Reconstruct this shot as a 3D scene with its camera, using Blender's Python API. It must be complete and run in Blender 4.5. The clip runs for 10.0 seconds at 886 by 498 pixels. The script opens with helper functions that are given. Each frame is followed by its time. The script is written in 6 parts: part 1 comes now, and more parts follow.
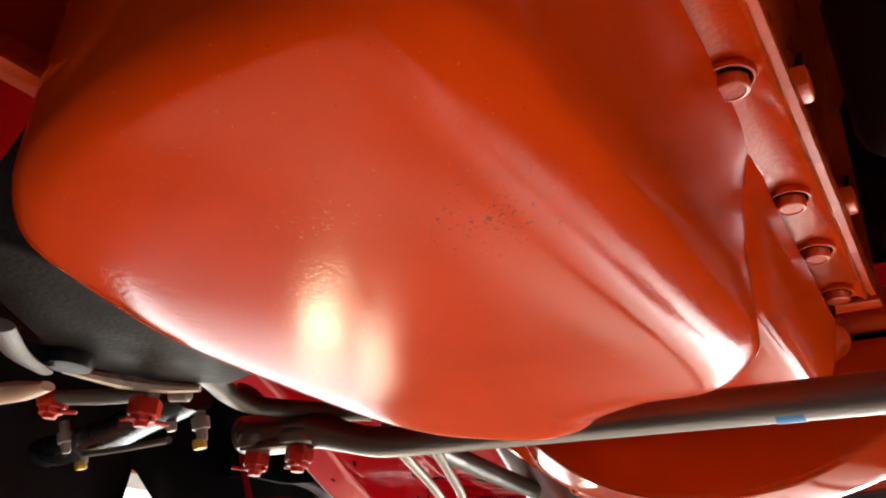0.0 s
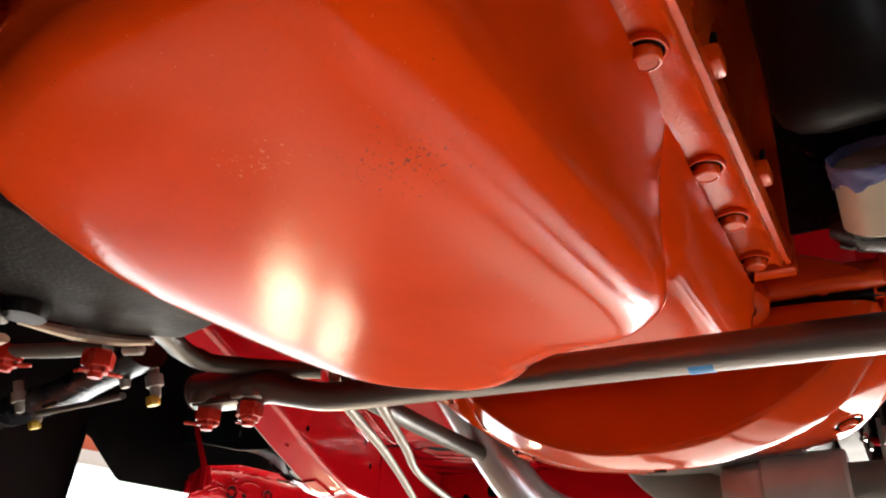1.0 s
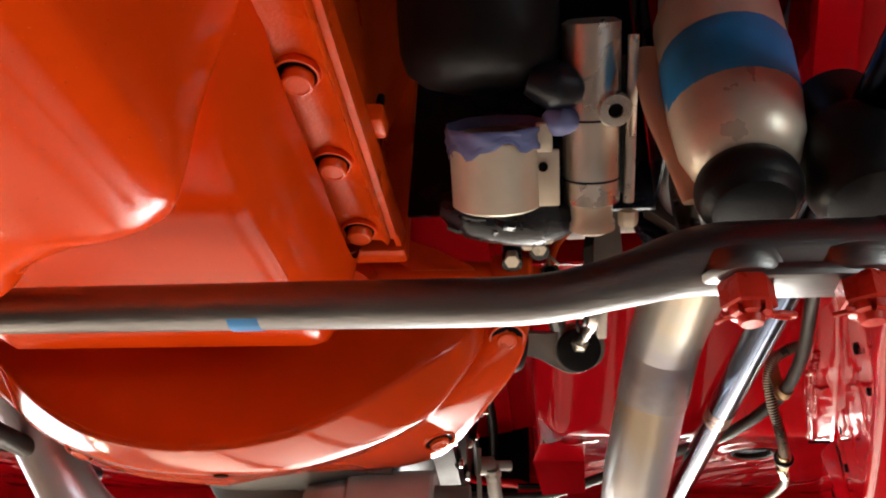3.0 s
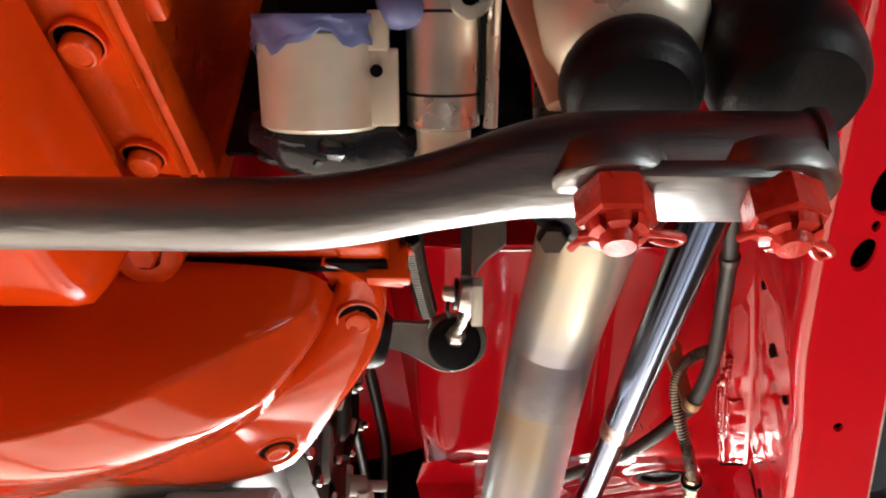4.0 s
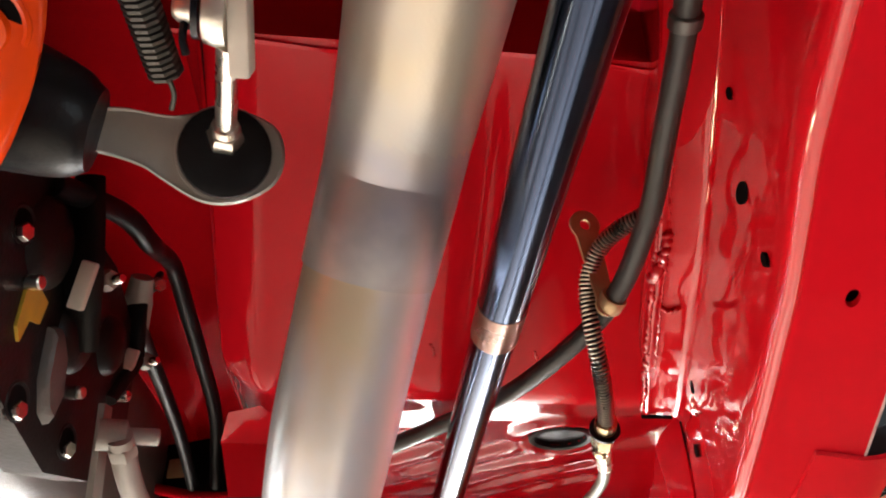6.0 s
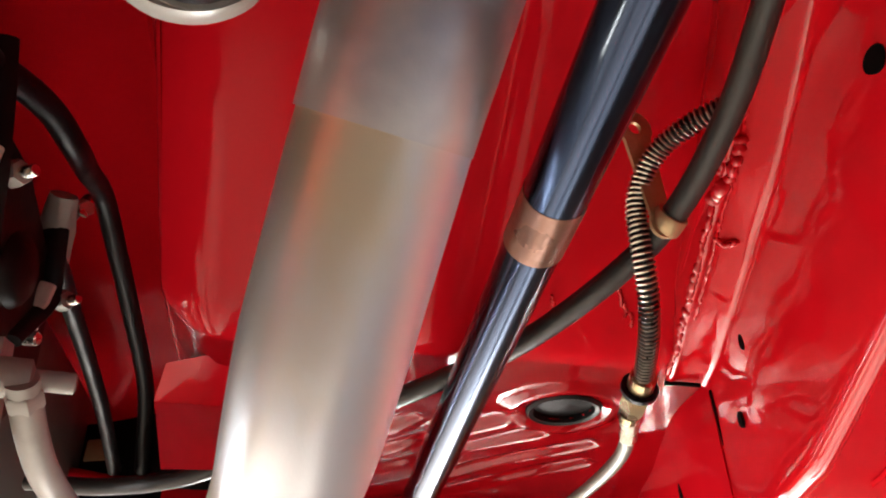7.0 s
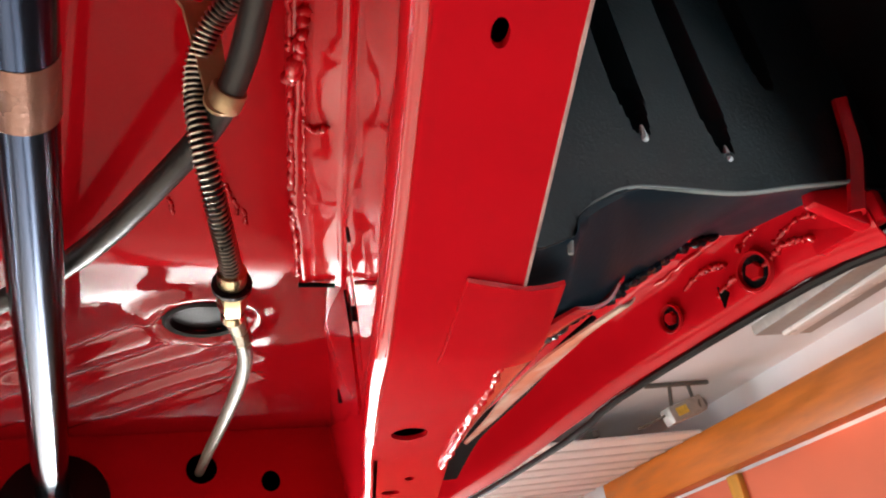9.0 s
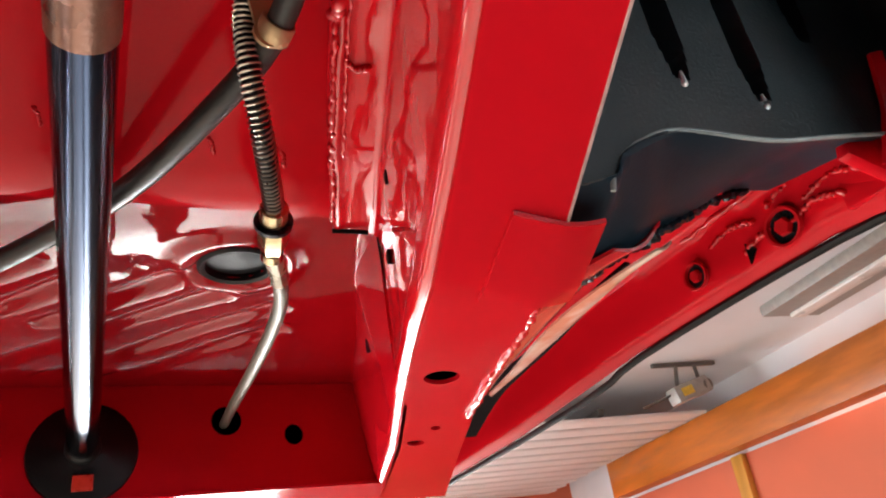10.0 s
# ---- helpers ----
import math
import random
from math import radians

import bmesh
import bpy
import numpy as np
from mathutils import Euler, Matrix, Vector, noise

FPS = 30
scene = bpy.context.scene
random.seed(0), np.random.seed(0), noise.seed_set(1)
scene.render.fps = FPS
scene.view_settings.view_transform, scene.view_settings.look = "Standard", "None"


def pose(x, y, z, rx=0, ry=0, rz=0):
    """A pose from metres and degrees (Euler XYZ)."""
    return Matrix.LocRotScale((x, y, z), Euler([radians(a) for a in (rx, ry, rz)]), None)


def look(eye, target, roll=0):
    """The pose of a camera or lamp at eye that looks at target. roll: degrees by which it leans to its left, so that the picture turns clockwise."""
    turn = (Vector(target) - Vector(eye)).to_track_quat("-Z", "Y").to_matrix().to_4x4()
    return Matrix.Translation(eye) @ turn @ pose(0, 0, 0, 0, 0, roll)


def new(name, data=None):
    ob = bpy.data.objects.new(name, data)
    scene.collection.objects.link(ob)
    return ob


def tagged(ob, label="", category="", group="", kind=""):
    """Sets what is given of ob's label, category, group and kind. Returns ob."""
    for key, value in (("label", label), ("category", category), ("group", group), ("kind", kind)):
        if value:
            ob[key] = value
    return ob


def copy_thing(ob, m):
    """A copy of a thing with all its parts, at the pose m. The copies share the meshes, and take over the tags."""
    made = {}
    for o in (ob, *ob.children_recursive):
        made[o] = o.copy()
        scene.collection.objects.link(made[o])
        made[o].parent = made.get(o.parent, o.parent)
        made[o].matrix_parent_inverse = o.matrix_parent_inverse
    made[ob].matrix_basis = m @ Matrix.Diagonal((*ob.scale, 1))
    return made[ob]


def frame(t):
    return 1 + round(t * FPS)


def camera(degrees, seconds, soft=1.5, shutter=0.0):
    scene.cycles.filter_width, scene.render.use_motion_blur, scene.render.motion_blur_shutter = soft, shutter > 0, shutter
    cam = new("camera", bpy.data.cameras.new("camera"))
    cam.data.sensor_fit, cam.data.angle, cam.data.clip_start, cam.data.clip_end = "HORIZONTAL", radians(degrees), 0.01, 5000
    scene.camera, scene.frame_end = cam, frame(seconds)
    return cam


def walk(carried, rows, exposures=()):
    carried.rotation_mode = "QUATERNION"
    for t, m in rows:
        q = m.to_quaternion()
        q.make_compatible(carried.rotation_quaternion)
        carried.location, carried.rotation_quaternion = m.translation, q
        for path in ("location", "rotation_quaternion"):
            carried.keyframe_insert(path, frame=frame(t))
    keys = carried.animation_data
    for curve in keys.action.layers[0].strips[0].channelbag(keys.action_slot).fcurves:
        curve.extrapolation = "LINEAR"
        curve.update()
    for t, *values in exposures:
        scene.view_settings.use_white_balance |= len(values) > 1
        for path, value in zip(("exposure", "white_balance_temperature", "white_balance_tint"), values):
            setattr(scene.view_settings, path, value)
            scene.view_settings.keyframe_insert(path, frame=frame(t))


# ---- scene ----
cam = camera(60.8, 10.0, 2.0)
METRES, EX, EY, EZ, TILT, LEAN, TURN = 1.0, 0.1686, -0.4714, 1.6015, 26.508, -2.933, 34.509
ROWS = [
    (0.0, 0.0, 0.0, 0.0, 0.0, 0.0, -0.0),
    (0.5, 0.0246, -0.0142, -0.0046, -2.39, -0.3, -0.45),
    (1.0, 0.0141, -0.0307, -0.0151, -2.72, -1.25, -1.08),
    (1.5, 0.0264, -0.0287, -0.0556, -3.76, -2.06, -2.79),
    (2.0, 0.0596, -0.0131, -0.0774, -7.22, -2.06, -4.75),
    (2.5, 0.1031, 0.0296, -0.0698, -16.05, 0.15, -8.09),
    (2.7, 0.1084, 0.0423, -0.0653, -20.66, 1.75, -9.62),
    (3.8, 0.2223, 0.1230, -0.0938, -29.72, 7.05, -13.33),
    (4.0, 0.2447, 0.1385, -0.0916, -30.58, 7.27, -13.18),
    (4.5, 0.2984, 0.169, -0.1075, -34.13, 7.72, -13.78),
    (5.0, 0.3514, 0.192, -0.1108, -38.53, 8.13, -14.44),
    (5.5, 0.4078, 0.2526, -0.1452, -38.57, 9.34, -14.22),
    (5.7, 0.4340, 0.2717, -0.1532, -37.32, 9.82, -14.26),
    (6.8, 0.4855, 0.4157, -0.2076, -41.26, 12.42, -16.56),
    (7.0, 0.5034, 0.4176, -0.2118, -42.82, 12.78, -16.12),
    (7.5, 0.5487, 0.4114, -0.2287, -44.68, 11.27, -14.75),
    (8.0, 0.5791, 0.3976, -0.2191, -50.47, 10.74, -14.19),
    (8.5, 0.5958, 0.36, -0.2054, -54.45, 11.24, -12.78),
    (9.0, 0.6027, 0.3489, -0.2022, -57.21, 11.64, -11.99),
    (9.5, 0.6088, 0.3471, -0.1996, -58.39, 11.45, -12.04),
    (10.0, 0.5955, 0.3588, -0.2269, -56.91, 10.08, -12.92),
]
walk(cam, [(t, pose(EX, EY, EZ, TILT, LEAN, TURN) @ pose(METRES * x, METRES * y, METRES * z, 90 + pitch, roll, yaw)) for t, x, y, z, yaw, pitch, roll in ROWS], [(t, stops + 1.13, kelvin, tint) for t, stops, kelvin, tint in ((0.0, 2.82, 6400, 9), (1.0, 2.93, 6400, 9), (2.0, 2.80, 6400, 9), (2.5, 2.86, 6400, 9), (4.0, 3.46, 6200, 9), (5.0, 3.42, 6250, 9), (5.5, 3.46, 6200, 9), (7.0, 3.50, 6100, 8), (8.0, 3.28, 6000, 8), (10.0, 3.28, 5950, 8))])

# ---- light ----
world = bpy.data.worlds.new("sky")
scene.world = world
world.use_nodes = True
wn = world.node_tree
sky = wn.nodes.new("ShaderNodeTexSky")
sky.sky_type = "NISHITA"
sky.sun_disc = False
sky.sun_elevation, sky.sun_rotation = radians(15.6), radians(8)
wn.nodes["Background"].inputs["Strength"].default_value = 0.08
wn.links.new(sky.outputs["Color"], wn.nodes["Background"].inputs["Color"])


def sun_lamp(strength, azimuth, elevation):
    lamp = bpy.data.lights.new("sun", "SUN")
    lamp.energy, lamp.angle, lamp.color = strength, radians(0.6), (1.0, 0.95, 0.87)
    ob = new("sun", lamp)
    a, e = radians(azimuth), radians(elevation)
    far = Vector((math.sin(a) * math.cos(e), math.cos(a) * math.cos(e), math.sin(e))) * 30
    ob.matrix_world = look(far, (0, 0, 0))


def area_lamp(name, eye, target, width, height, power, colour):
    lamp = bpy.data.lights.new(name, "AREA")
    lamp.shape, lamp.size, lamp.size_y, lamp.energy, lamp.color = "RECTANGLE", width, height, power, colour
    ob = new(name, lamp)
    ob.matrix_world = look(eye, target)


sun_lamp(5.0, 8, 15.6)
area_lamp("doorway_daylight", (-4.13, 3.15, 1.2), (0, 2.58, 1.2), 2.5, 2.1, 2.6, (0.93, 0.97, 1.0))
area_lamp("rear_door_daylight", (0.28, 7.97, 1.1), (-0.81, 0, 3.6), 3.0, 2.0, 5.5, (0.97, 0.98, 1.0))
# Daylight of the unseen window; lifts the splash panel and block side.
area_lamp("window_daylight", (3.68, -2.73, 1.5), (0.7, 0.2, 1.9), 1.8, 1.2, 1.8, (0.86, 0.98, 1.0))
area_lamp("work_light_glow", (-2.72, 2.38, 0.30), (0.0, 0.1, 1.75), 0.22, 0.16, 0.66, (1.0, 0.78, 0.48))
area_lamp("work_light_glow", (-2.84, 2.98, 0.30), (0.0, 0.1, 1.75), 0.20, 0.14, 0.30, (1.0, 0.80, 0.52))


# ---- materials ----
def node_mat(name, colour, rough=0.5, metal=0.0, coat=0.0, var=0.12, scale=12.0, grain=0.0, gscale=300.0, rvar=0.08, gdist=0.001, gdetail=3, second=None, mix=(0.45, 0.62), spec=0.5, stretch=(1, 1, 1), turn=0):
    """Principled surface: colour and roughness broken up at two sizes, fine relief."""
    m = bpy.data.materials.new(name)
    m.use_nodes = True
    t = m.node_tree
    p = t.nodes["Principled BSDF"]
    p.inputs["Metallic"].default_value = metal
    p.inputs["Coat Weight"].default_value = coat
    p.inputs["Coat Roughness"].default_value = 0.06
    p.inputs["Specular IOR Level"].default_value = spec
    co = t.nodes.new("ShaderNodeTexCoord")
    mp = t.nodes.new("ShaderNodeMapping")
    mp.vector_type = "TEXTURE" if turn else "POINT"
    mp.inputs["Scale"].default_value = tuple(1 / v for v in stretch) if turn else stretch
    mp.inputs["Rotation"].default_value = (0, 0, radians(turn))
    t.links.new(co.outputs["Object"], mp.inputs["Vector"])
    n1 = t.nodes.new("ShaderNodeTexNoise")
    n1.inputs["Scale"].default_value, n1.inputs["Detail"].default_value = scale, 6
    n2 = t.nodes.new("ShaderNodeTexNoise")
    n2.inputs["Scale"].default_value, n2.inputs["Detail"].default_value = gscale, gdetail
    for n in (n1, n2):
        t.links.new(mp.outputs["Vector"], n.inputs["Vector"])
    ramp = t.nodes.new("ShaderNodeValToRGB")
    c = Vector(colour)
    dark = second if second else tuple(c * (1 - var))
    ramp.color_ramp.elements[0].position, ramp.color_ramp.elements[1].position = mix if second else (0.3, 0.7)
    ramp.color_ramp.elements[0].color = (*dark, 1)
    ramp.color_ramp.elements[1].color = (*tuple(c * (1 + (0 if second else var * 0.6))), 1)
    t.links.new(n1.outputs["Fac"], ramp.inputs["Fac"])
    t.links.new(ramp.outputs["Color"], p.inputs["Base Color"])
    mr = t.nodes.new("ShaderNodeMapRange")
    mr.inputs["From Min"].default_value, mr.inputs["From Max"].default_value = 0.3, 0.7
    mr.inputs["To Min"].default_value, mr.inputs["To Max"].default_value = max(0.02, rough - rvar), min(1, rough + rvar)
    t.links.new(n1.outputs["Fac"], mr.inputs["Value"])
    t.links.new(mr.outputs["Result"], p.inputs["Roughness"])
    if grain:
        b = t.nodes.new("ShaderNodeBump")
        b.inputs["Strength"].default_value, b.inputs["Distance"].default_value = grain, gdist
        t.links.new(n2.outputs["Fac"], b.inputs["Height"])
        t.links.new(b.outputs["Normal"], p.inputs["Normal"])
    return m


ORANGE = node_mat("orange engine enamel", (0.72, 0.055, 0.002), 0.14, 0, 0.0, 0.14, 9, 0.10, 330, 0.04, spec=0.09)
ORANGE_CAST = node_mat("orange painted casting", (0.80, 0.075, 0.003), 0.30, 0, 0.0, 0.18, 14, 0.3, 420, 0.06, spec=0.28)
ORANGE_GLOSS = node_mat("glossy orange enamel", (0.68, 0.054, 0.002), 0.10, 0, 0.35, 0.10, 9, 0.05, 220, 0.05, spec=0.25)
RED = node_mat("red body enamel", (0.62, 0.005, 0.014), 0.10, 0, 0.0, 0.08, 7, 0.05, 90, 0.04, spec=0.14)
RED_FLOOR = node_mat("red enamel on pressed floor", (0.62, 0.005, 0.013), 0.045, 0, 0.0, 0.08, 7, 0.11, 30, 0.02, 0.004, 1.5, spec=0.38)
RED_FLANGE = node_mat("red enamel over wavy flange", (0.62, 0.005, 0.012), 0.045, 0, 0.0, 0.10, 12, 0.06, 48, 0.02, 0.004, 2.0, spec=0.75, stretch=(1, 0.4, 1))
RED_SEALER = node_mat("red painted seam sealer", (0.62, 0.005, 0.012), 0.20, 0, 0.0, 0.12, 30, 0.4, 120, 0.06, spec=0.50)
RED_NUT = node_mat("red painted nut", (0.60, 0.030, 0.014), 0.32, 0, 0.0, 0.25, 60, 0.4, 500, 0.1, spec=0.3)
# Grey green that paints the highlights along the panel's edges.
EDGE_GLINT = node_mat("grey green painted edge highlight", (0.30, 0.36, 0.36), 0.40, 0, 0, 0.3, 60, 0.3, 300, 0.1)
# Whitish colour that paints the glints at the rib tips.
TIP_GLINT = node_mat("pale rib tip highlight", (0.72, 0.78, 0.78), 0.35, 0.2, 0, 0.3, 120, 0.3, 400, 0.1)
PALE_EDGE = node_mat("pale chipped paint edge", (0.55, 0.38, 0.37), 0.45, 0, 0, 0.45, 60, 0.2, 300, 0.1)
# Pale peach that paints the lip's bright reflection.
PEACH_SHEEN = node_mat("pale peach painted reflection", (0.88, 0.72, 0.62), 0.22, 0, 0.3, 0.25, 26, 0.15, 200, 0.08, second=(0.78, 0.36, 0.25), mix=(0.38, 0.56))
NAVY = node_mat("dark navy panel paint", (0.016, 0.030, 0.044), 0.34, 0, 0.0, 0.3, 12, 0.12, 260, 0.08, spec=0.06)
BLACK = node_mat("black satin chassis paint", (0.008, 0.010, 0.016), 0.26, 0, 0.0, 0.3, 20, 0.3, 350, 0.1, spec=0.35)
UNDERCOAT = node_mat("black fender coating", (0.009, 0.023, 0.029), 0.38, 0, 0.0, 0.40, 9, 0.4, 420, 0.10, spec=0.6)
DARK_CAST = node_mat("dark rough casting", (0.012, 0.012, 0.013), 0.62, 0, 0, 0.4, 30, 0.5, 260, 0.1, spec=0.15)
RUBBER = node_mat("black rubber", (0.008, 0.008, 0.009), 0.42, 0, 0, 0.3, 30, 0.2, 500, 0.1, spec=0.2)
HOSE = node_mat("grey brown rubber hose", (0.024, 0.022, 0.020), 0.46, 0, 0, 0.25, 40, 0.2, 400, 0.1)
STEEL = node_mat("bare crossmember steel", (0.22, 0.22, 0.222), 0.38, 1, 0, 0.18, 22, 0.25, 500, 0.08, stretch=(0.2, 1, 1))
EXHAUST = node_mat("aluminised exhaust steel", (0.74, 0.78, 0.85), 0.36, 0.70, 0, 0.10, 7, 0.05, 700, 0.06, second=(0.76, 0.67, 0.50), mix=(0.28, 0.44), stretch=(1.6, 0.7, 0.7))
HEAT = node_mat("heat blued steel", (0.36, 0.37, 0.45), 0.38, 0.65, 0, 0.25, 14, 0.05, 700, 0.07, second=(0.46, 0.42, 0.38), mix=(0.40, 0.60))
COLLECTOR = node_mat("dull heat-browned exhaust steel", (0.44, 0.44, 0.43), 0.40, 0.65, 0, 0.14, 9, 0.08, 600, 0.08, second=(0.50, 0.44, 0.33), mix=(0.36, 0.56))
CHROME = node_mat("polished dark steel", (0.036, 0.048, 0.078), 0.17, 1, 0, 0.22, 10, 0.05, 200, 0.06, stretch=(1, 0.2, 1))
COPPER = node_mat("copper brown band", (0.20, 0.095, 0.060), 0.34, 0.6, 0, 0.25, 40, 0.2, 400, 0.1)
CAST_ALU = node_mat("cast aluminium", (0.13, 0.124, 0.113), 0.50, 0.2, 0, 0.2, 16, 0.4, 420, 0.1)
CAST_BRIGHT = node_mat("machined cast aluminium", (0.40, 0.39, 0.37), 0.38, 0.35, 0, 0.2, 16, 0.3, 420, 0.1)
ZINC = node_mat("bright zinc plate", (0.80, 0.77, 0.70), 0.30, 1, 0, 0.10, 30, 0.15, 500, 0.1)
BRASS = node_mat("brass fitting", (0.50, 0.39, 0.22), 0.30, 1, 0, 0.15, 40, 0.1, 400, 0.08)
YELLOW_ZINC = node_mat("yellow passivated steel", (0.72, 0.50, 0.06), 0.4, 0.4, 0, 0.2, 50, 0.1, 500, 0.1)
TAN = node_mat("tan passivated bracket", (0.50, 0.36, 0.20), 0.42, 0.6, 0, 0.25, 40, 0.2, 400, 0.1)
TAN_DARK = node_mat("dark heat browned steel", (0.060, 0.042, 0.034), 0.40, 0.3, 0, 0.25, 40, 0.2, 400, 0.1)
LINE = node_mat("tinned brake pipe", (0.21, 0.195, 0.17), 0.50, 0.5, 0, 0.2, 50, 0.15, 500, 0.1)
SPRING = node_mat("dark spring steel", (0.10, 0.096, 0.090), 0.42, 0.7, 0, 0.3, 50, 0.2, 500, 0.1)
SPRING_BRIGHT = node_mat("bright spring wire", (0.55, 0.50, 0.42), 0.3, 1, 0, 0.2, 50, 0.1, 500, 0.1)
LEVER_GREY = node_mat("light grey plated steel", (0.34, 0.33, 0.30), 0.42, 0.10, 0, 0.15, 30, 0.2, 300, 0.08)
WHITE_PAINT = node_mat("off white paint", (0.70, 0.66, 0.58), 0.45, 0, 0, 0.12, 30, 0.2, 300, 0.08)
BLUE_TAPE = node_mat("blue paint mark", (0.02, 0.27, 0.66), 0.45, 0, 0, 0.2, 40, 0.1, 300, 0.1)
LILAC = node_mat("pale lilac plastic", (0.16, 0.20, 0.44), 0.35, 0, 0.1, 0.25, 30, 0.1, 300, 0.1)
PALE_TAN = node_mat("pale tan plated steel", (0.74, 0.68, 0.55), 0.34, 0.35, 0, 0.14, 30, 0.2, 300, 0.08)
SHELL_TAN = node_mat("tan painted shell", (0.68, 0.44, 0.30), 0.40, 0.0, 0, 0.16, 20, 0.2, 300, 0.08)
RED_LIP = node_mat("glossy red rolled lip", (0.62, 0.008, 0.016), 0.06, 0, 0.7, 0.10, 18, 0.12, 40, 0.03, 0.002, 1.5, spec=0.9)
SATIN_DARK = node_mat("dark brown black satin paint", (0.011, 0.010, 0.010), 0.42, 0, 0.0, 0.35, 18, 0.25, 300, 0.1, spec=0.22)
# Near-black colour that stands in for the shade inside holes and gaps.
CAVITY_SHADE = node_mat("near-black painted cavity shade", (0.005, 0.004, 0.004), 0.8, 0, 0, 0.2, 20, spec=0.04)
CONCRETE = node_mat("garage floor concrete", (0.29, 0.245, 0.20), 0.5, 0, 0, 0.3, 0.95, 0.3, 60, 0.12, second=(0.14, 0.12, 0.10), mix=(0.40, 0.58))
PLASTER = node_mat("white ceiling plaster", (0.82, 0.85, 0.88), 0.8, 0, 0, 0.07, 1.5, 0.2, 90, 0.05)
TERRACOTTA = node_mat("terracotta wall paint", (0.70, 0.17, 0.08), 0.7, 0, 0, 0.10, 1.2, 0.25, 80, 0.08)
PINE = node_mat("varnished pine", (0.50, 0.145, 0.010), 0.4, 0, 0.15, 0.25, 3, 0.2, 60, 0.1, stretch=(6, 0.6, 6))
LIGHT_PINE = node_mat("light pine", (0.66, 0.34, 0.05), 0.4, 0, 0.1, 0.22, 3, 0.2, 60, 0.1, stretch=(6, 6, 0.6))
DOOR_WHITE = node_mat("white door slats", (0.90, 0.92, 0.91), 0.45, 0, 0, 0.06, 2, 0.1, 80, 0.06)
TILE = node_mat("white wall tile", (0.78, 0.76, 0.72), 0.3, 0, 0, 0.02, 5, 0.05, 80, 0.06)
GREEN = node_mat("hedge foliage", (0.07, 0.11, 0.035), 0.7, 0, 0, 0.4, 4, 0.4, 20, 0.05)
DRIVE = node_mat("pale gravel drive", (0.45, 0.43, 0.40), 0.8, 0, 0, 0.2, 2, 0.4, 40, 0.05)


def fade_along(m, source, low, high):
    """Blends a metal into another one's colour along the y of the thing, with a ragged edge."""
    t = m.node_tree
    p = t.nodes["Principled BSDF"]
    old = p.inputs["Base Color"].links[0].from_socket
    geo = t.nodes.new("ShaderNodeNewGeometry")
    xyz = t.nodes.new("ShaderNodeSeparateXYZ")
    t.links.new(geo.outputs["Position"], xyz.inputs["Vector"])
    rag = t.nodes.new("ShaderNodeTexNoise")
    rag.inputs["Scale"].default_value = 60
    t.links.new(geo.outputs["Position"], rag.inputs["Vector"])
    add = t.nodes.new("ShaderNodeMath")
    add.operation = "MULTIPLY_ADD"
    add.inputs[1].default_value = (high - low) * 0.8
    t.links.new(rag.outputs["Fac"], add.inputs[0])
    t.links.new(xyz.outputs["Y"], add.inputs[2])
    ramp = t.nodes.new("ShaderNodeMapRange")
    ramp.interpolation_type = "SMOOTHSTEP"
    ramp.inputs["From Min"].default_value, ramp.inputs["From Max"].default_value = low + (high - low) * 0.4, high + (high - low) * 0.4
    t.links.new(add.outputs[0], ramp.inputs["Value"])
    mix = t.nodes.new("ShaderNodeMix")
    mix.data_type = "RGBA"
    mix.inputs["A"].default_value = (*source, 1)
    t.links.new(ramp.outputs["Result"], mix.inputs["Factor"])
    t.links.new(old, mix.inputs["B"])
    t.links.new(mix.outputs["Result"], p.inputs["Base Color"])


fade_along(HEAT, (0.44, 0.44, 0.43), 0.312, 0.346)
fade_along(HEAT, (0.70, 0.70, 0.69), 0.384, 0.350)


def specked(m, centre, reach, colour, size):
    """Fine dirt specks, thickest round one spot and thinning out to nothing."""
    t = m.node_tree
    p = t.nodes["Principled BSDF"]
    geo = t.nodes.new("ShaderNodeNewGeometry")
    mp = t.nodes.new("ShaderNodeMapping")
    mp.vector_type = "TEXTURE"
    mp.inputs["Location"].default_value, mp.inputs["Scale"].default_value = centre, reach
    t.links.new(geo.outputs["Position"], mp.inputs["Vector"])
    ball = t.nodes.new("ShaderNodeTexGradient")
    ball.gradient_type = "SPHERICAL"
    t.links.new(mp.outputs["Vector"], ball.inputs["Vector"])
    specks = t.nodes.new("ShaderNodeTexNoise")
    specks.inputs["Scale"].default_value, specks.inputs["Detail"].default_value = size, 3
    t.links.new(geo.outputs["Position"], specks.inputs["Vector"])
    level = t.nodes.new("ShaderNodeMath")
    level.operation = "MULTIPLY_ADD"
    level.inputs[1].default_value = 0.16
    t.links.new(ball.outputs["Fac"], level.inputs[0])
    t.links.new(specks.outputs["Fac"], level.inputs[2])
    fac = t.nodes.new("ShaderNodeMapRange")
    fac.inputs["From Min"].default_value, fac.inputs["From Max"].default_value = 0.71, 0.80
    t.links.new(level.outputs[0], fac.inputs["Value"])
    old = p.inputs["Base Color"].links[0].from_socket
    mix = t.nodes.new("ShaderNodeMix")
    mix.data_type = "RGBA"
    mix.inputs["B"].default_value = (*colour, 1)
    t.links.new(fac.outputs["Result"], mix.inputs["Factor"])
    t.links.new(old, mix.inputs["A"])
    t.links.new(mix.outputs["Result"], p.inputs["Base Color"])


specked(ORANGE, (0.061, -0.304, 1.71), (0.034, 0.030, 0.04), (0.22, 0.045, 0.018), 620)
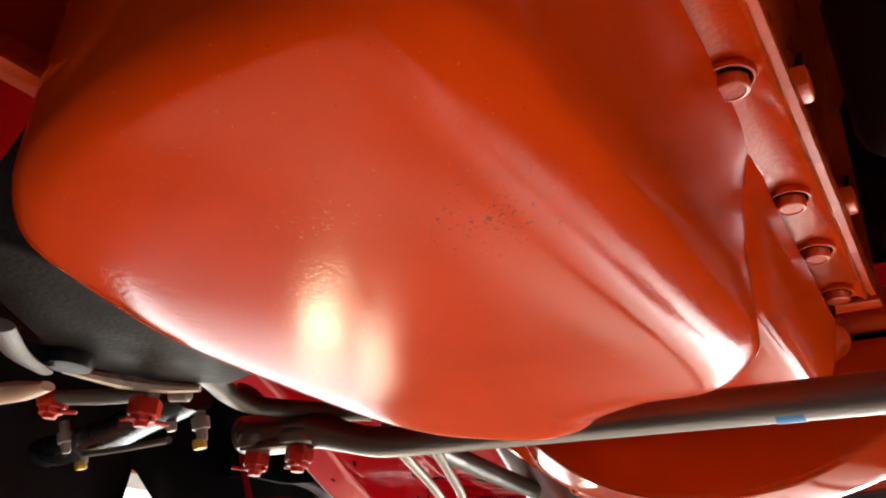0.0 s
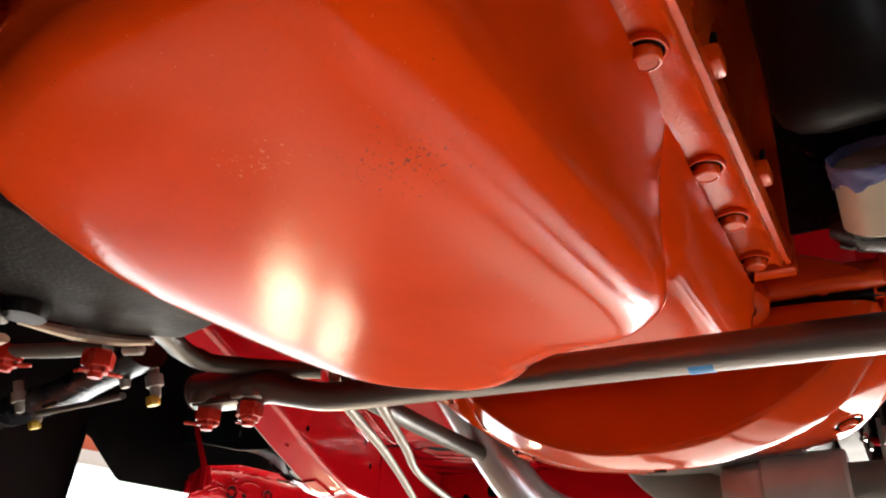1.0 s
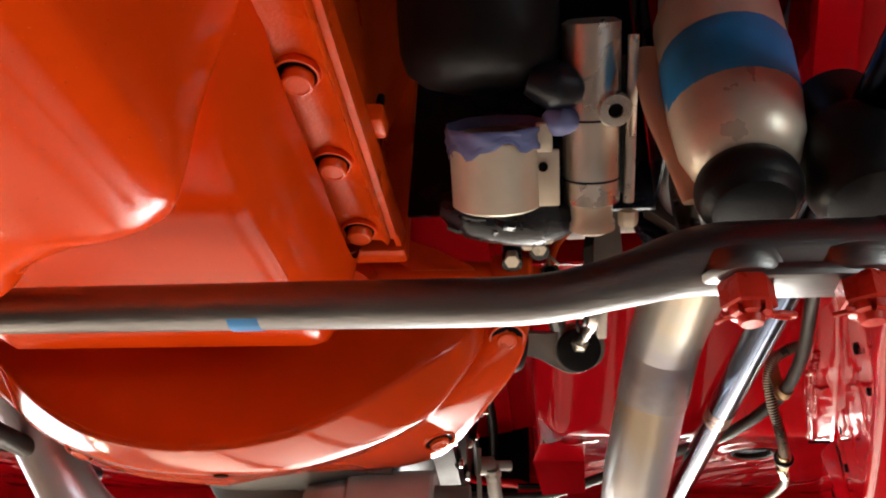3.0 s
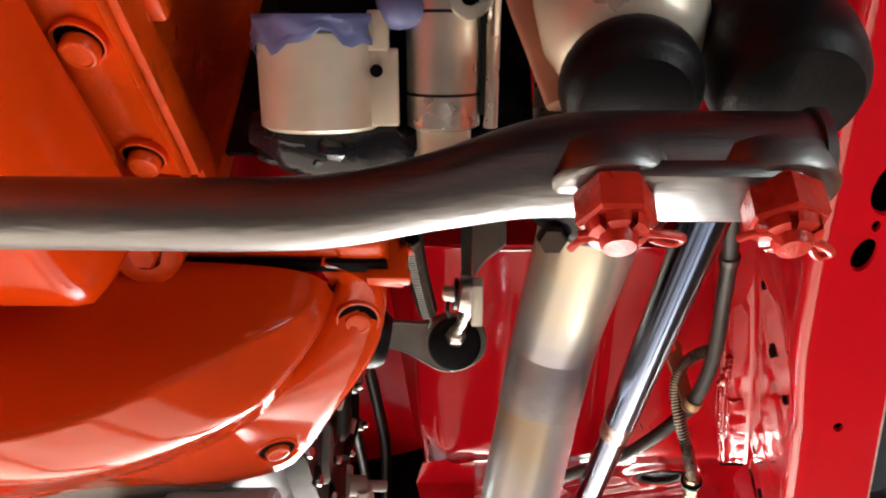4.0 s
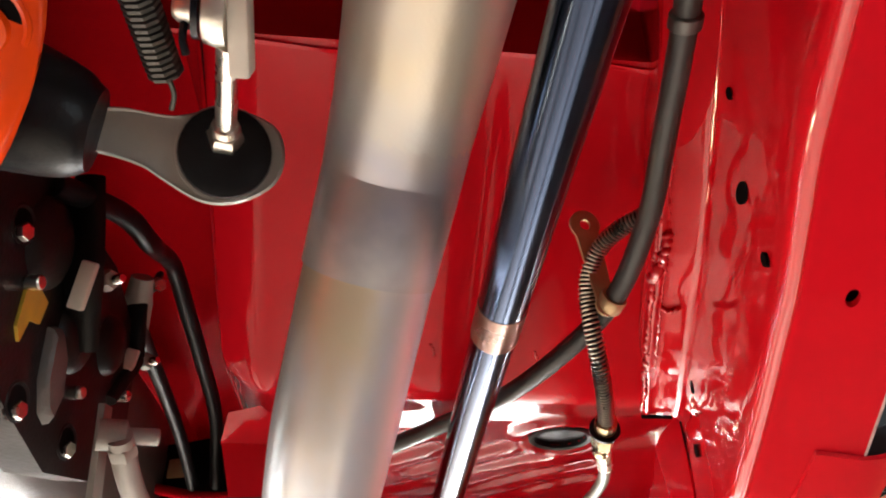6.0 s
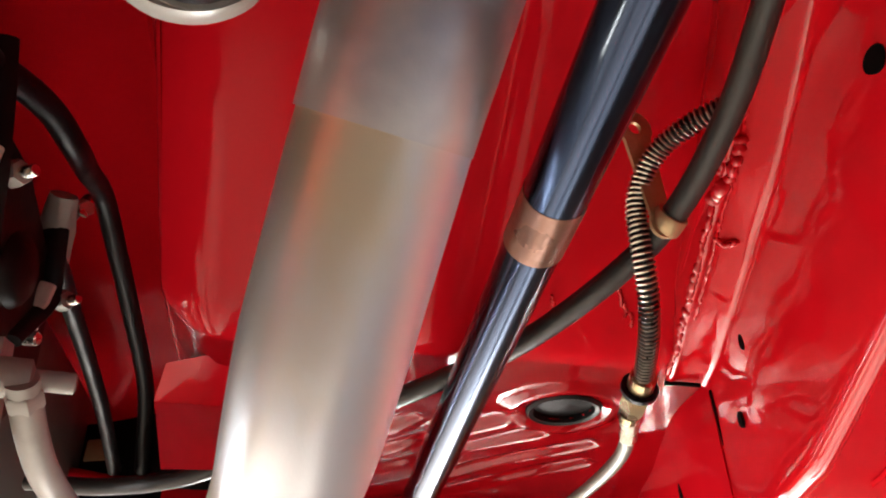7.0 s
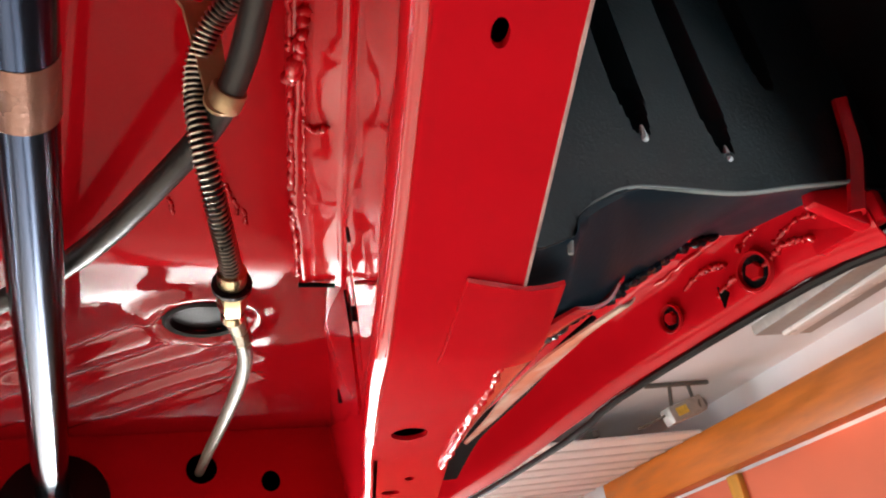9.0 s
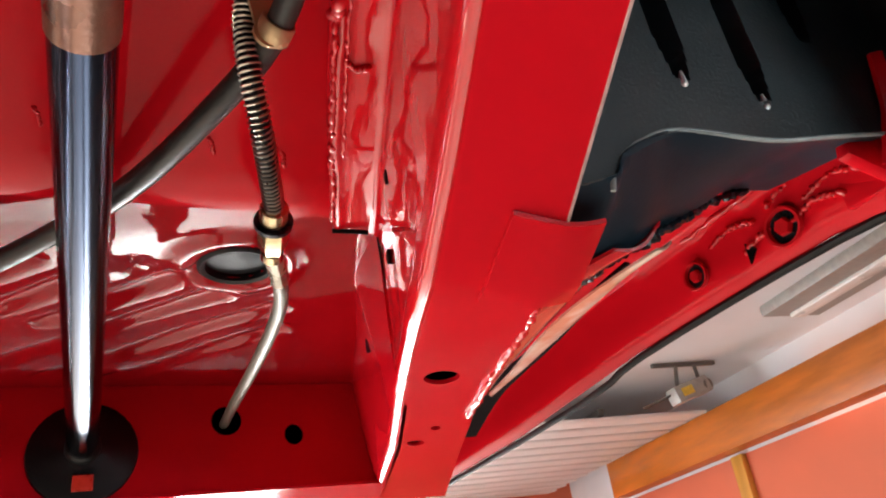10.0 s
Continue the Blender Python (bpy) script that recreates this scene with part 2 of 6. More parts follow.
specked(ORANGE, (0.020, -0.328, 1.71), (0.030, 0.018, 0.04), (0.78, 0.17, 0.07), 480)


# ---- mesh helpers ----
def finish(name, bm, mat, parent=None, label="", angle=38):
    bmesh.ops.recalc_face_normals(bm, faces=bm.faces)
    me = bpy.data.meshes.new(name)
    bm.to_mesh(me)
    bm.free()
    for mm in (mat if isinstance(mat, (list, tuple)) else [mat]):
        me.materials.append(mm)
    me.polygons.foreach_set("use_smooth", [True] * len(me.polygons))
    me.set_sharp_from_angle(angle=radians(angle))
    ob = new(name, me)
    if parent is not None:
        ob.parent = parent
    if label:
        ob["label"] = label
    return ob


def part(name, bm, mat, parent, label="", angle=38):
    ob = finish(name, bm, mat, parent, label, angle)
    if parent is not None:
        ob.matrix_parent_inverse = parent.matrix_basis.inverted() if parent.parent is None else Matrix.Identity(4)
    return ob


def thing(name, label, category, at=(0, 0, 0), group="", kind=""):
    ob = new(name)
    ob.empty_display_size = 0.05
    ob.matrix_basis = Matrix.Translation(at)
    return tagged(ob, label, category, group, kind)


def solo(name, bm, mat, label, category, group="", kind="", angle=38):
    return tagged(finish(name, bm, mat, None, "", angle), label, category, group, kind)


def smooth_path(pts, n=6):
    """Catmull-Rom through the points."""
    p = [Vector(q) for q in pts]
    p = [p[0] * 2 - p[1]] + p + [p[-1] * 2 - p[-2]]
    out = []
    for i in range(1, len(p) - 2):
        a, b, c, d = p[i - 1:i + 3]
        for k in range(n):
            t = k / n
            out.append(0.5 * ((2 * b) + (c - a) * t + (2 * a - 5 * b + 4 * c - d) * t * t + (3 * b - a - 3 * c + d) * t ** 3))
    out.append(p[-2])
    return out


def ring_faces(bm, rings, closed=True, caps=True):
    n = len(rings[0])
    for a, b in zip(rings, rings[1:]):
        for i in range(n if closed else n - 1):
            j = (i + 1) % n
            if len({a[i], a[j], b[j], b[i]}) == 4:
                bm.faces.new((a[i], a[j], b[j], b[i]))
    if caps and closed:
        bm.faces.new(rings[0][::-1])
        bm.faces.new(rings[-1])


def sweep(pts, radius, seg=16, n=6, bm=None, flat=1.0, caps=True, smooth=True):
    """A round bar or pipe along the points; radius is one number or one for each point; flat squeezes it."""
    bm = bm or bmesh.new()
    path = smooth_path(pts, n) if smooth and len(pts) > 2 else [Vector(q) for q in pts]
    if isinstance(radius, (list, tuple)):
        xs = np.linspace(0, len(radius) - 1, len(path))
        rad = np.interp(xs, range(len(radius)), radius)
    else:
        rad = [radius] * len(path)
    tang = [(path[min(i + 1, len(path) - 1)] - path[max(i - 1, 0)]).normalized() for i in range(len(path))]
    up = Vector((0, 0, 1)) if abs(tang[0].z) < 0.9 else Vector((0, 1, 0))
    side = tang[0].cross(up).normalized()
    rings = []
    for p, t, r in zip(path, tang, rad):
        side = (side - t * side.dot(t)).normalized()
        nrm = side.cross(t)
        rings.append([bm.verts.new(p + side * math.cos(a) * r + nrm * math.sin(a) * r * flat) for a in [2 * math.pi * k / seg for k in range(seg)]])
    ring_faces(bm, rings, True, caps)
    return bm


def turned(profile, m=None, seg=24, bm=None):
    """A turned solid: (radius, height) pairs round z, then the pose m."""
    bm = bm or bmesh.new()
    m = m or Matrix.Identity(4)
    rings = []
    for r, h in profile:
        r = max(r, 0.0002)
        rings.append([bm.verts.new(m @ Vector((r * math.cos(2 * math.pi * k / seg), r * math.sin(2 * math.pi * k / seg), h))) for k in range(seg)])
    ring_faces(bm, rings)
    return bm


def along(p, d, roll=0):
    """The pose at p whose z points along d."""
    return Matrix.Translation(p) @ Vector(d).to_track_quat("Z", "Y").to_matrix().to_4x4() @ pose(0, 0, 0, 0, 0, roll)


def rbox(sx, sy, sz, bevel=0.002, m=None, bm=None, seg=2):
    own = bmesh.new()
    bmesh.ops.create_cube(own, size=1)
    bmesh.ops.scale(own, vec=(sx, sy, sz), verts=own.verts)
    if bevel:
        bmesh.ops.bevel(own, geom=own.edges[:], offset=bevel, segments=seg, affect="EDGES", profile=0.5)
    if m is not None:
        own.transform(m)
    if bm is None:
        return own
    tmp = bpy.data.meshes.new("tmp")
    own.to_mesh(tmp)
    own.free()
    bm.from_mesh(tmp)
    bpy.data.meshes.remove(tmp)
    return bm


def loft(loops, closed=True, caps=True, bm=None):
    bm = bm or bmesh.new()
    rings = [[bm.verts.new(p) for p in lp] for lp in loops]
    ring_faces(bm, rings, closed, caps)
    return bm


def sheet(rows, thick=0.0, bm=None, toward=(0, 0, 1)):
    """A sheet through a grid of points, given thickness along one direction."""
    bm = bm or bmesh.new()
    top = [[bm.verts.new(p) for p in r] for r in rows]
    ring_faces(bm, top, False, False)
    if thick:
        off = Vector(toward) * thick
        low = [[bm.verts.new(Vector(p) + off) for p in r] for r in rows]
        ring_faces(bm, low, False, False)
        n, w = len(rows), len(rows[0])
        edge = [(0, j) for j in range(w)] + [(i, w - 1) for i in range(1, n)] + [(n - 1, j) for j in range(w - 2, -1, -1)] + [(i, 0) for i in range(n - 2, 0, -1)]
        for (a, b), (c, d) in zip(edge, edge[1:] + edge[:1]):
            bm.faces.new((top[a][b], top[c][d], low[c][d], low[a][b]))
    return bm


def ellipse(cx, cy, rx, ry, n=20, turn=0.0):
    c, s = math.cos(radians(turn)), math.sin(radians(turn))
    return [(cx + rx * math.cos(a) * c - ry * math.sin(a) * s, cy + rx * math.cos(a) * s + ry * math.sin(a) * c) for a in [2 * math.pi * k / n for k in range(n)]]


def holed(outer, holes, put, thick, bm=None):
    """A plate with real holes: 2D outlines, a function (u, v, depth) -> place."""
    bm = bm or bmesh.new()
    loops_top, loops_low = [], []
    for depth, store in ((0.0, loops_top), (thick, loops_low)):
        edges = []
        for lp in [outer] + holes:
            vs = [bm.verts.new((u, v, 0)) for u, v in lp]
            edges += [bm.edges.new((vs[i], vs[(i + 1) % len(vs)])) for i in range(len(vs))]
            store.append(vs)
        bmesh.ops.triangle_fill(bm, edges=edges, use_beauty=True, use_dissolve=False, normal=(0, 0, 1))
        for vs in store:
            for v in vs:
                v.co = put(v.co.x, v.co.y, depth)
    for a, b in zip(loops_top, loops_low):
        for i in range(len(a)):
            j = (i + 1) % len(a)
            bm.faces.new((a[i], a[j], b[j], b[i]))
    return bm


def dense(outer, step):
    out = []
    for (a, b), (c, d) in zip(outer, outer[1:] + outer[:1]):
        k = max(1, int(math.hypot(c - a, d - b) / step))
        out += [(a + (c - a) * i / k, b + (d - b) * i / k) for i in range(k)]
    return out


def mirrored(bm):
    bm.transform(Matrix.Translation((-0.05, 0, 0)) @ Matrix.Diagonal((-1, 1, 1, 1)))
    return bm


def hex_head(r, h, m, bm=None, dome=0.25):
    return turned([(r * 0.9, 0), (r, h * 0.12), (r, h * (1 - dome)), (r * 0.86, h), (0, h)], m, 6, bm)


def lerp_table(x, xs, ys):
    return float(np.interp(x, xs, ys))


def glow_mat(name, a, b, strength, scale):
    m = bpy.data.materials.new(name)
    m.use_nodes = True
    t = m.node_tree
    t.nodes.remove(t.nodes["Principled BSDF"])
    e = t.nodes.new("ShaderNodeEmission")
    e.inputs["Strength"].default_value = strength
    n = t.nodes.new("ShaderNodeTexNoise")
    n.inputs["Scale"].default_value, n.inputs["Detail"].default_value = scale, 5
    co = t.nodes.new("ShaderNodeTexCoord")
    t.links.new(co.outputs["Object"], n.inputs["Vector"])
    r = t.nodes.new("ShaderNodeValToRGB")
    r.color_ramp.elements[0].position, r.color_ramp.elements[1].position = 0.42, 0.60
    r.color_ramp.elements[0].color, r.color_ramp.elements[1].color = (*a, 1), (*b, 1)
    t.links.new(n.outputs["Fac"], r.inputs["Fac"])
    t.links.new(r.outputs["Color"], e.inputs["Color"])
    t.links.new(e.outputs["Emission"], t.nodes["Material Output"].inputs["Surface"])
    return m


HAZE = glow_mat("bright hazy daylight distance", (0.62, 0.72, 0.58), (1.0, 1.0, 1.0), 0.18, 0.5)


# ---- the garage ----
ROOM = pose(0, 0, 0, 0, 0, -7.8)


def room_solid(name, size, at, mat, label, category, bevel=0.0):
    return solo(name, rbox(*size, bevel, ROOM @ pose(*at)), mat, label, category, kind="structure")


room_solid("floor", (9.2, 14.4, 0.2), (-0.3, 1.0, -0.1), CONCRETE, "pale worn concrete garage floor", "floor")
room_solid("ceiling", (9.2, 14.4, 0.2), (-0.3, 1.0, 3.06), PLASTER, "white plastered garage ceiling", "ceiling")
room_solid("wall_east", (0.2, 9.4, 2.42), (4.1, 3.5, 1.21), TERRACOTTA, "terracotta painted garage wall", "wall")
room_solid("wall_east_front", (0.2, 3.0, 2.42), (4.1, -4.7, 1.21), TERRACOTTA, "terracotta painted garage wall beside the window", "wall")
room_solid("wall_east_sill", (0.2, 2.0, 0.8), (4.1, -2.2, 0.40), TERRACOTTA, "terracotta painted garage wall under the window", "wall")
room_solid("wall_east_head", (0.2, 2.0, 0.22), (4.1, -2.2, 2.31), TERRACOTTA, "terracotta painted garage wall above the window", "wall")
# Unseen window, inferred from cool daylight on the splash panel and block.
window = thing("window_1", "unseen white framed garage window in the terracotta wall", "window", ROOM @ Vector((4.1, -2.2, 1.5)), kind="structure")
for v, w in ((-3.16, 0.08), (-2.2, 0.06), (-1.24, 0.08)):
    part("window_frame", rbox(0.07, w, 1.40, 0.006, ROOM @ pose(4.1, v, 1.5)), DOOR_WHITE, window)
for z in (0.835, 2.165):
    part("window_frame", rbox(0.068, 1.84, 0.07, 0.006, ROOM @ pose(4.1, -2.2, z)), DOOR_WHITE, window)
part("window_sill", rbox(0.16, 2.0, 0.03, 0.006, ROOM @ pose(3.95, -2.2, 0.795)), DOOR_WHITE, window)
room_solid("wall_east_band", (0.2, 14.4, 0.54), (4.104, 1.0, 2.69), PLASTER, "white upper band of the garage wall", "wall")
room_solid("wall_south", (9.2, 0.2, 3.0), (-0.3, -6.1, 1.5), TERRACOTTA, "terracotta painted garage wall", "wall")
room_solid("wall_west_a", (0.2, 7.35, 3.0), (-4.7, -2.425, 1.5), TERRACOTTA, "terracotta wall beside the wide doorway", "wall")
room_solid("wall_west_b", (0.2, 4.35, 3.0), (-4.7, 6.02, 1.5), TERRACOTTA, "terracotta wall beside the wide doorway", "wall")
room_solid("wall_west_lintel", (0.2, 2.6, 0.64), (-4.7, 2.55, 2.68), TERRACOTTA, "terracotta wall above the wide doorway", "wall")
room_solid("wall_north_a", (2.5, 0.2, 3.0), (-3.55, 8.1, 1.5), TERRACOTTA, "terracotta wall beside the rear garage door", "wall")
room_solid("wall_north_b", (3.4, 0.2, 3.0), (2.5, 8.1, 1.5), TERRACOTTA, "terracotta wall beside the rear garage door", "wall")
room_solid("wall_north_lintel", (3.1, 0.2, 0.7), (-0.75, 8.1, 2.65), TERRACOTTA, "terracotta wall above the rear garage door", "wall")
room_solid("trim", (0.14, 2.6, 0.09), (-4.60, 2.55, 2.315), DOOR_WHITE, "cream painted frame across the top of the doorway", "door frame", 0.006)
room_solid("trim", (0.14, 0.09, 2.36), (-4.60, 3.805, 1.18), DOOR_WHITE, "cream painted doorway jamb", "door frame", 0.006)
room_solid("trim", (0.16, 9.4, 0.30), (3.80, 1.85, 2.565), PINE, "varnished pine beam along the garage wall", "beam", 0.008)
for v in (5.05, 1.2, -4.6):
    room_solid("wall_post", (0.05, 0.13, 2.42), (3.975, v, 1.21), LIGHT_PINE, "varnished pine post against the terracotta wall", "post", 0.005)

door = thing("overhead_garage_door", "white slatted garage door slid open under the ceiling", "garage door", ROOM @ Vector((1.2, 6.0, 2.75)))
for i in range(12):
    part("slat", rbox(5.0, 0.24, 0.026, 0.010, ROOM @ pose(1.2, 4.98 + i * 0.255, 2.72, 4.0, 0, 0)), DOOR_WHITE, door)
for u in (-0.9, 2.9):
    part("track", rbox(0.05, 3.0, 0.05, 0.006, ROOM @ pose(u, 6.4, 2.77)), CAST_ALU, door)
opener = thing("door_opener_bracket", "small metal bracket with a yellow box under the ceiling", "bracket", ROOM @ Vector((3.36, 4.5, 2.75)))
part("crossbar", rbox(0.48, 0.03, 0.026, 0.004, ROOM @ pose(3.36, 4.5, 2.945, 0, 0, 0)), CAST_ALU, opener)
part("strut", sweep([ROOM @ Vector((3.30, 4.5, 2.94)), ROOM @ Vector((3.27, 4.5, 2.80))], 0.013, 8), CAST_ALU, opener)
part("strut", sweep([ROOM @ Vector((3.44, 4.5, 2.94)), ROOM @ Vector((3.45, 4.5, 2.80))], 0.013, 8), CAST_ALU, opener)
part("box", rbox(0.28, 0.12, 0.11, 0.014, ROOM @ pose(3.35, 4.5, 2.765, 0, -16, 0)), LEVER_GREY, opener)
part("sticker", rbox(0.09, 0.004, 0.055, 0.001, ROOM @ pose(3.30, 4.437, 2.752, 0, -16, 0)), YELLOW_ZINC, opener)
part("arm", sweep([ROOM @ Vector((3.26, 4.5, 2.76)), ROOM @ Vector((3.18, 4.54, 2.735)), ROOM @ Vector((3.06, 4.62, 2.70))], [0.02, 0.014, 0.018], 10, 3, flat=0.5), CAST_ALU, opener)
part("end_cap", turned([(0.0, -0.01), (0.04, -0.008), (0.045, 0.0), (0.045, 0.05), (0.04, 0.055), (0.0, 0.055)], ROOM @ along((3.46, 4.5, 2.79), (0.3, -1, 0)), 18), CAST_ALU, opener)
strip = thing("ceiling_light", "grey plastic strip light on the white ceiling", "ceiling light", ROOM @ Vector((3.5, 2.9, 2.9)))
part("housing", rbox(0.40, 1.25, 0.07, 0.02, ROOM @ pose(3.50, 2.96, 2.93)), LEVER_GREY, strip)
part("diffuser", rbox(0.10, 1.15, 0.03, 0.012, ROOM @ pose(3.50, 2.96, 2.885)), TILE, strip)
socket = thing("wall_socket", "small beige socket on the terracotta wall", "socket", ROOM @ Vector((3.99, 3.4, 2.1)))
part("plate", rbox(0.02, 0.09, 0.09, 0.005, ROOM @ pose(3.99, 3.4, 2.12)), TAN, socket)

# outside the doorways
ground = solo("ground", rbox(120, 120, 0.1, 0, pose(0, 0, -0.27)), DRIVE, "pale gravel ground outside the garage", "ground", kind="structure")


def hedge(name, a, b, height, count, seed):
    rnd = random.Random(seed)
    bm = bmesh.new()
    a, b = Vector(a), Vector(b)
    for _ in range(count):
        c = a.lerp(b, rnd.random()) + Vector((rnd.gauss(0, 0.35), rnd.gauss(0, 0.35), 0))
        c.z = -0.2 + height * rnd.random() ** 0.8
        d = Vector((rnd.gauss(0, 1), rnd.gauss(0, 1), rnd.gauss(0, 1))).normalized()
        e = d.orthogonal().normalized()
        s = rnd.uniform(0.06, 0.16)
        bm.faces.new([bm.verts.new(c + d * s), bm.verts.new(c + e * s * 0.5), bm.verts.new(c - d * s), bm.verts.new(c - e * s * 0.5)])
    return solo(name, bm, GREEN, "green hedge in daylight beyond the doorway", "hedge", kind="stuff")


hedge("hedge", (-8, 22, 0), (10, 21, 0), 1.2, 3000, 4)
solo("backdrop", sheet([[Vector((-15, y, z)) for y in (-30, 0, 40)] for z in (-0.2, 9)]), HAZE, "bright hazy daylight beyond the wide doorway", "backdrop", kind="structure")
solo("backdrop", sheet([[Vector((x, 44, z)) for x in (-40, 0, 40)] for z in (-0.2, 6)]), HAZE, "bright hazy daylight beyond the rear doorway", "backdrop", kind="structure")

# ---- the red car body ----
RAIL_Y = [-0.45, 0.0, 0.1, 0.202, 0.285, 0.352, 0.434, 0.51, 0.558, 0.66, 0.80, 1.05]
RAIL_Z = [1.95, 1.90, 1.868, 1.833, 1.803, 1.779, 1.755, 1.733, 1.730, 1.728, 1.728, 1.728]
RAIL_L = [0.43, 0.455, 0.470, 0.485, 0.499, 0.517, 0.536, 0.552, 0.563, 0.591, 0.635, 0.70]
RAIL_R = [0.50, 0.515, 0.530, 0.546, 0.564, 0.580, 0.602, 0.622, 0.634, 0.655, 0.702, 0.79]


def rail_z(y):
    return lerp_table(y, RAIL_Y, RAIL_Z)


def rail_l(y):
    return lerp_table(y, RAIL_Y, RAIL_L)


def rail_r(y):
    return lerp_table(y, RAIL_Y, RAIL_R)


body = thing("car_body", "glossy red underside of a classic car, raised on stands", "car body", (0, 0, 1.72))


def rail_bottom():
    """The rail's underside: a strip of short lengths, those with holes cut through."""
    def hole(x, y, rx, ry, turn=0):
        w = rail_r(y) - rail_l(y)
        return [((px - rail_l(y)) / w, py) for px, py in ellipse(x, y, rx, ry, 18, turn)]

    def put(u, y, d):
        return Vector((rail_l(y) + u * (rail_r(y) - rail_l(y)), y, rail_z(y) + d))
    lengths = [(0.122, 0.224, [hole(0.517, 0.150, 0.0135, 0.0215, 20), hole(0.514, 0.199, 0.0068, 0.0125, 10), hole(0.514, 0.178, 0.0026, 0.004)]),
               (0.344, 0.360, [hole(0.549, 0.352, 0.0036, 0.0052)]), (0.612, 0.644, [hole(0.612, 0.628, 0.012, 0.0125, 25)]),
               (0.735, 0.805, [hole(0.655, 0.79, 0.008, 0.009), hole(0.655, 0.745, 0.004, 0.006)])]
    bm = bmesh.new()
    y = -0.45
    for y0, y1, holes in lengths + [(1.05, 1.05, None)]:
        n = max(2, int((y0 - y) / 0.02))
        sheet([[put(u, yy, 0) for u in (0.118, 0.14, 0.3, 0.5, 0.94, 0.98, 1)] for yy in np.linspace(y, y0, n + 1)], 0.003, bm)
        if holes:
            holed([(0.118, y0), (1, y0), (1, y1), (0.118, y1)], holes, put, 0.003, bm)
        y = y1
    bmesh.ops.remove_doubles(bm, verts=bm.verts, dist=0.00005)
    inner = [f for f in bm.faces if any(len(e.link_faces) > 2 for e in f.edges) and abs(f.normal.y) > 0.9]
    bmesh.ops.delete(bm, geom=inner, context="FACES_ONLY")
    return bm


def flange_z(y):
    """Height of the flange along the top of the rail's inner side."""
    return rail_z(y) + lerp_table(y, [-0.45, 0.356, 0.46, 0.50, 0.55, 0.60, 0.66], [0.134, 0.134, 0.119, 0.120, 0.111, 0.104, 0.103])


def rail_inner():
    """Upright inner side with a rounded lower corner, a shallow step, and a flat flange turned inwards at the top."""
    low = [(0.0082, 0.0), (0.0056, 0.0006), (0.0032, 0.0019), (0.0013, 0.0040), (0.0002, 0.0068), (-0.0002, 0.010)]
    side = [(0.0, 0.16), (0.0002, 0.30), (0.0, 0.55), (-0.0006, 0.80), (-0.0012, 0.955)]
    turn = [(-0.0016, -0.0040), (-0.0028, -0.0014), (-0.0048, -0.0002), (-0.0070, 0.0)]
    flat = [(-0.0130, 0.0004), (-0.0200, 0.0002), (-0.0262, 0.0), (-0.0275, -0.0012), (-0.0300, -0.0012), (-0.0318, 0.0008), (-0.0326, 0.0045), (-0.033, 0.012), (-0.030, 0.10)]
    rows = []
    for y in np.linspace(-0.45, 0.634, 90):
        w = 0.0008 * math.sin(y * 55) + 0.0005 * math.sin(y * 131 + 1)
        h = flange_z(y) - rail_z(y)
        row = [Vector((rail_l(y) + a, y, rail_z(y) + b)) for a, b in low]
        row += [Vector((rail_l(y) + a + w * 0.5, y, rail_z(y) + h * b)) for a, b in side]
        row += [Vector((rail_l(y) + a, y, flange_z(y) + b + w * 0.3)) for a, b in turn]
        row += [Vector((rail_l(y) + a + (w if a < -0.025 else 0), y, flange_z(y) + b + w)) for a, b in flat]
        rows.append(row)
    return sheet(rows, 0.003, toward=(0.7, 0, 0.7))


def rail_inner_rear():
    """Behind the flange the side leans inwards as it rises to the floor."""
    rows = []
    for y in np.linspace(0.634, 1.05, 18):
        f = lerp_table(y, [0.634, 0.70], [0.1, 1])
        row = [Vector((rail_l(y) + a, y, rail_z(y) + b)) for a, b in ((0.0082, 0.0), (0.0056, 0.0006), (0.0032, 0.0019), (0.0013, 0.0040), (0.0002, 0.0068))]
        rows.append(row + [Vector((rail_l(y) - a * f, y, rail_z(y) + b)) for a, b in ((0.004, 0.02), (0.008, 0.045), (0.0125, 0.075), (0.016, 0.096), (0.0175, 0.108))])
    return sheet(rows, 0.003, toward=(1, 0, 0))


def rail_outer():
    rows = [[Vector((rail_r(y), y, rail_z(y) + 0.004)), Vector((rail_r(y) + 0.002, y, rail_z(y) + 0.05)), Vector((rail_r(y) + 0.002, y, rail_z(y) + 0.14))] for y in np.linspace(-0.45, 1.05, 50)]
    return sheet(rows, 0.003, toward=(-1, 0, 0))


def rail_cap():
    rows = [[Vector((rail_l(y) - 0.034, y, rail_z(y) + 0.128)), Vector((rail_r(y) + 0.004, y, rail_z(y) + 0.142))] for y in np.linspace(-0.45, 1.05, 30)]
    return sheet(rows, 0.004)


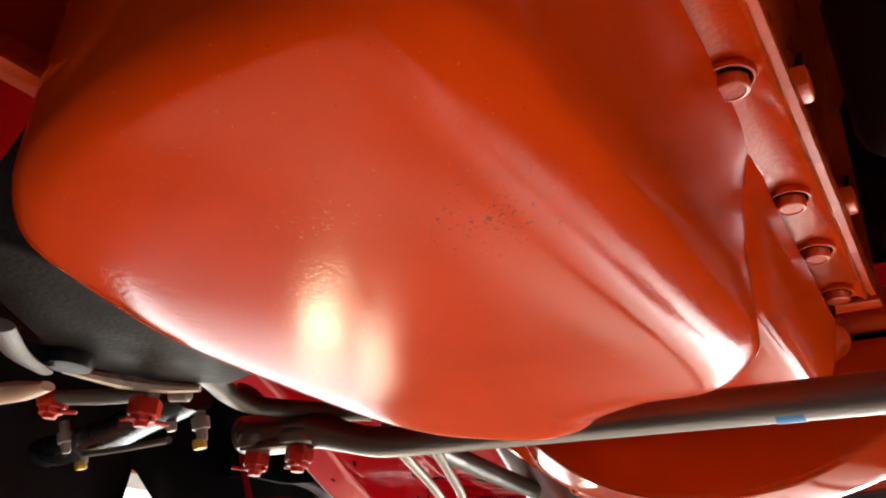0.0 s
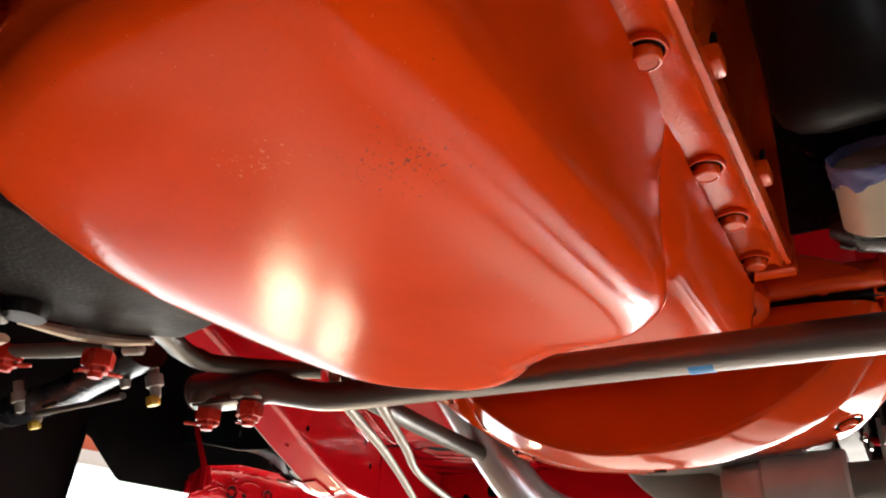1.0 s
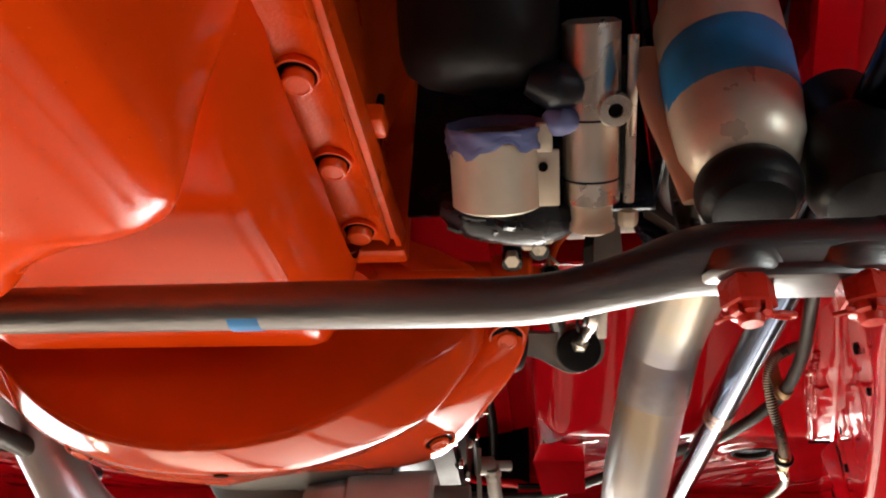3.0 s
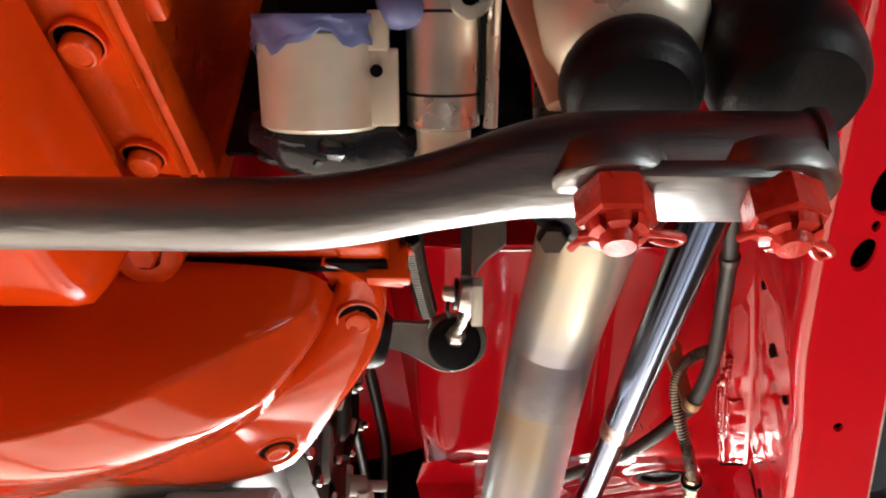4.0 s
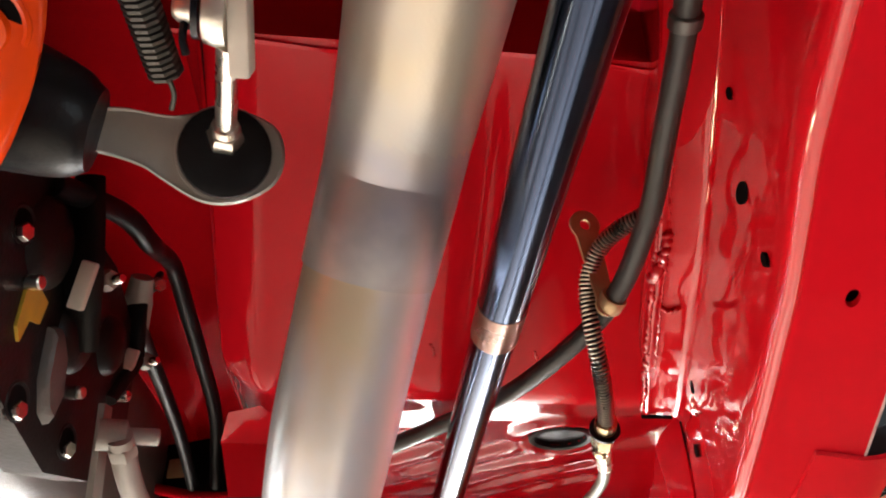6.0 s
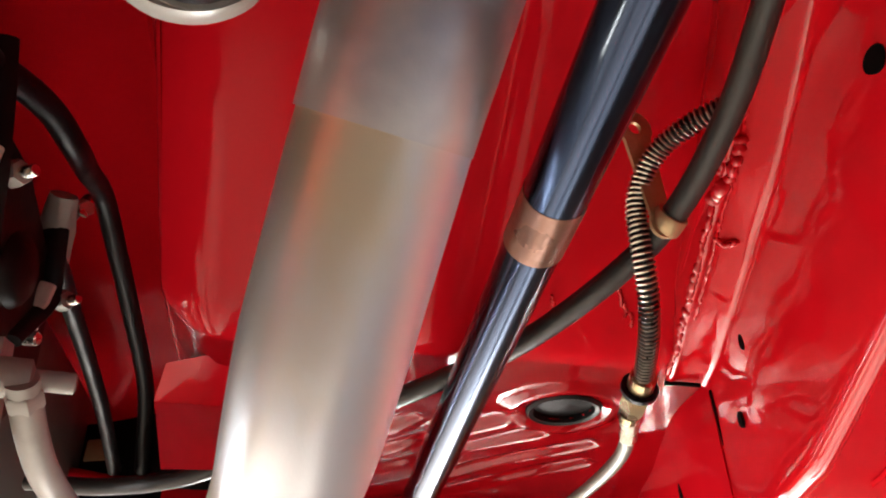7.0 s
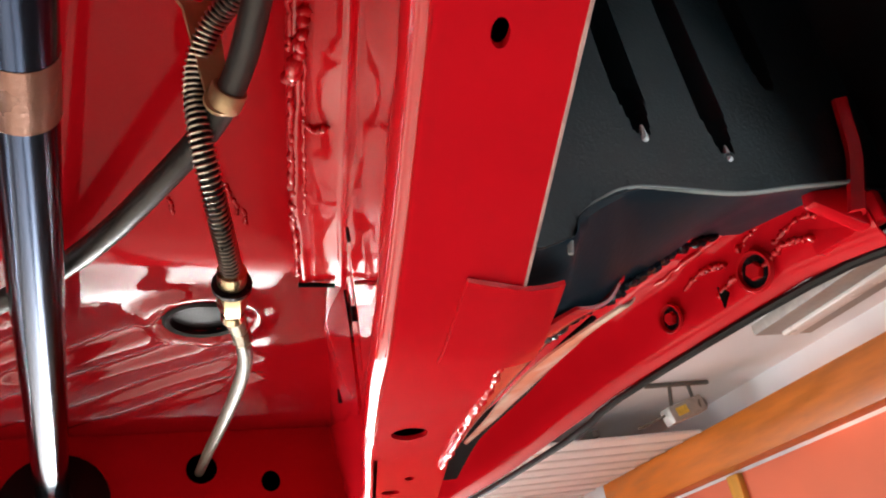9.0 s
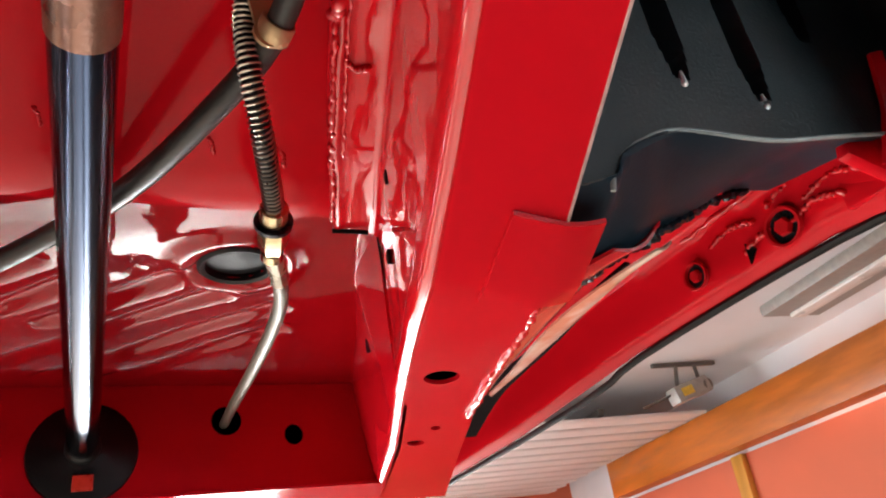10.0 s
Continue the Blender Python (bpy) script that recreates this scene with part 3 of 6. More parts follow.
def slot_marks(side):
    """Small near-black discs that paint the slots pierced in the rail's inner side."""
    for y, z, s in ((0.344, 1.893, 0.004), (0.359, 1.802, 0.004), (0.552, 1.822, 0.005), (0.584, 1.788, 0.005), (0.738, 1.792, 0.006)):
        x = rail_l(y) - 0.0008 if y < 0.66 else rail_l(y) - lerp_table(z - rail_z(y), [0.0068, 0.02, 0.045, 0.075, 0.096], [0.0, 0.004, 0.008, 0.0125, 0.016])
        bm = turned([(0.0022, -0.0012), (0.0022, 0.0012)], along((x, y, z), (1, 0, 0)) @ Matrix.Diagonal((1, s / 0.0022, 1, 1)), 10)
        part("slot", bm if side > 0 else mirrored(bm), CAVITY_SHADE, body)
    bm = turned([(0.0, -0.0006), (0.0056, -0.0006), (0.0060, 0.0010), (0.0, 0.0010)], along((rail_l(0.365) - 0.0006, 0.365, 1.8455), (-1, 0, 0)), 18)
    part("pierced_hole", bm if side > 0 else mirrored(bm), CAVITY_SHADE, body)


FLOOR_Z, TOE_Y, TOE_TOP_Y, TOE_TOP_Z, BOX_Y = 1.834, 0.612, 0.40, 1.95, 0.955


def toe_board():
    rows = []
    for k, (y, z) in enumerate([(TOE_TOP_Y - 0.02, TOE_TOP_Z + 0.002), (TOE_TOP_Y, TOE_TOP_Z), (0.44, 1.9285), (0.48, 1.906), (0.52, 1.883), (0.56, 1.860), (0.59, 1.843), (TOE_Y - 0.008, 1.8345), (TOE_Y + 0.012, FLOOR_Z)]):
        row = []
        for x in np.linspace(0.226, 0.60, 60):
            bead = 0.0035 * math.exp(-((x - 0.405) / 0.006) ** 2) * (1 if 1 < k < 7 else 0) + 0.004 * math.exp(-((x - 0.33) / 0.01) ** 2) * (1 if 1 < k < 7 else 0)
            row.append(Vector((x, y, z + bead + 0.024 * max(0, (0.264 - x) / 0.038) ** 2)))
        rows.append(row)
    return sheet(rows, 0.003)


RIBS = [(0.757, -0.330, -0.235), (0.797, -0.375, -0.240), (0.834, -0.300, -0.160), (0.872, -0.400, -0.175), (0.921, -0.400, -0.155), (0.962, -0.370, -0.180)]  # across, and from where to where along the slant


def floor_relief(x, y):
    """Depth of the slanting pressed ribs, the ring round the plug and a slight unevenness."""
    p, q = (x + y) / math.sqrt(2), (x - y) / math.sqrt(2)
    h = 0.0
    for across, q0, q1 in RIBS:
        d = math.hypot(p - across, q - min(q1, max(q0, q)))
        if d < 0.016:
            e = 0.5 + 0.5 * math.cos(math.pi * d / 0.016)
            h = max(h, 0.0052 * e ** 1.3)
    r = math.hypot(x - 0.5, y - 0.692)
    h -= 0.0045 * math.exp(-((r - 0.037) / 0.008) ** 2)
    return h + 0.0007 * math.sin(61 * (0.5 * x + 0.86 * y) + 1.2 * math.sin(x * 19)) + 0.0007 * math.sin(x * 31 - y * 24)


def floor_pan():
    def put(x, y, d=0.0):
        edge = min(1, max(0, (y - TOE_Y) / 0.04)) * min(1, max(0, (BOX_Y - y) / 0.03))
        return Vector((x, y, FLOOR_Z + floor_relief(x, y) * edge + d + 0.024 * max(0, (0.264 - x) / 0.038) ** 2))
    ys = np.linspace(TOE_Y + 0.010, BOX_Y + 0.004, 86)
    bm = bmesh.new()
    grid = []
    for y in ys:
        xs = np.concatenate([np.linspace(0.226, 0.264, 7)[:-1], np.linspace(0.264, 0.63 + 0.07 * (y - ys[0]) / (ys[-1] - ys[0]), 96)])
        grid.append([bm.verts.new(put(x, y)) for x in xs])
    for a, b in zip(grid, grid[1:]):
        for i in range(len(a) - 1):
            mid = (a[i].co + b[i + 1].co) / 2
            if math.hypot(mid.x - 0.5, mid.y - 0.692) > 0.0225:
                bm.faces.new((a[i], a[i + 1], b[i + 1], b[i]))
    bmesh.ops.solidify(bm, geom=bm.faces[:], thickness=0.003)
    return bm


def torque_box():
    z0 = 1.733
    outer = dense([(0.19, z0), (0.72, z0), (0.72, FLOOR_Z + 0.004), (0.19, FLOOR_Z + 0.004)], 0.03)
    holes = [ellipse(0.530, 1.798, 0.0145, 0.0145, 18), ellipse(0.595, 1.7825, 0.0095, 0.0105, 16)]
    bm = holed(outer, holes, lambda u, v, d: Vector((u, BOX_Y + 0.06 * max(0, 0.03 - (FLOOR_Z - v)) ** 1.2 + d, v)), 0.003)
    sheet([[Vector((x, BOX_Y - 0.004, z0 - 0.004)), Vector((x, BOX_Y + 0.003, z0 - 0.005)), Vector((x, BOX_Y + 0.5, z0 - 0.004))] for x in (0.19, 0.4, 0.72)], 0.003, bm)
    return bm


def tunnel_side():
    rows = []
    for y in np.linspace(0.385, 2.2, 40):
        zb = lerp_table(y, [0.40, TOE_Y, BOX_Y, 2.2], [1.945, FLOOR_Z, FLOOR_Z, FLOOR_Z])
        rows.append([Vector((0.2262, y, zb + 0.0235)), Vector((0.2235, y, zb + 0.028)), Vector((0.2215, y, zb + 0.036)), Vector((0.217, y, zb + 0.075)), Vector((0.205, y, 2.04)), Vector((0.16, y, 2.12)), Vector((-0.026, y, 2.15))])
    return sheet(rows, 0.003)


def firewall():
    rows = []
    for z in (1.95, 2.0, 2.1, 2.2, 2.35, 2.5):
        rows.append([Vector((x, TOE_TOP_Y - 0.018 - 0.004 * math.cos(x * 30), z)) for x in np.linspace(0.20, 0.575, 12)])
    bm = sheet(rows, 0.003, toward=(0, 1, 0))
    return sheet([[Vector((x, TOE_TOP_Y - 0.020, z)) for x in (-0.024, 0.1, 0.21)] for z in (2.10, 2.5)], 0.003, bm, (0, 1, 0))


def bay_wall():
    """Dark inner fender wall that closes the engine bay at the side."""
    rows = [[Vector((0.60 + 0.10 * max(0, 0.1 - y), y, z)) for z in (1.86, 2.0, 2.2, 2.5)] for y in np.linspace(-1.35, -0.05, 14)]
    return sheet(rows, 0.003, toward=(1, 0, 0))


def sill_shade():
    """Black sheet that paints the shade between the gusset's lip and the sill."""
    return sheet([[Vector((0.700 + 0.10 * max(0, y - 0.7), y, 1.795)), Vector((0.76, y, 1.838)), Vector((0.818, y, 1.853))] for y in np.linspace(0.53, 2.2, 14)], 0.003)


def rail_shade():
    """Added dark sheet that paints the shade inside the rail, seen through its holes."""
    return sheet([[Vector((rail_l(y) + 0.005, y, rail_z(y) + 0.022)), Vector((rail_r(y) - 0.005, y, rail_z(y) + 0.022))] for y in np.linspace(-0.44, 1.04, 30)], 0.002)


def box_shade():
    """Added dark sheets that paint the shade inside the torque box."""
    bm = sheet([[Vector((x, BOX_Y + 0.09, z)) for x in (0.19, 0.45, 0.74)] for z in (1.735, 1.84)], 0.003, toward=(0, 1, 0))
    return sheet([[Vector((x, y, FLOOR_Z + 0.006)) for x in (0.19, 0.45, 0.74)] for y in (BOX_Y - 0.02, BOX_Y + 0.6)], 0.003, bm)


def rear_closing():
    """Gusset from the rail to a rolled lip that stands clear of the sill."""
    lip = smooth_path([(0.694, 0.498, 1.760), (0.682, 0.512, 1.757), (0.677, 0.535, 1.755), (0.688, 0.626, 1.753), (0.698, 0.703, 1.751), (0.715, 0.80, 1.749), (0.745, 0.92, 1.748)], 5)
    foot = smooth_path([(0.660, 0.497, 1.752), (0.648, 0.505, 1.747), (0.640, 0.520, 1.742), (0.640, 0.585, 1.735), (0.655, 0.68, 1.732), (0.690, 0.79, 1.731), (0.73, 0.91, 1.731)], 5)
    rows = []
    for a, b in zip(foot, lip):
        row = []
        for s in (0.0, 0.15, 0.3, 0.45, 0.6, 0.72, 0.82, 0.9, 0.96, 1.0):
            p = a.lerp(b, s)
            p.z += 0.009 * max(0, s - 0.35) ** 2 / 0.42 - 0.002 * math.sin(s * math.pi)
            row.append(p)
        end = b + Vector((0, 0, 0.009))
        row += [end + Vector(v) for v in ((0.0030, 0.0006, 0.0022), (0.0048, 0.001, 0.0052), (0.0052, 0.001, 0.0085), (0.0030, 0.001, 0.014))]
        rows.append(row)
    return sheet(rows, 0.002, toward=(-0.2, 0, 1))


def lip_sheen():
    """The bright reflection on the gusset's outer lip, painted as a pale strip."""
    inner = smooth_path([(0.6890, 0.494, 1.7560), (0.6780, 0.515, 1.7515), (0.6725, 0.560, 1.7495), (0.6770, 0.610, 1.7490), (0.6890, 0.670, 1.7490), (0.7035, 0.735, 1.7530)], 6)
    outer = smooth_path([(0.6935, 0.490, 1.7590), (0.6925, 0.515, 1.7590), (0.6950, 0.560, 1.7585), (0.7010, 0.610, 1.7590), (0.7060, 0.670, 1.7580), (0.7075, 0.740, 1.7560)], 6)
    return sheet([[a.lerp(b, f) - Vector((0.003 * (1 - f), 0, 0.0030 + 0.0020 * math.sin(f * math.pi))) for f in (0, 0.1, 0.25, 0.5, 0.75, 0.9, 1.0)] for a, b in zip(inner, outer)], 0.0015)


def gap_shade():
    """Black strip that paints the shade between the gusset's lip and the sill."""
    lip = smooth_path([(0.6955, 0.530, 1.7620), (0.6975, 0.565, 1.7620), (0.7025, 0.612, 1.7620), (0.7075, 0.670, 1.7620), (0.7110, 0.735, 1.7620), (0.7215, 0.80, 1.7635), (0.7515, 0.92, 1.7625)], 5)
    rows = []
    for p in lip:
        w = lerp_table(p.y, [0.53, 0.58, 0.64, 0.72, 0.8, 0.92], [0.001, 0.007, 0.012, 0.017, 0.021, 0.025])
        rows.append([p + Vector((-0.002, 0, 0.001)), p + Vector((w * 0.5, 0, 0.0005)), p + Vector((w, 0, 0.001))])
    return sheet(rows, 0.002)


def patch_plate():
    rows = []
    for t in np.linspace(0, 1, 8):
        a = Vector((0.579 + 0.007 * t, 0.459 + 0.058 * t, 0))
        b = Vector((0.634 + 0.012 * t, 0.466 + 0.060 * t, 0))
        row = []
        for s in np.linspace(0, 1, 10):
            p = a.lerp(b, s)
            p.z = rail_z(p.y) - 0.0030 + 0.020 * max(0, s - 0.5) ** 1.5
            row.append(p)
        rows.append(row)
    return sheet(rows, 0.0025)


def bead(path, r, seed, step=0.004):
    """A lumpy bead of sealer along a line."""
    rnd = random.Random(seed)
    pts = smooth_path(path, 14)
    bm = bmesh.new()
    fine, rad = [], []
    for p in pts:
        fine.append(p + Vector((rnd.uniform(-1, 1), rnd.uniform(-1, 1), rnd.uniform(-1, 1))) * r * 0.45)
        rad.append(r * rnd.uniform(0.55, 1.35))
    return sweep(fine, rad, 7, 2, bm)


def sill():
    prof = [(0.815, 1.853), (0.836, 1.852), (0.849, 1.847), (0.8555, 1.836), (0.8585, 1.818), (0.8615, 1.803), (0.8665, 1.797), (0.8715, 1.792)]
    rows = []
    for y in np.linspace(0.455, 2.4, 60):
        w = 0.0025 * math.sin(y * 46) * math.exp(-((y - 0.55) / 0.15) ** 2)
        dz = lerp_table(y, [0.455, 0.52, 0.75, 1.0, 2.4], [-0.012, 0, 0, -0.014, -0.02])
        rows.append([Vector((x + (w if 1 < k < 5 else 0), y, z + dz)) for k, (x, z) in enumerate(prof)])
    return sheet(rows, 0.003, toward=(0.6, 0, 0.4))


def sill_end():
    bm = rbox(0.050, 0.010, 0.036, 0.003, pose(0.848, 0.462, 1.818, 0, 18, 0))
    return rbox(0.010, 0.05, 0.022, 0.003, pose(0.865, 0.474, 1.807, 0, 0, 8), bm)


def fender_skin(arched=False):
    """The fender; with an arch, its lower edge rises in a notch behind the wheel."""
    rows = []
    for y in np.concatenate([np.linspace(-1.3, 0.2, 40), np.linspace(0.235, 0.40, 18), np.linspace(0.45, 2.4, 20)]):
        hang = lerp_table(y, [-1.3, 0.2345, 0.243, 0.25, 0.318, 2.4], [0.14, 0.14, 0.0, 0.0, 0.06, 0.066]) if arched else 0.0
        low = 1.5 if arched else (1.796 + 0.44 * max(0.0, 1 - ((y + 0.03) / 0.40) ** 2) ** 0.5)
        rows.append([Vector((x, y, max(z, low + 0.004 * k))) for k, (x, z) in enumerate(((0.877, 1.796 - hang), (0.887, 1.82 - hang * 0.7), (0.905, 1.95), (0.90, 2.2), (0.86, 2.5)))])
    return sheet(rows, 0.002, toward=(1, 0, 0))


def black_panel():
    """Upright ribbed splash panel behind the wheel opening."""
    rows = []
    for z in np.concatenate([np.linspace(1.745, 1.825, 9), np.linspace(1.8265, 1.91, 50), np.linspace(1.915, 1.995, 16), np.linspace(2.0, 2.07, 36), np.linspace(2.12, 2.5, 6)]):
        row = []
        for x in np.linspace(0.555, 0.895, 230):
            y = 0.452 + lerp_table(z, [2.006, 2.009, 2.041, 2.044, 2.060, 2.064], [0, 0.024, 0.024, -0.006, -0.006, 0.004]) - 0.01 * max(0, 2.01 - z) ** 2 * 8
            for xc, end in ((0.640, 1.845), (0.6965, 1.836), (0.7535, 1.830), (0.8155, 1.890)):
                d = abs(x - xc)
                if end - 0.002 < z < 1.996:
                    fall = min(1, (z - end) / 0.010 + 0.1) * min(1, (1.996 - z) / 0.01)
                    half = 0.0045 + 0.0050 * min(1, (z - end) / 0.03 + 0.05)
                    y += 0.030 * fall * max(0, 1 - (d / half) ** 2) ** 0.8
            zz = z
            if z < 1.826:
                zz = max(z, lerp_table(x, [0.56, 0.612, 0.630, 0.637, 0.653, 0.68, 0.745, 0.79, 0.845], [1.762, 1.757, 1.764, 1.776, 1.787, 1.797, 1.800, 1.808, 1.818]))
            row.append(Vector((x, y, zz)))
        rows.append(row)
    return sheet(rows, 0.002, toward=(0, 1, 0))


def black_bulge():
    """Rounded foot of the splash panel, running back towards the sill."""
    edge = smooth_path([(0.600, 0.447, 1.760), (0.630, 0.447, 1.764), (0.637, 0.447, 1.776), (0.653, 0.447, 1.787), (0.680, 0.447, 1.797), (0.745, 0.447, 1.800), (0.79, 0.447, 1.808), (0.845, 0.447, 1.818)], 6)
    foot = smooth_path([(0.630, 0.520, 1.760), (0.650, 0.512, 1.752), (0.662, 0.506, 1.753), (0.684, 0.502, 1.762), (0.712, 0.508, 1.779), (0.762, 0.520, 1.806), (0.80, 0.535, 1.828), (0.85, 0.54, 1.838)], 6)
    rows = []
    for s in (0, 0.04, 0.1, 0.2, 0.35, 0.55, 0.75, 1.0):
        row = []
        for a, b in zip(edge, foot):
            p = a.lerp(b, s)
            p.y -= 0.005 * min(1, s * 10) * (1 - s)
            row.append(p)
        rows.append(row)
    return sheet(rows, 0.002, toward=(0, 1, 0))


def well_top():
    rows = [[Vector((x, y, z)) for x, z in ((0.50, 2.2), (0.70, 2.42), (0.90, 2.42))] for y in (-1.35, 0.47)]
    return sheet(rows, 0.003)


for side in (1, -1):
    def hand(bm):
        return bm if side > 0 else mirrored(bm)

    def skirt(bm):
        """The far sill hangs lower than the near one."""
        if side < 0:
            bm.transform(Matrix.Translation((0, 0, -0.062)))
        return hand(bm)
    part("rail_bottom", hand(rail_bottom()), RED, body)
    part("rail_inner_side", hand(rail_inner()), RED_FLANGE, body, angle=60)
    part("rail_edge", hand(sweep([(rail_r(y), y, rail_z(y) + 0.0005) for y in np.linspace(-0.44, 0.47, 24)], 0.0011, 6, 1)), PALE_EDGE, body, "pale chipped rail edge")
    part("rail_inner_side", hand(rail_inner_rear()), RED, body)
    part("rail_outer_side", hand(rail_outer()), RED, body)
    part("rail_cap", hand(rail_cap()), RED, body)
    slot_marks(side)
    part("toe_board", hand(toe_board()), RED, body)
    part("floor_pan", hand(floor_pan()), RED_FLOOR, body, angle=70)
    part("torque_box", hand(torque_box()), RED, body)
    part("tunnel_side", hand(tunnel_side()), RED, body)
    part("firewall", hand(firewall()), RED, body)
    part("gusset", hand(rear_closing()), RED_LIP, body)
    part("lip_sheen", hand(lip_sheen()), PEACH_SHEEN, body, "pale strip painting the reflection on the gusset lip")
    part("gusset_shade", hand(gap_shade()), CAVITY_SHADE, body, "black strip painting the shade behind the gusset lip")
    part("bay_wall", hand(bay_wall()), BLACK, body, "black painted engine bay side")
    part("sill_shade", hand(sill_shade()), BLACK, body, "black sheet painting the shade inside the sill")
    part("rail_shade", hand(rail_shade()), CAVITY_SHADE, body)
    part("box_shade", hand(box_shade()), CAVITY_SHADE, body)
    part("patch_plate", hand(patch_plate()), RED, body)
    part("sill", skirt(sill()), RED, body)
    part("sill_end", skirt(sill_end()), RED, body)
    part("fender", hand(fender_skin(side < 0)), RUBBER, body, "black coated inside of the fender")
    part("splash_panel", hand(black_panel()), UNDERCOAT, body, "black coated ribbed splash panel")
    part("panel_foot", hand(black_bulge()), NAVY, body, "dark rounded foot of the splash panel")
    # Pale sweep paints the highlight along the foot's rounded edge.
    part("foot_rim", hand(sweep([(0.629, 0.450, 1.757), (0.631, 0.449, 1.766), (0.637, 0.449, 1.7765), (0.653, 0.449, 1.7875), (0.680, 0.448, 1.7975), (0.745, 0.448, 1.8005), (0.79, 0.447, 1.8085), (0.845, 0.446, 1.8185)], 0.0014, 8, 6)), EDGE_GLINT, body, "pale painted highlight along the panel rim")
    # Thin pale sweeps paint the bright lines along the ledge.
    for z, r in ((2.0625, 0.0016), (2.0440, 0.0008), (2.0075, 0.0010)):
        part("ledge_edge", hand(sweep([(0.56, 0.4500 if r < 0.0015 else 0.446, z), (0.72, 0.4500 if r < 0.0015 else 0.446, z + 0.001), (0.892, 0.4500 if r < 0.0015 else 0.446, z + 0.003)], r, 6, 4)), EDGE_GLINT, body, "pale painted highlight along the ledge")
    # Pale lumps paint the highlights at the lower rib ends.
    for x, z in ((0.640, 1.842), (0.6965, 1.833), (0.7535, 1.827)):
        part("rib_tip_glint", hand(sweep([(x - 0.004, 0.4512, z - 0.003), (x, 0.4508, z - 0.001), (x + 0.002, 0.4512, z + 0.009)], [0.0010, 0.0030, 0.0009], 8, 4)), TIP_GLINT, body, "pale painted highlight on the rib tip")
    part("seam_sealer", hand(bead([(rail_l(y) - 0.0318, y, flange_z(y) - 0.0004) for y in np.linspace(0.24, 0.62, 14)], 0.0018, 31)), RED_SEALER, body, angle=85)
    part("seam_sealer", hand(bead([(rail_l(y) - 0.0250, y, flange_z(y) - 0.0004) for y in np.linspace(0.34, 0.56, 10)], 0.0011, 32)), RED_SEALER, body)
    part("flange_lump", hand(bead([(rail_l(0.462) - 0.030, 0.440, flange_z(0.44) - 0.001), (rail_l(0.462) - 0.028, 0.458, flange_z(0.458) - 0.003), (rail_l(0.47) - 0.032, 0.476, flange_z(0.476) - 0.001)], 0.0034, 33)), RED_SEALER, body, angle=85)
    part("flange_lump", hand(bead([(rail_l(0.50) - 0.026, 0.500, flange_z(0.50) - 0.001), (rail_l(0.50) - 0.019, 0.503, flange_z(0.503) - 0.001), (rail_l(0.50) - 0.012, 0.501, flange_z(0.501) - 0.0005)], 0.0016, 34)), RED_SEALER, body, angle=85)
    part("flange_seam", hand(sweep([(rail_l(0.63) - 0.032, 0.632, 1.8305), (rail_l(0.628) - 0.018, 0.630, 1.8300), (rail_l(0.628) - 0.008, 0.629, 1.8295)], 0.0016, 8, 4)), CAVITY_SHADE, body, "dark open seam")
    part("flange_seam", hand(sweep([(rail_l(0.628) - 0.0022, 0.628, 1.826), (rail_l(0.632) - 0.0015, 0.630, 1.808), (rail_l(0.636) - 0.001, 0.631, 1.790)], 0.0009, 8, 4)), CAVITY_SHADE, body, "dark open seam")
    part("wheel_well", hand(well_top()), UNDERCOAT, body, "black coated wheel well")
    part("seam_sealer", hand(bead([(0.618, 0.506, 1.7375), (0.626, 0.528, 1.7340), (0.634, 0.560, 1.7310), (0.641, 0.600, 1.7285), (0.652, 0.65, 1.727), (0.668, 0.71, 1.727)], 0.0021, 5)), RED_SEALER, body, angle=85)
    part("seam_sealer", hand(bead([(0.636, 0.520, 1.745), (0.655, 0.523, 1.748), (0.672, 0.512, 1.757), (0.694, 0.503, 1.766), (0.725, 0.512, 1.784), (0.77, 0.525, 1.810), (0.82, 0.538, 1.832)], 0.0028, 6)), BLACK, body, "black sealer bead")
    part("seam_sealer", skirt(bead([(0.846, 0.47, 1.838), (0.849, 0.55, 1.846), (0.850, 0.64, 1.846)], 0.0022, 7)), RED_SEALER, body, angle=85)
    # The far strip has the sunlight put in as a cream colour.
    part("edge_trim", skirt(sweep([(0.872, 0.43, 1.776), (0.872, 0.52, 1.788), (0.872, 0.75, 1.788), (0.872, 1.0, 1.774), (0.872, 2.4, 1.768)], 0.0036, 8, 4)), RUBBER if side > 0 else WHITE_PAINT, body, "rubber edge strip" if side > 0 else "rubber edge strip coloured cream for the sun on it")
    for y, z, r in ((0.545, 1.81, 0.0125), (0.638, 1.816, 0.010)):
        b = part("bolt_cup", skirt(turned([(r * 0.55, -0.001), (r * 1.1, 0.001), (r * 1.25, 0.004), (r * 1.15, 0.0065), (r, 0.006), (r * 0.95, 0.0)], along((0.858, y, z), (-1, -0.1, -0.1)), 20)), RED_SEALER, body)
        part("cup_shadow", skirt(turned([(0.0, 0.0022), (r * 0.96, 0.0022), (r * 0.96, 0.001)], along((0.858, y, z), (-1, -0.1, -0.1)), 18)), BLACK, b)
        part("stud", skirt(hex_head(r * 0.55, 0.007, along((0.858, y, z), (-1, -0.1, -0.1)))), RED_SEALER, b)
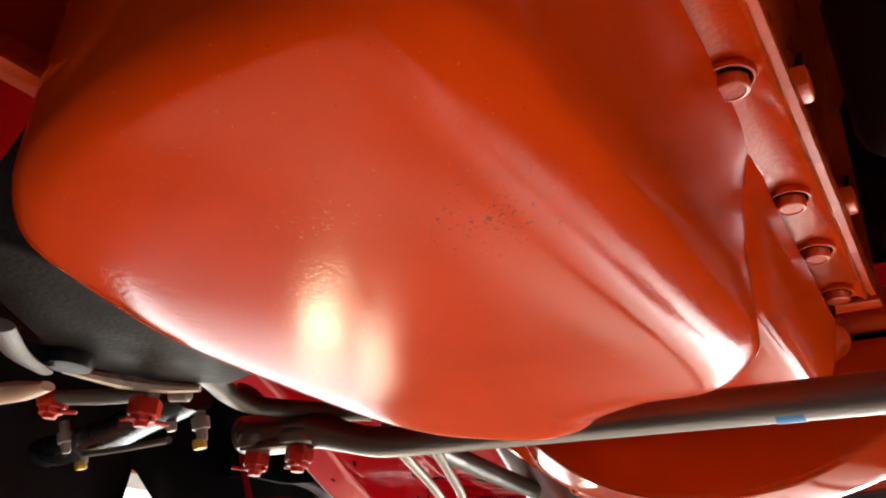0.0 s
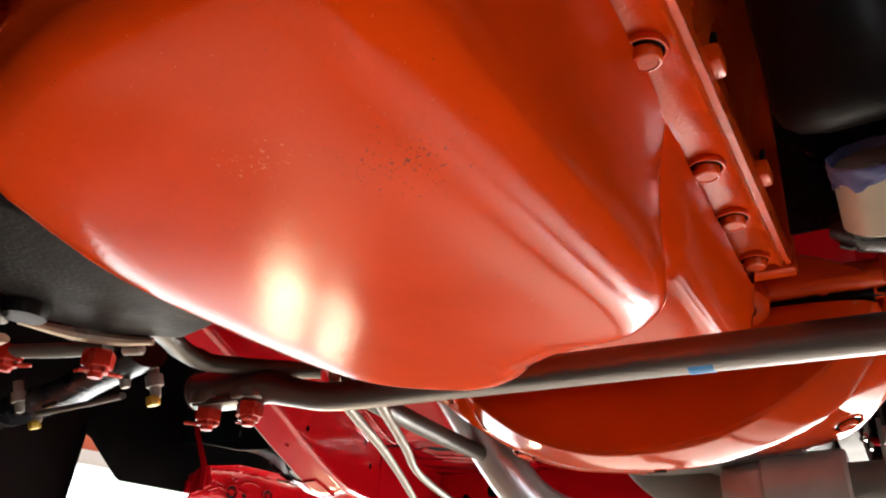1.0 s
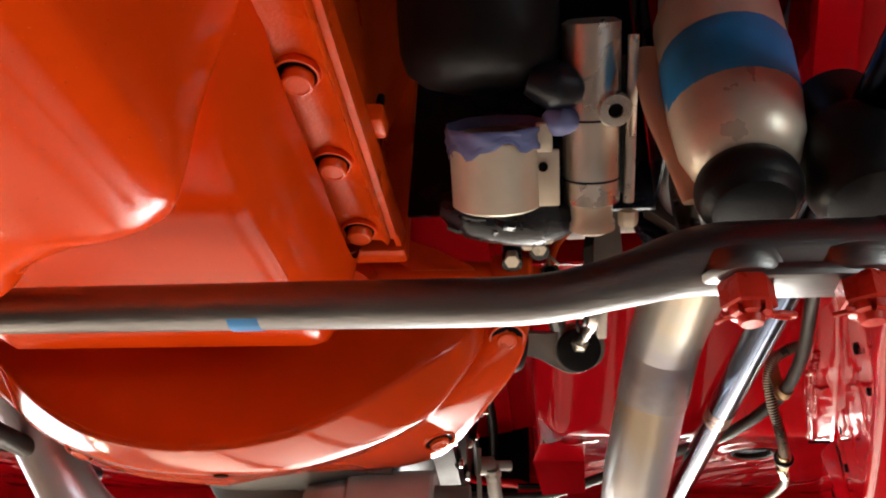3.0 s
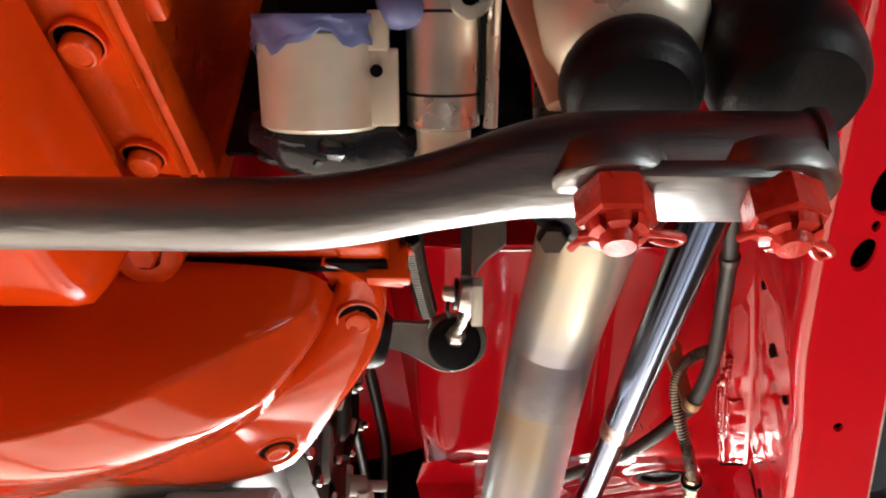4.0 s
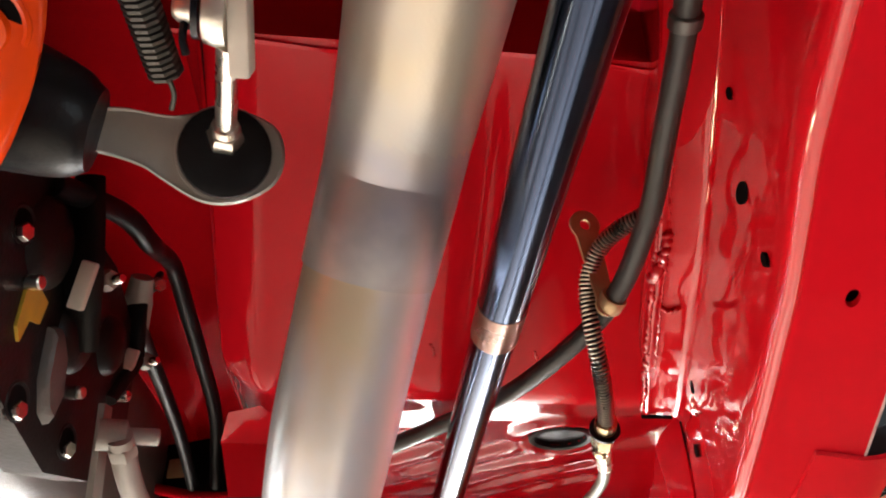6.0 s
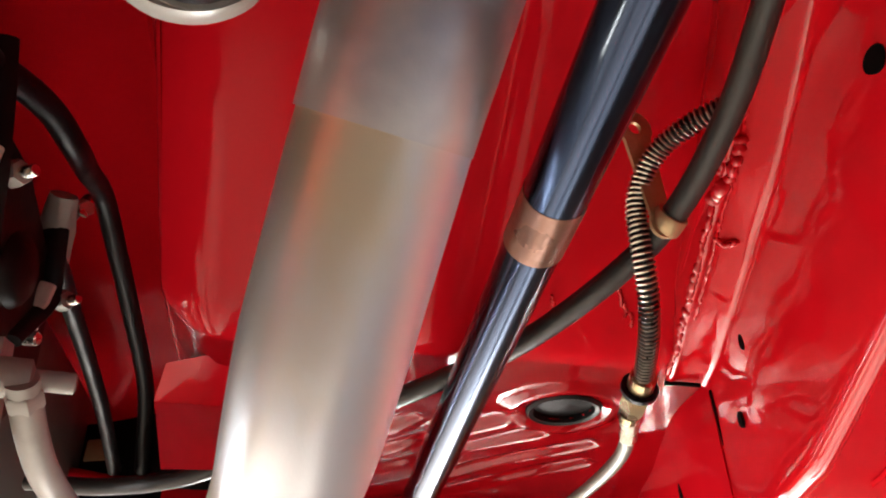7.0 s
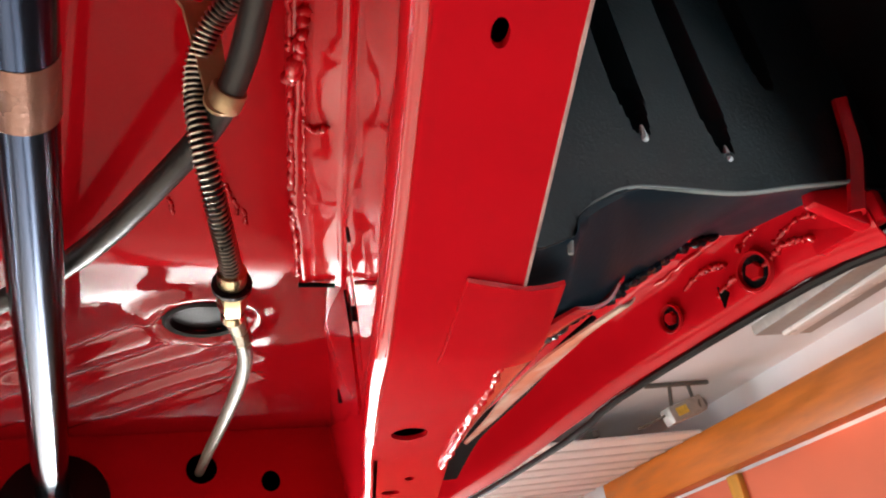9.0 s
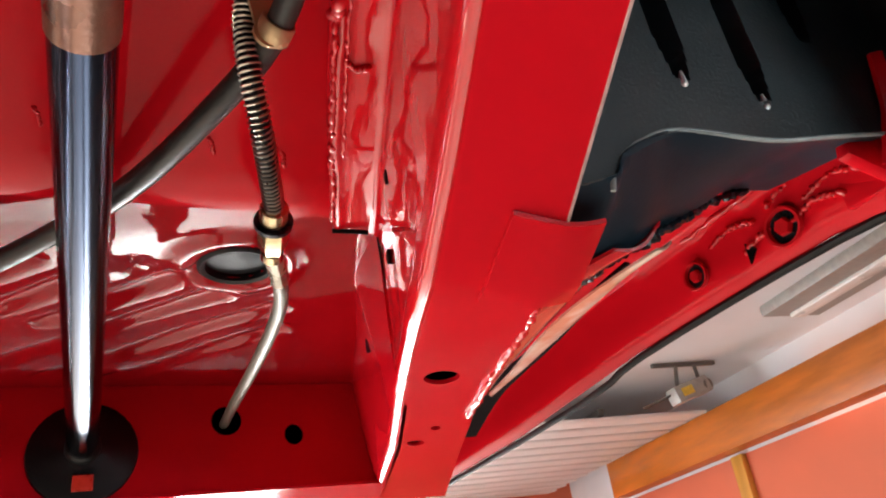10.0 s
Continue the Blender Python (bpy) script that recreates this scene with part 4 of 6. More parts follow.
    part("drain_slot", skirt(turned([(0.0, 0.0), (0.007, 0.0), (0.007, 0.002), (0.0, 0.002)], along((0.857, 0.580, 1.808), (-1, 0, 0)) @ Matrix.Diagonal((0.8, 1.4, 1, 1)), 3)), CAVITY_SHADE, body)
    for k, (y, z) in enumerate(((0.51, 1.843), (0.53, 1.834), (0.592, 1.832), (0.562, 1.812), (0.50, 1.822), (0.515, 1.812))):
        part("seam_sealer", skirt(bead([(0.857, y - 0.022, z - 0.004), (0.8565, y, z + 0.003), (0.857, y + 0.024, z - 0.002)], 0.0022, 20 + k)), RED_SEALER, body, angle=85)
    part("fender_flange", hand(sheet([[Vector((x + lerp_table(z, [1.775, 1.80, 1.84, 1.885], [-0.036, -0.022, 0.0, 0.012]), y, z)) for x, y in ((0.853, 0.4445), (0.860, 0.4405), (0.866, 0.4445))] for z in np.linspace(1.795 if side > 0 else 1.735, 1.885, 10)], 0.003, toward=(0, 1, 0))), RED, body)
# small runs of paint on the toe board
for k, (x, y, z) in enumerate(((0.498, 0.568, 1.8545), (0.503, 0.575, 1.8505), (0.468, 0.578, 1.8495), (0.509, 0.581, 1.8475), (0.381, 0.573, 1.8525), (0.457, 0.575, 1.8510))):
    part("paint_run", bead([(x - 0.002, y - 0.004, z + 0.0022), (x, y, z), (x + 0.0015, y + 0.005, z - 0.0028)], 0.0011, 60 + k), RED_SEALER, body, angle=85)
part("floor_tab", sheet([[Vector((0.226, 0.665, 1.8345)), Vector((0.25, 0.652, 1.8355)), Vector((0.285, 0.640, 1.8355))], [Vector((0.2175, 0.696, 1.8205)), Vector((0.25, 0.699, 1.8215)), Vector((0.285, 0.700, 1.8225))], [Vector((0.2195, 0.698, 1.8150)), Vector((0.25, 0.700, 1.8160)), Vector((0.285, 0.702, 1.8170))], [Vector((0.2290, 0.705, 1.7790)), Vector((0.255, 0.708, 1.7810)), Vector((0.285, 0.710, 1.7830))]], 0.002, toward=(0, 1, 0.3)), RED, body, "bent red sheet tab", angle=20)
part("tunnel_end", sheet([[Vector((x, 2.2, z)) for x in (-0.25, 0, 0.25)] for z in (1.83, 2.16)], 0.004, toward=(0, 1, 0)), RED, body)
# Added sheet stops the bright ceiling showing through past the tunnel.
part("cabin_closing", sheet([[Vector((x, y, 2.49)) for x in (-0.88, 0, 0.88)] for y in (0.38, 3.2)], 0.004), BLACK, body, "black sheet added to close the car above")
part("hood", sheet([[Vector((x, y, 2.5)) for x in (-0.88, 0, 0.88)] for y in (-1.4, 0.42)], 0.004), BLACK, body)
part("tunnel_floor_rear", sheet([[Vector((x, y, 1.70)) for x in (-0.86, -0.3, 0.3, 0.86)] for y in (1.4, 3.2)], 0.004), RED, body)
part("seat_riser", sheet([[Vector((x, 1.42, z)) for x in (-0.86, -0.3, 0.3, 0.86)] for z in (1.70, 1.78, 1.87)], 0.004, toward=(0, 1, 0)), RED, body)
# Unseen black front panel, set low and near to shade the pan's front.
part("front_shade", sheet([[Vector((x, -0.95, z)) for x in (-0.88, 0, 0.88)] for z in (1.60, 2.5)], 0.004, toward=(0, 1, 0)), BLACK, body)
for s in (1, -1):
    part("grommet", turned([(0.0215, 0.002), (0.0225, -0.003), (0.0255, -0.0042), (0.0275, -0.0025), (0.0275, 0.001), (0.0235, 0.008), (0.0205, 0.012), (0.0, 0.012)], pose(s * 0.5, 0.692, FLOOR_Z), 30), RUBBER, body, "black rubber grommet plug")


# ---- oil pan, block, bell housing ----
EX0 = -0.032  # the engine's centre line


def pan_loop(pts, z, k=5):
    """A smooth closed outline at one height."""
    q = [Vector((x, y, 0)) for x, y in pts]
    n = len(q)
    out = []
    for i in range(n):
        a, b, c, d = q[i - 1], q[i], q[(i + 1) % n], q[(i + 2) % n]
        for j in range(k):
            t = j / k
            v = 0.5 * ((2 * b) + (c - a) * t + (2 * a - 5 * b + 4 * c - d) * t * t + (3 * b - a - 3 * c + d) * t ** 3)
            out.append(Vector((v.x, v.y, z)))
    return out


SUMP = [(0.098, -0.36), (0.099, -0.30), (0.100, -0.20), (0.098, -0.125), (0.084, -0.086), (0.040, -0.066), (0.0, -0.044), (-0.03, -0.016), (-0.065, -0.004), (-0.10, -0.014), (-0.140, -0.050), (-0.158, -0.11), (-0.158, -0.20), (-0.148, -0.285), (-0.115, -0.348), (-0.06, -0.388), (0.0, -0.402), (0.055, -0.403), (0.086, -0.393)]


def inset(loop, amounts):
    """An outline drawn in towards the pan's middle line, by an amount for each point."""
    n, out = len(loop), []
    for i, p in enumerate(loop):
        t = (loop[(i + 1) % n] - loop[i - 1]).normalized()
        nrm = Vector((t.y, -t.x, 0))
        m = Vector((-0.030, min(-0.13, max(-0.27, p.y)), p.z))
        way = (m - p).normalized()
        c = max(0.55, abs(way.dot(nrm)))
        out.append(p + way * (amounts[i] / c))
    return out


def sump_body():
    base = pan_loop(SUMP, 0, 7)
    # from the bottom round the edge and up the side: a creased edge along one side, a soft one elsewhere
    crease = [(0.060, 1.7103), (0.050, 1.7103), (0.042, 1.7104), (0.036, 1.7106), (0.030, 1.7109), (0.0250, 1.7114), (0.0205, 1.7124), (0.0160, 1.7144), (0.0095, 1.7190), (0.0046, 1.7238), (0.0022, 1.7266), (0.0008, 1.7302), (0.0005, 1.748), (0.001, 1.768), (0.0, 1.792), (-0.002, 1.815), (-0.006, 1.836)]
    soft = [(0.060, 1.7102), (0.050, 1.7103), (0.042, 1.7105), (0.036, 1.7110), (0.030, 1.7120), (0.0245, 1.7133), (0.0195, 1.7150), (0.0150, 1.7172), (0.0110, 1.7200), (0.0075, 1.7235), (0.0045, 1.7280), (0.0022, 1.7335), (0.0005, 1.745), (0.0, 1.765), (-0.001, 1.79), (-0.003, 1.815), (-0.006, 1.836)]
    wide = [(0.078, 1.7102), (0.070, 1.7106), (0.062, 1.7114), (0.055, 1.7126), (0.048, 1.7143), (0.041, 1.7165), (0.034, 1.7194), (0.028, 1.7228), (0.022, 1.7268), (0.017, 1.7316), (0.012, 1.7375), (0.008, 1.7445), (0.0045, 1.754), (0.002, 1.769), (0.0, 1.791), (-0.003, 1.815), (-0.006, 1.836)]
    bm = bmesh.new()
    rings = []
    for (d1, z1), (d2, z2), (d3, z3) in zip(crease, soft, wide):
        ds, zs = [], []
        for p in base:
            w = min(1, max(0, (p.x - 0.03) / 0.05)) * min(1, max(0, (p.y + 0.40) / 0.04))
            f = 0.12 * min(1, max(0, (-0.24 - p.y) / 0.10)) * min(1, max(0, (0.11 - p.x) / 0.06)) * min(1, max(0, (p.x + 0.11) / 0.06))
            d, z = d2 + (d3 - d2) * f, z2 + (z3 - z2) * f
            g = min(1, max(0, (-0.31 - p.y) / 0.05)) * min(1, max(0, (p.x + 0.15) / 0.06))
            z, d = (1.7102 + (z - 1.7102) * (1 - 0.62 * g) if z < 1.74 else z), (d * (1 - 0.45 * g) if d < 0.03 else d)
            k = lerp_table(p.y, [-0.38, -0.30, -0.22, -0.12], [1.0, 1.25, 1.25, 1])
            dk = d1 * k if d1 < 0.022 else d1 + 0.0205 * (k - 1)
            ds.append(d + (dk - d) * w)
            zs.append(z + (z1 - z) * w)
        rings.append([bm.verts.new((q.x, q.y, z)) for q, z in zip(inset(base, ds), zs)])
    ring_faces(bm, rings, True, False)
    centre = Vector((-0.030, -0.2, 1.7098))
    flat = [rings[0]]
    for s in (0.75, 0.5, 0.25):
        flat.append([bm.verts.new(Vector((-0.030, min(-0.15, max(-0.25, v.co.y)), 1.7099)).lerp(v.co, s)) for v in rings[0]])
    ring_faces(bm, flat, True, False)
    c = bm.verts.new(centre)
    for i in range(len(flat[-1])):
        bm.faces.new((flat[-1][i], flat[-1][(i + 1) % len(flat[-1])], c))
    # gentle hand-beaten dents in the bottom
    for v in bm.verts:
        if v.co.z < 1.716:
            v.co.z += 0.0008 * noise.noise(v.co * 11)
    return bm


pan = thing("oil_pan", "glossy orange pressed steel oil pan under the engine", "oil pan", (EX0, -0.2, 1.71))
part("sump", sump_body(), ORANGE, pan, angle=60)


def shallow_part():
    """The raised rear half of the pan with its rounded rear lip."""
    prof = [(-0.10, 1.835), (-0.085, 1.80), (-0.066, 1.785), (-0.045, 1.776), (-0.02, 1.772), (0.05, 1.769), (0.115, 1.763), (0.138, 1.763), (0.150, 1.769), (0.156, 1.780), (0.158, 1.83)]
    rows = []
    for y, z in prof:
        row = []
        for x in np.linspace(-0.168, 0.102, 41):
            u = (x - EX0) / 0.135
            edge = max(0, abs(u) - 0.80) / 0.20
            row.append(Vector((x, y - 0.02 * edge ** 2, min(1.838, z + 0.060 * edge ** 2.4))))
        rows.append(row)
    return sheet(rows, 0.002)


part("rear_well", shallow_part(), ORANGE, pan)


def pan_rail(side):
    x0 = EX0 + side * 0.141
    prof = [(-0.019, 1.822), (-0.0165, 1.8265), (-0.014, 1.8360), (0.000, 1.8390), (0.012, 1.8380), (0.0165, 1.834), (0.018, 1.836), (0.018, 1.845)]
    rows = []
    for y in np.linspace(-0.43, 0.128, 60):
        taper = 0.004 * (y / 0.4)
        rows.append([Vector((x0 + side * (a - taper), y, z)) for a, z in prof])
    return sheet(rows, 0.002)


for s in (1, -1):
    part("pan_rail", pan_rail(s), ORANGE_CAST, pan)
    part("gasket_edge", sheet([[Vector((EX0 + s * (0.141 + 0.0165 - 0.004 * y / 0.4), y, z)) for z in (1.840, 1.8445)] for y in np.linspace(-0.43, 0.13, 8)], 0.006, toward=(s, 0, 0)), ORANGE_CAST, pan)
for s in (1, -1):
    for y in (-0.382, -0.277, -0.172, -0.046, 0.031, 0.110):
        x = EX0 + s * (0.1405 - 0.01 * y)
        b = part("pan_bolt", turned([(0.0085, 0.006), (0.0085, -0.0035), (0.0078, -0.0045), (0.0066, -0.0048), (0.0060, -0.0042), (0, -0.0042)], pose(x, y + 0.002, 1.8345), 20), ORANGE_CAST, pan, "orange painted bolt head")
        part("washer", turned([(0.0118, 0.003), (0.0126, 0.0005), (0.0120, -0.0030), (0.0108, -0.0030), (0.0104, -0.0005), (0.0104, 0.003)], pose(x, y - 0.0005, 1.8375), 24), ORANGE_CAST, b)
        # Dark disc paints the shade round the sunken bolt head.
        part("recess_shade", turned([(0.0, 0.0), (0.0105, 0.0), (0.0105, 0.002)], pose(x, y - 0.0005, 1.8362), 20), CAVITY_SHADE, b, "dark disc painting the shade round the bolt")

block = thing("engine_block", "orange painted cast iron engine block above the pan", "engine block", (EX0, -0.1, 1.84))


def block_side(side):
    rows = []
    prof = [(0.162, 1.8445), (0.164, 1.858), (0.158, 1.872), (0.152, 1.90), (0.150, 1.95), (0.168, 2.02), (0.20, 2.10), (0.20, 2.3)]
    for y in np.linspace(-0.45, 0.165, 40):
        bulge = 0.006 * math.sin(y * 36)
        rows.append([Vector((EX0 + side * (a + (bulge if 2 < k < 6 else 0)), y, z)) for k, (a, z) in enumerate(prof)])
    return sheet(rows, 0.004, toward=(-side, 0, 0))


for s in (1, -1):
    part("block_wall", block_side(s), ORANGE_CAST, block, angle=60)
    for y in (-0.107, 0.033):
        bm = rbox(0.014, 0.020, 0.014, 0.003, pose(EX0 + s * 0.163, y, 1.868))
        part("side_lug", bm, ORANGE_CAST, block)
        part("lug_hole", turned([(0.0, -0.001), (0.005, -0.001), (0.005, 0.001), (0.0, 0.001)], along((EX0 + s * 0.1665, y - 0.004, 1.880), (s, 0, -0.25)), 12), CAVITY_SHADE, block)
part("front_cover", sheet([[Vector((x, -0.44 + 0.01 * math.cos(x * 20), z)) for x in np.linspace(EX0 - 0.165, EX0 + 0.165, 10)] for z in (1.80, 1.84, 1.95, 2.3)], 0.004, toward=(0, 1, 0)), ORANGE_CAST, block)
part("rear_face", rbox(0.33, 0.02, 0.45, 0.004, pose(EX0, 0.158, 2.065)), ORANGE_CAST, block)
# the rear corner ear and the cross bar above the clutch cover
part("rear_ear", loft([[Vector(p) + Vector((0, e, e * 0.5)) for p in ((0.118, 0.165, 1.846), (0.135, 0.165, 1.833), (0.181, 0.172, 1.836), (0.178, 0.172, 1.840), (0.150, 0.165, 1.852), (0.122, 0.160, 1.860))] for e in (0.0, 0.010)]), ORANGE_CAST, block, angle=20)
part("boss", turned([(0.022, 0), (0.022, 0.018), (0.018, 0.021), (0.011, 0.021), (0.011, 0.015), (0, 0.015)], along((0.080, 0.200, 1.842), (0.05, -0.55, -0.83)), 22), ORANGE_CAST, block)
part("boss_bolt", hex_head(0.0095, 0.010, along(Vector((0.080, 0.200, 1.842)) + Vector((0.05, -0.55, -0.83)) * 0.016, (0.05, -0.55, -0.83))), ORANGE_CAST, block)
bar = sweep([(-0.27, 0.211, 1.853), (-0.10, 0.211, 1.853), (0.06, 0.211, 1.853), (0.150, 0.211, 1.851), (0.196, 0.212, 1.850)], [0.016, 0.016, 0.016, 0.0125, 0.0120], 16, 5)
part("rear_flange_bar", bar, ORANGE_CAST, block)
part("bar_end", rbox(0.033, 0.030, 0.026, 0.005, pose(0.2085, 0.211, 1.8500), None, 3), ORANGE_CAST, block)
# Dark strip paints the shade in the gap below the bar.
part("bar_shade", rbox(0.15, 0.012, 0.004, 0.001, pose(0.150, 0.219, 1.8355)), CAVITY_SHADE, block, "dark strip painting the shade under the bar")
part("bracket_ear", rbox(0.022, 0.006, 0.040, 0.002, pose(0.226, 0.228, 1.846, 0, 4, 0)), ORANGE_CAST, block)
part("bracket_tab", rbox(0.028, 0.010, 0.008, 0.002, pose(0.226, 0.224, 1.830)), ORANGE_CAST, block)
part("bracket_arm", sweep([(0.2360, 0.226, 1.850), (0.2385, 0.228, 1.866), (0.246, 0.230, 1.888), (0.262, 0.226, 1.905)], [0.0045, 0.0040, 0.0026, 0.0026], 8, 4), ORANGE_CAST, block)
for x, z in ((0.2095, 1.8565), (0.2305, 1.8665)):
    b = part("plug", hex_head(0.0066, 0.009, along((x, 0.19, z), (0, -0.5, -0.86))), PALE_TAN, block, "pale brass coloured bolt head")
    part("plug_stem", turned([(0.008, 0), (0.008, 0.03)], along((x, 0.202, z + 0.02), (0, -0.4, -0.9)), 14), BLACK, b)

bell = thing("clutch_cover", "glossy orange clutch housing bulging below the flywheel", "clutch housing", (EX0, 0.25, 1.70))


def even(half, n):
    """Half an outline (distance from the centre line, height) spread evenly, mirrored to a whole one."""
    p = np.array(smooth_path([(a, 0, z) for a, z in half], 8))
    run = np.concatenate([[0], np.cumsum(np.linalg.norm(np.diff(p, axis=0), axis=1))])
    u = np.linspace(0, run[-1], n)
    xs, zs = np.interp(u, run, p[:, 0]), np.interp(u, run, p[:, 2])
    right = list(zip(xs, zs))
    return [(-a, z) for a, z in right[:0:-1]] + right


CREASE = even([(0, 1.7075), (0.04, 1.7105), (0.085, 1.7215), (0.13, 1.7445), (0.175, 1.777), (0.203, 1.801), (0.2165, 1.829)], 29)
BELLY = even([(0, 1.7000), (0.04, 1.7015), (0.075, 1.7065), (0.11, 1.7165), (0.145, 1.731), (0.175, 1.750), (0.197, 1.776), (0.213, 1.804), (0.2185, 1.831)], 29)
FOOT = even([(0, 1.7090), (0.04, 1.7125), (0.08, 1.7215), (0.115, 1.733), (0.150, 1.749), (0.178, 1.770), (0.203, 1.806), (0.2165, 1.834)], 29)


def bell_lines():
    """Top edge, front crease, belly and foot of the cover, from one side to the other."""
    top, crease, belly, foot = [], [], [], []
    for k in range(57):
        u = abs(k - 28) / 28
        (a, za), (b, zb), (c, zc) = CREASE[k], BELLY[k], FOOT[k]
        crease.append(Vector((EX0 + a, 0.201 + 0.036 * u ** 4, za)))
        belly.append(Vector((EX0 + b, 0.247 + 0.004 * u ** 4, zb)))
        foot.append(Vector((EX0 + c, 0.305 - 0.048 * u ** 4, zc)))
        top.append(Vector((EX0 + a, 0.208 + 0.026 * u ** 6, max(za, 1.8295))))
    return top, crease, belly, foot


def bell_bulge():
    top, crease, belly, foot = bell_lines()
    rows = []
    back = [p + Vector((0, 0.012, 0.004)) for p in top]
    for a, b, steps in ((back, top, (0.0, 0.7)), (top, crease, (0.0, 0.08, 0.4, 0.7, 0.88, 0.955)), (crease, belly, (0.02, 0.10, 0.3, 0.55, 0.8)), (belly, foot, (0.0, 0.35, 0.7, 1.0))):
        for f in steps:
            row = []
            for p, q in zip(a, b):
                v = p.lerp(q, f)
                if a is crease:
                    v.z -= 0.0012 * math.sin(f * math.pi)
                row.append(v)
            rows.append(row)
    rows.append([p + Vector((0, 0.004, 0.012)) for p in foot])
    return sheet(rows, 0.003, toward=(0, 0.6, 0.8))


part("bulge", bell_bulge(), ORANGE_GLOSS, bell, angle=70)


def bell_flange():
    foot = bell_lines()[3]
    inner = [Vector((EX0 + 0.2130, 0.219, 1.8300)), Vector((EX0 + 0.2165, 0.236, 1.8300))] + foot[-1:28:-1] + [foot[28]]
    half = smooth_path([(0.184, 0.212, 1.8310), (0.206, 0.226, 1.8325), (0.2185, 0.244, 1.8310), (0.2205, 0.264, 1.8230), (0.2090, 0.296, 1.8000), (0.1760, 0.343, 1.7740), (0.1480, 0.386, 1.7570), (0.1300, 0.402, 1.7515), (0.08, 0.404, 1.7410), (-0.032, 0.402, 1.7330)], 10)
    pick = np.linspace(0, len(half) - 1, len(inner))
    outer = [half[int(k)].lerp(half[min(int(k) + 1, len(half) - 1)], k - int(k)) for k in pick]
    rows = []
    for f, lift in ((0, 0.004), (0.10, 0.0065), (0.22, 0.0065), (0.5, 0.0050), (0.85, 0.0025), (0.94, 0.0005), (1.0, 0.0035)):
        right = [a.lerp(b, f) + Vector((0, 0, lift)) for a, b in zip(inner, outer)]
        rows.append(right + [Vector((2 * EX0 - p.x - 0.010 * f, p.y, p.z - 0.012 * f)) for p in right[-2::-1]])
    return sheet(rows, 0.006)


part("flange", bell_flange(), ORANGE_GLOSS, bell, angle=50)
part("drain_hole", turned([(0.0, -0.001), (0.006, -0.001), (0.006, 0.0015), (0.0, 0.0015)], along((-0.021, 0.249, 1.7005), (0, 0.05, -1)) @ Matrix.Diagonal((1.0, 0.5, 1, 1)), 16), CAVITY_SHADE, bell, "small dark drain hole")
for p, d in (((0.2020, 0.2670, 1.8190), (0.1, -0.42, -0.90)), ((0.1355, 0.358, 1.7560), (0.36, -0.12, -0.93)), ((-0.220, 0.370, 1.7475), (-0.17, -0.25, -0.95)), ((-0.276, 0.266, 1.798), (-0.2, -0.35, -0.9))):
    b = part("flange_bolt", turned([(0.0092, -0.006), (0.0092, 0.002), (0.0084, 0.0036), (0.0066, 0.0040), (0.0060, 0.0032), (0, 0.0032)], along(p, d), 20), ORANGE_CAST, bell, "orange painted bolt head")
    q = Vector(p) + Vector((0, -0.002, 0.001))
    part("recess", turned([(0.0160, -0.004), (0.0158, 0.0012), (0.0148, 0.0022), (0.0136, 0.0020), (0.0128, 0.0002), (0.0124, -0.004)], along(q, d), 28), ORANGE_GLOSS, b)
    # Near-black ring in place of the shade in the bolt's recess.
    part("recess_shade", turned([(0.0, 0.0010), (0.0130, 0.0010), (0.0130, -0.003)], along(q, d), 24), CAVITY_SHADE, b, "dark disc painting the shade round the bolt")

# ---- tubular crossmember ----
cross = thing("crossmember", "bare steel tubular crossmember bolted under the engine", "crossmember", (0, 0, 1.73))


def tube_path(dy=0.0035):
    right = [(0.0, 0.004, 1.7315), (0.12, 0.004, 1.7315), (0.205, 0.004, 1.7315), (0.238, 0.003, 1.7335), (0.268, 0.001, 1.7395), (0.295, 0.0, 1.7440), (0.33, 0.0, 1.7450), (0.36, 0.0, 1.7450), (0.388, 0.0, 1.7450)]
    return [(-x, y + dy, z) for x, y, z in right[:0:-1]] + [(x, y + dy, z) for x, y, z in right]


tb = sweep(tube_path(), 0.0122, 26, 6)
for v in tb.verts:
    f = max(0, min(1, (abs(v.co.x) - 0.25) / 0.07))
    f = f * f * (3 - 2 * f)
    v.co.z = v.co.z + f * (0.0062 + (v.co.z - 1.745) * 0.46)
    v.co.y *= 1 + 0.45 * f
part("tube", tb, STEEL, cross)
part("paint_mark", sweep([(0.074, 0.0079, 1.7312), (0.090, 0.0079, 1.7312)], 0.01222, 20, 1, smooth=False), BLUE_TAPE, cross, "blue paint mark")
for s in (1, -1):
    part("weld_seam", bead([(s * 0.06, 0.013, 1.7235), (s * 0.2, 0.013, 1.7235), (s * 0.25, 0.012, 1.7275), (s * 0.285, 0.011, 1.7345), (s * 0.31, 0.013, 1.737)], 0.0010, 8 + s), STEEL, cross)
    for x in ((0.322, 0.373) if s > 0 else (0.315, 0.368)):
        part("saddle", turned([(0.0172, 0.010), (0.0180, 0.0), (0.0168, -0.0018), (0.0150, -0.0024), (0.0, -0.0024)], pose(s * x, -0.001, 1.7365) @ Matrix.Diagonal((1.12, 0.92, 1, 1)), 30), STEEL, cross)
    part("web", rbox(0.06, 0.026, 0.008, 0.003, pose(s * 0.348, -0.001, 1.7355)), STEEL, cross)
    part("end_cap", turned([(0.0122, -0.001), (0.0124, 0.002), (0.0105, 0.0035), (0.0, 0.0035)], along((s * 0.388, 0.003, 1.7512), (s, 0, 0)) @ Matrix.Diagonal((1.44, 1.42, 1, 1)), 22), STEEL, cross)


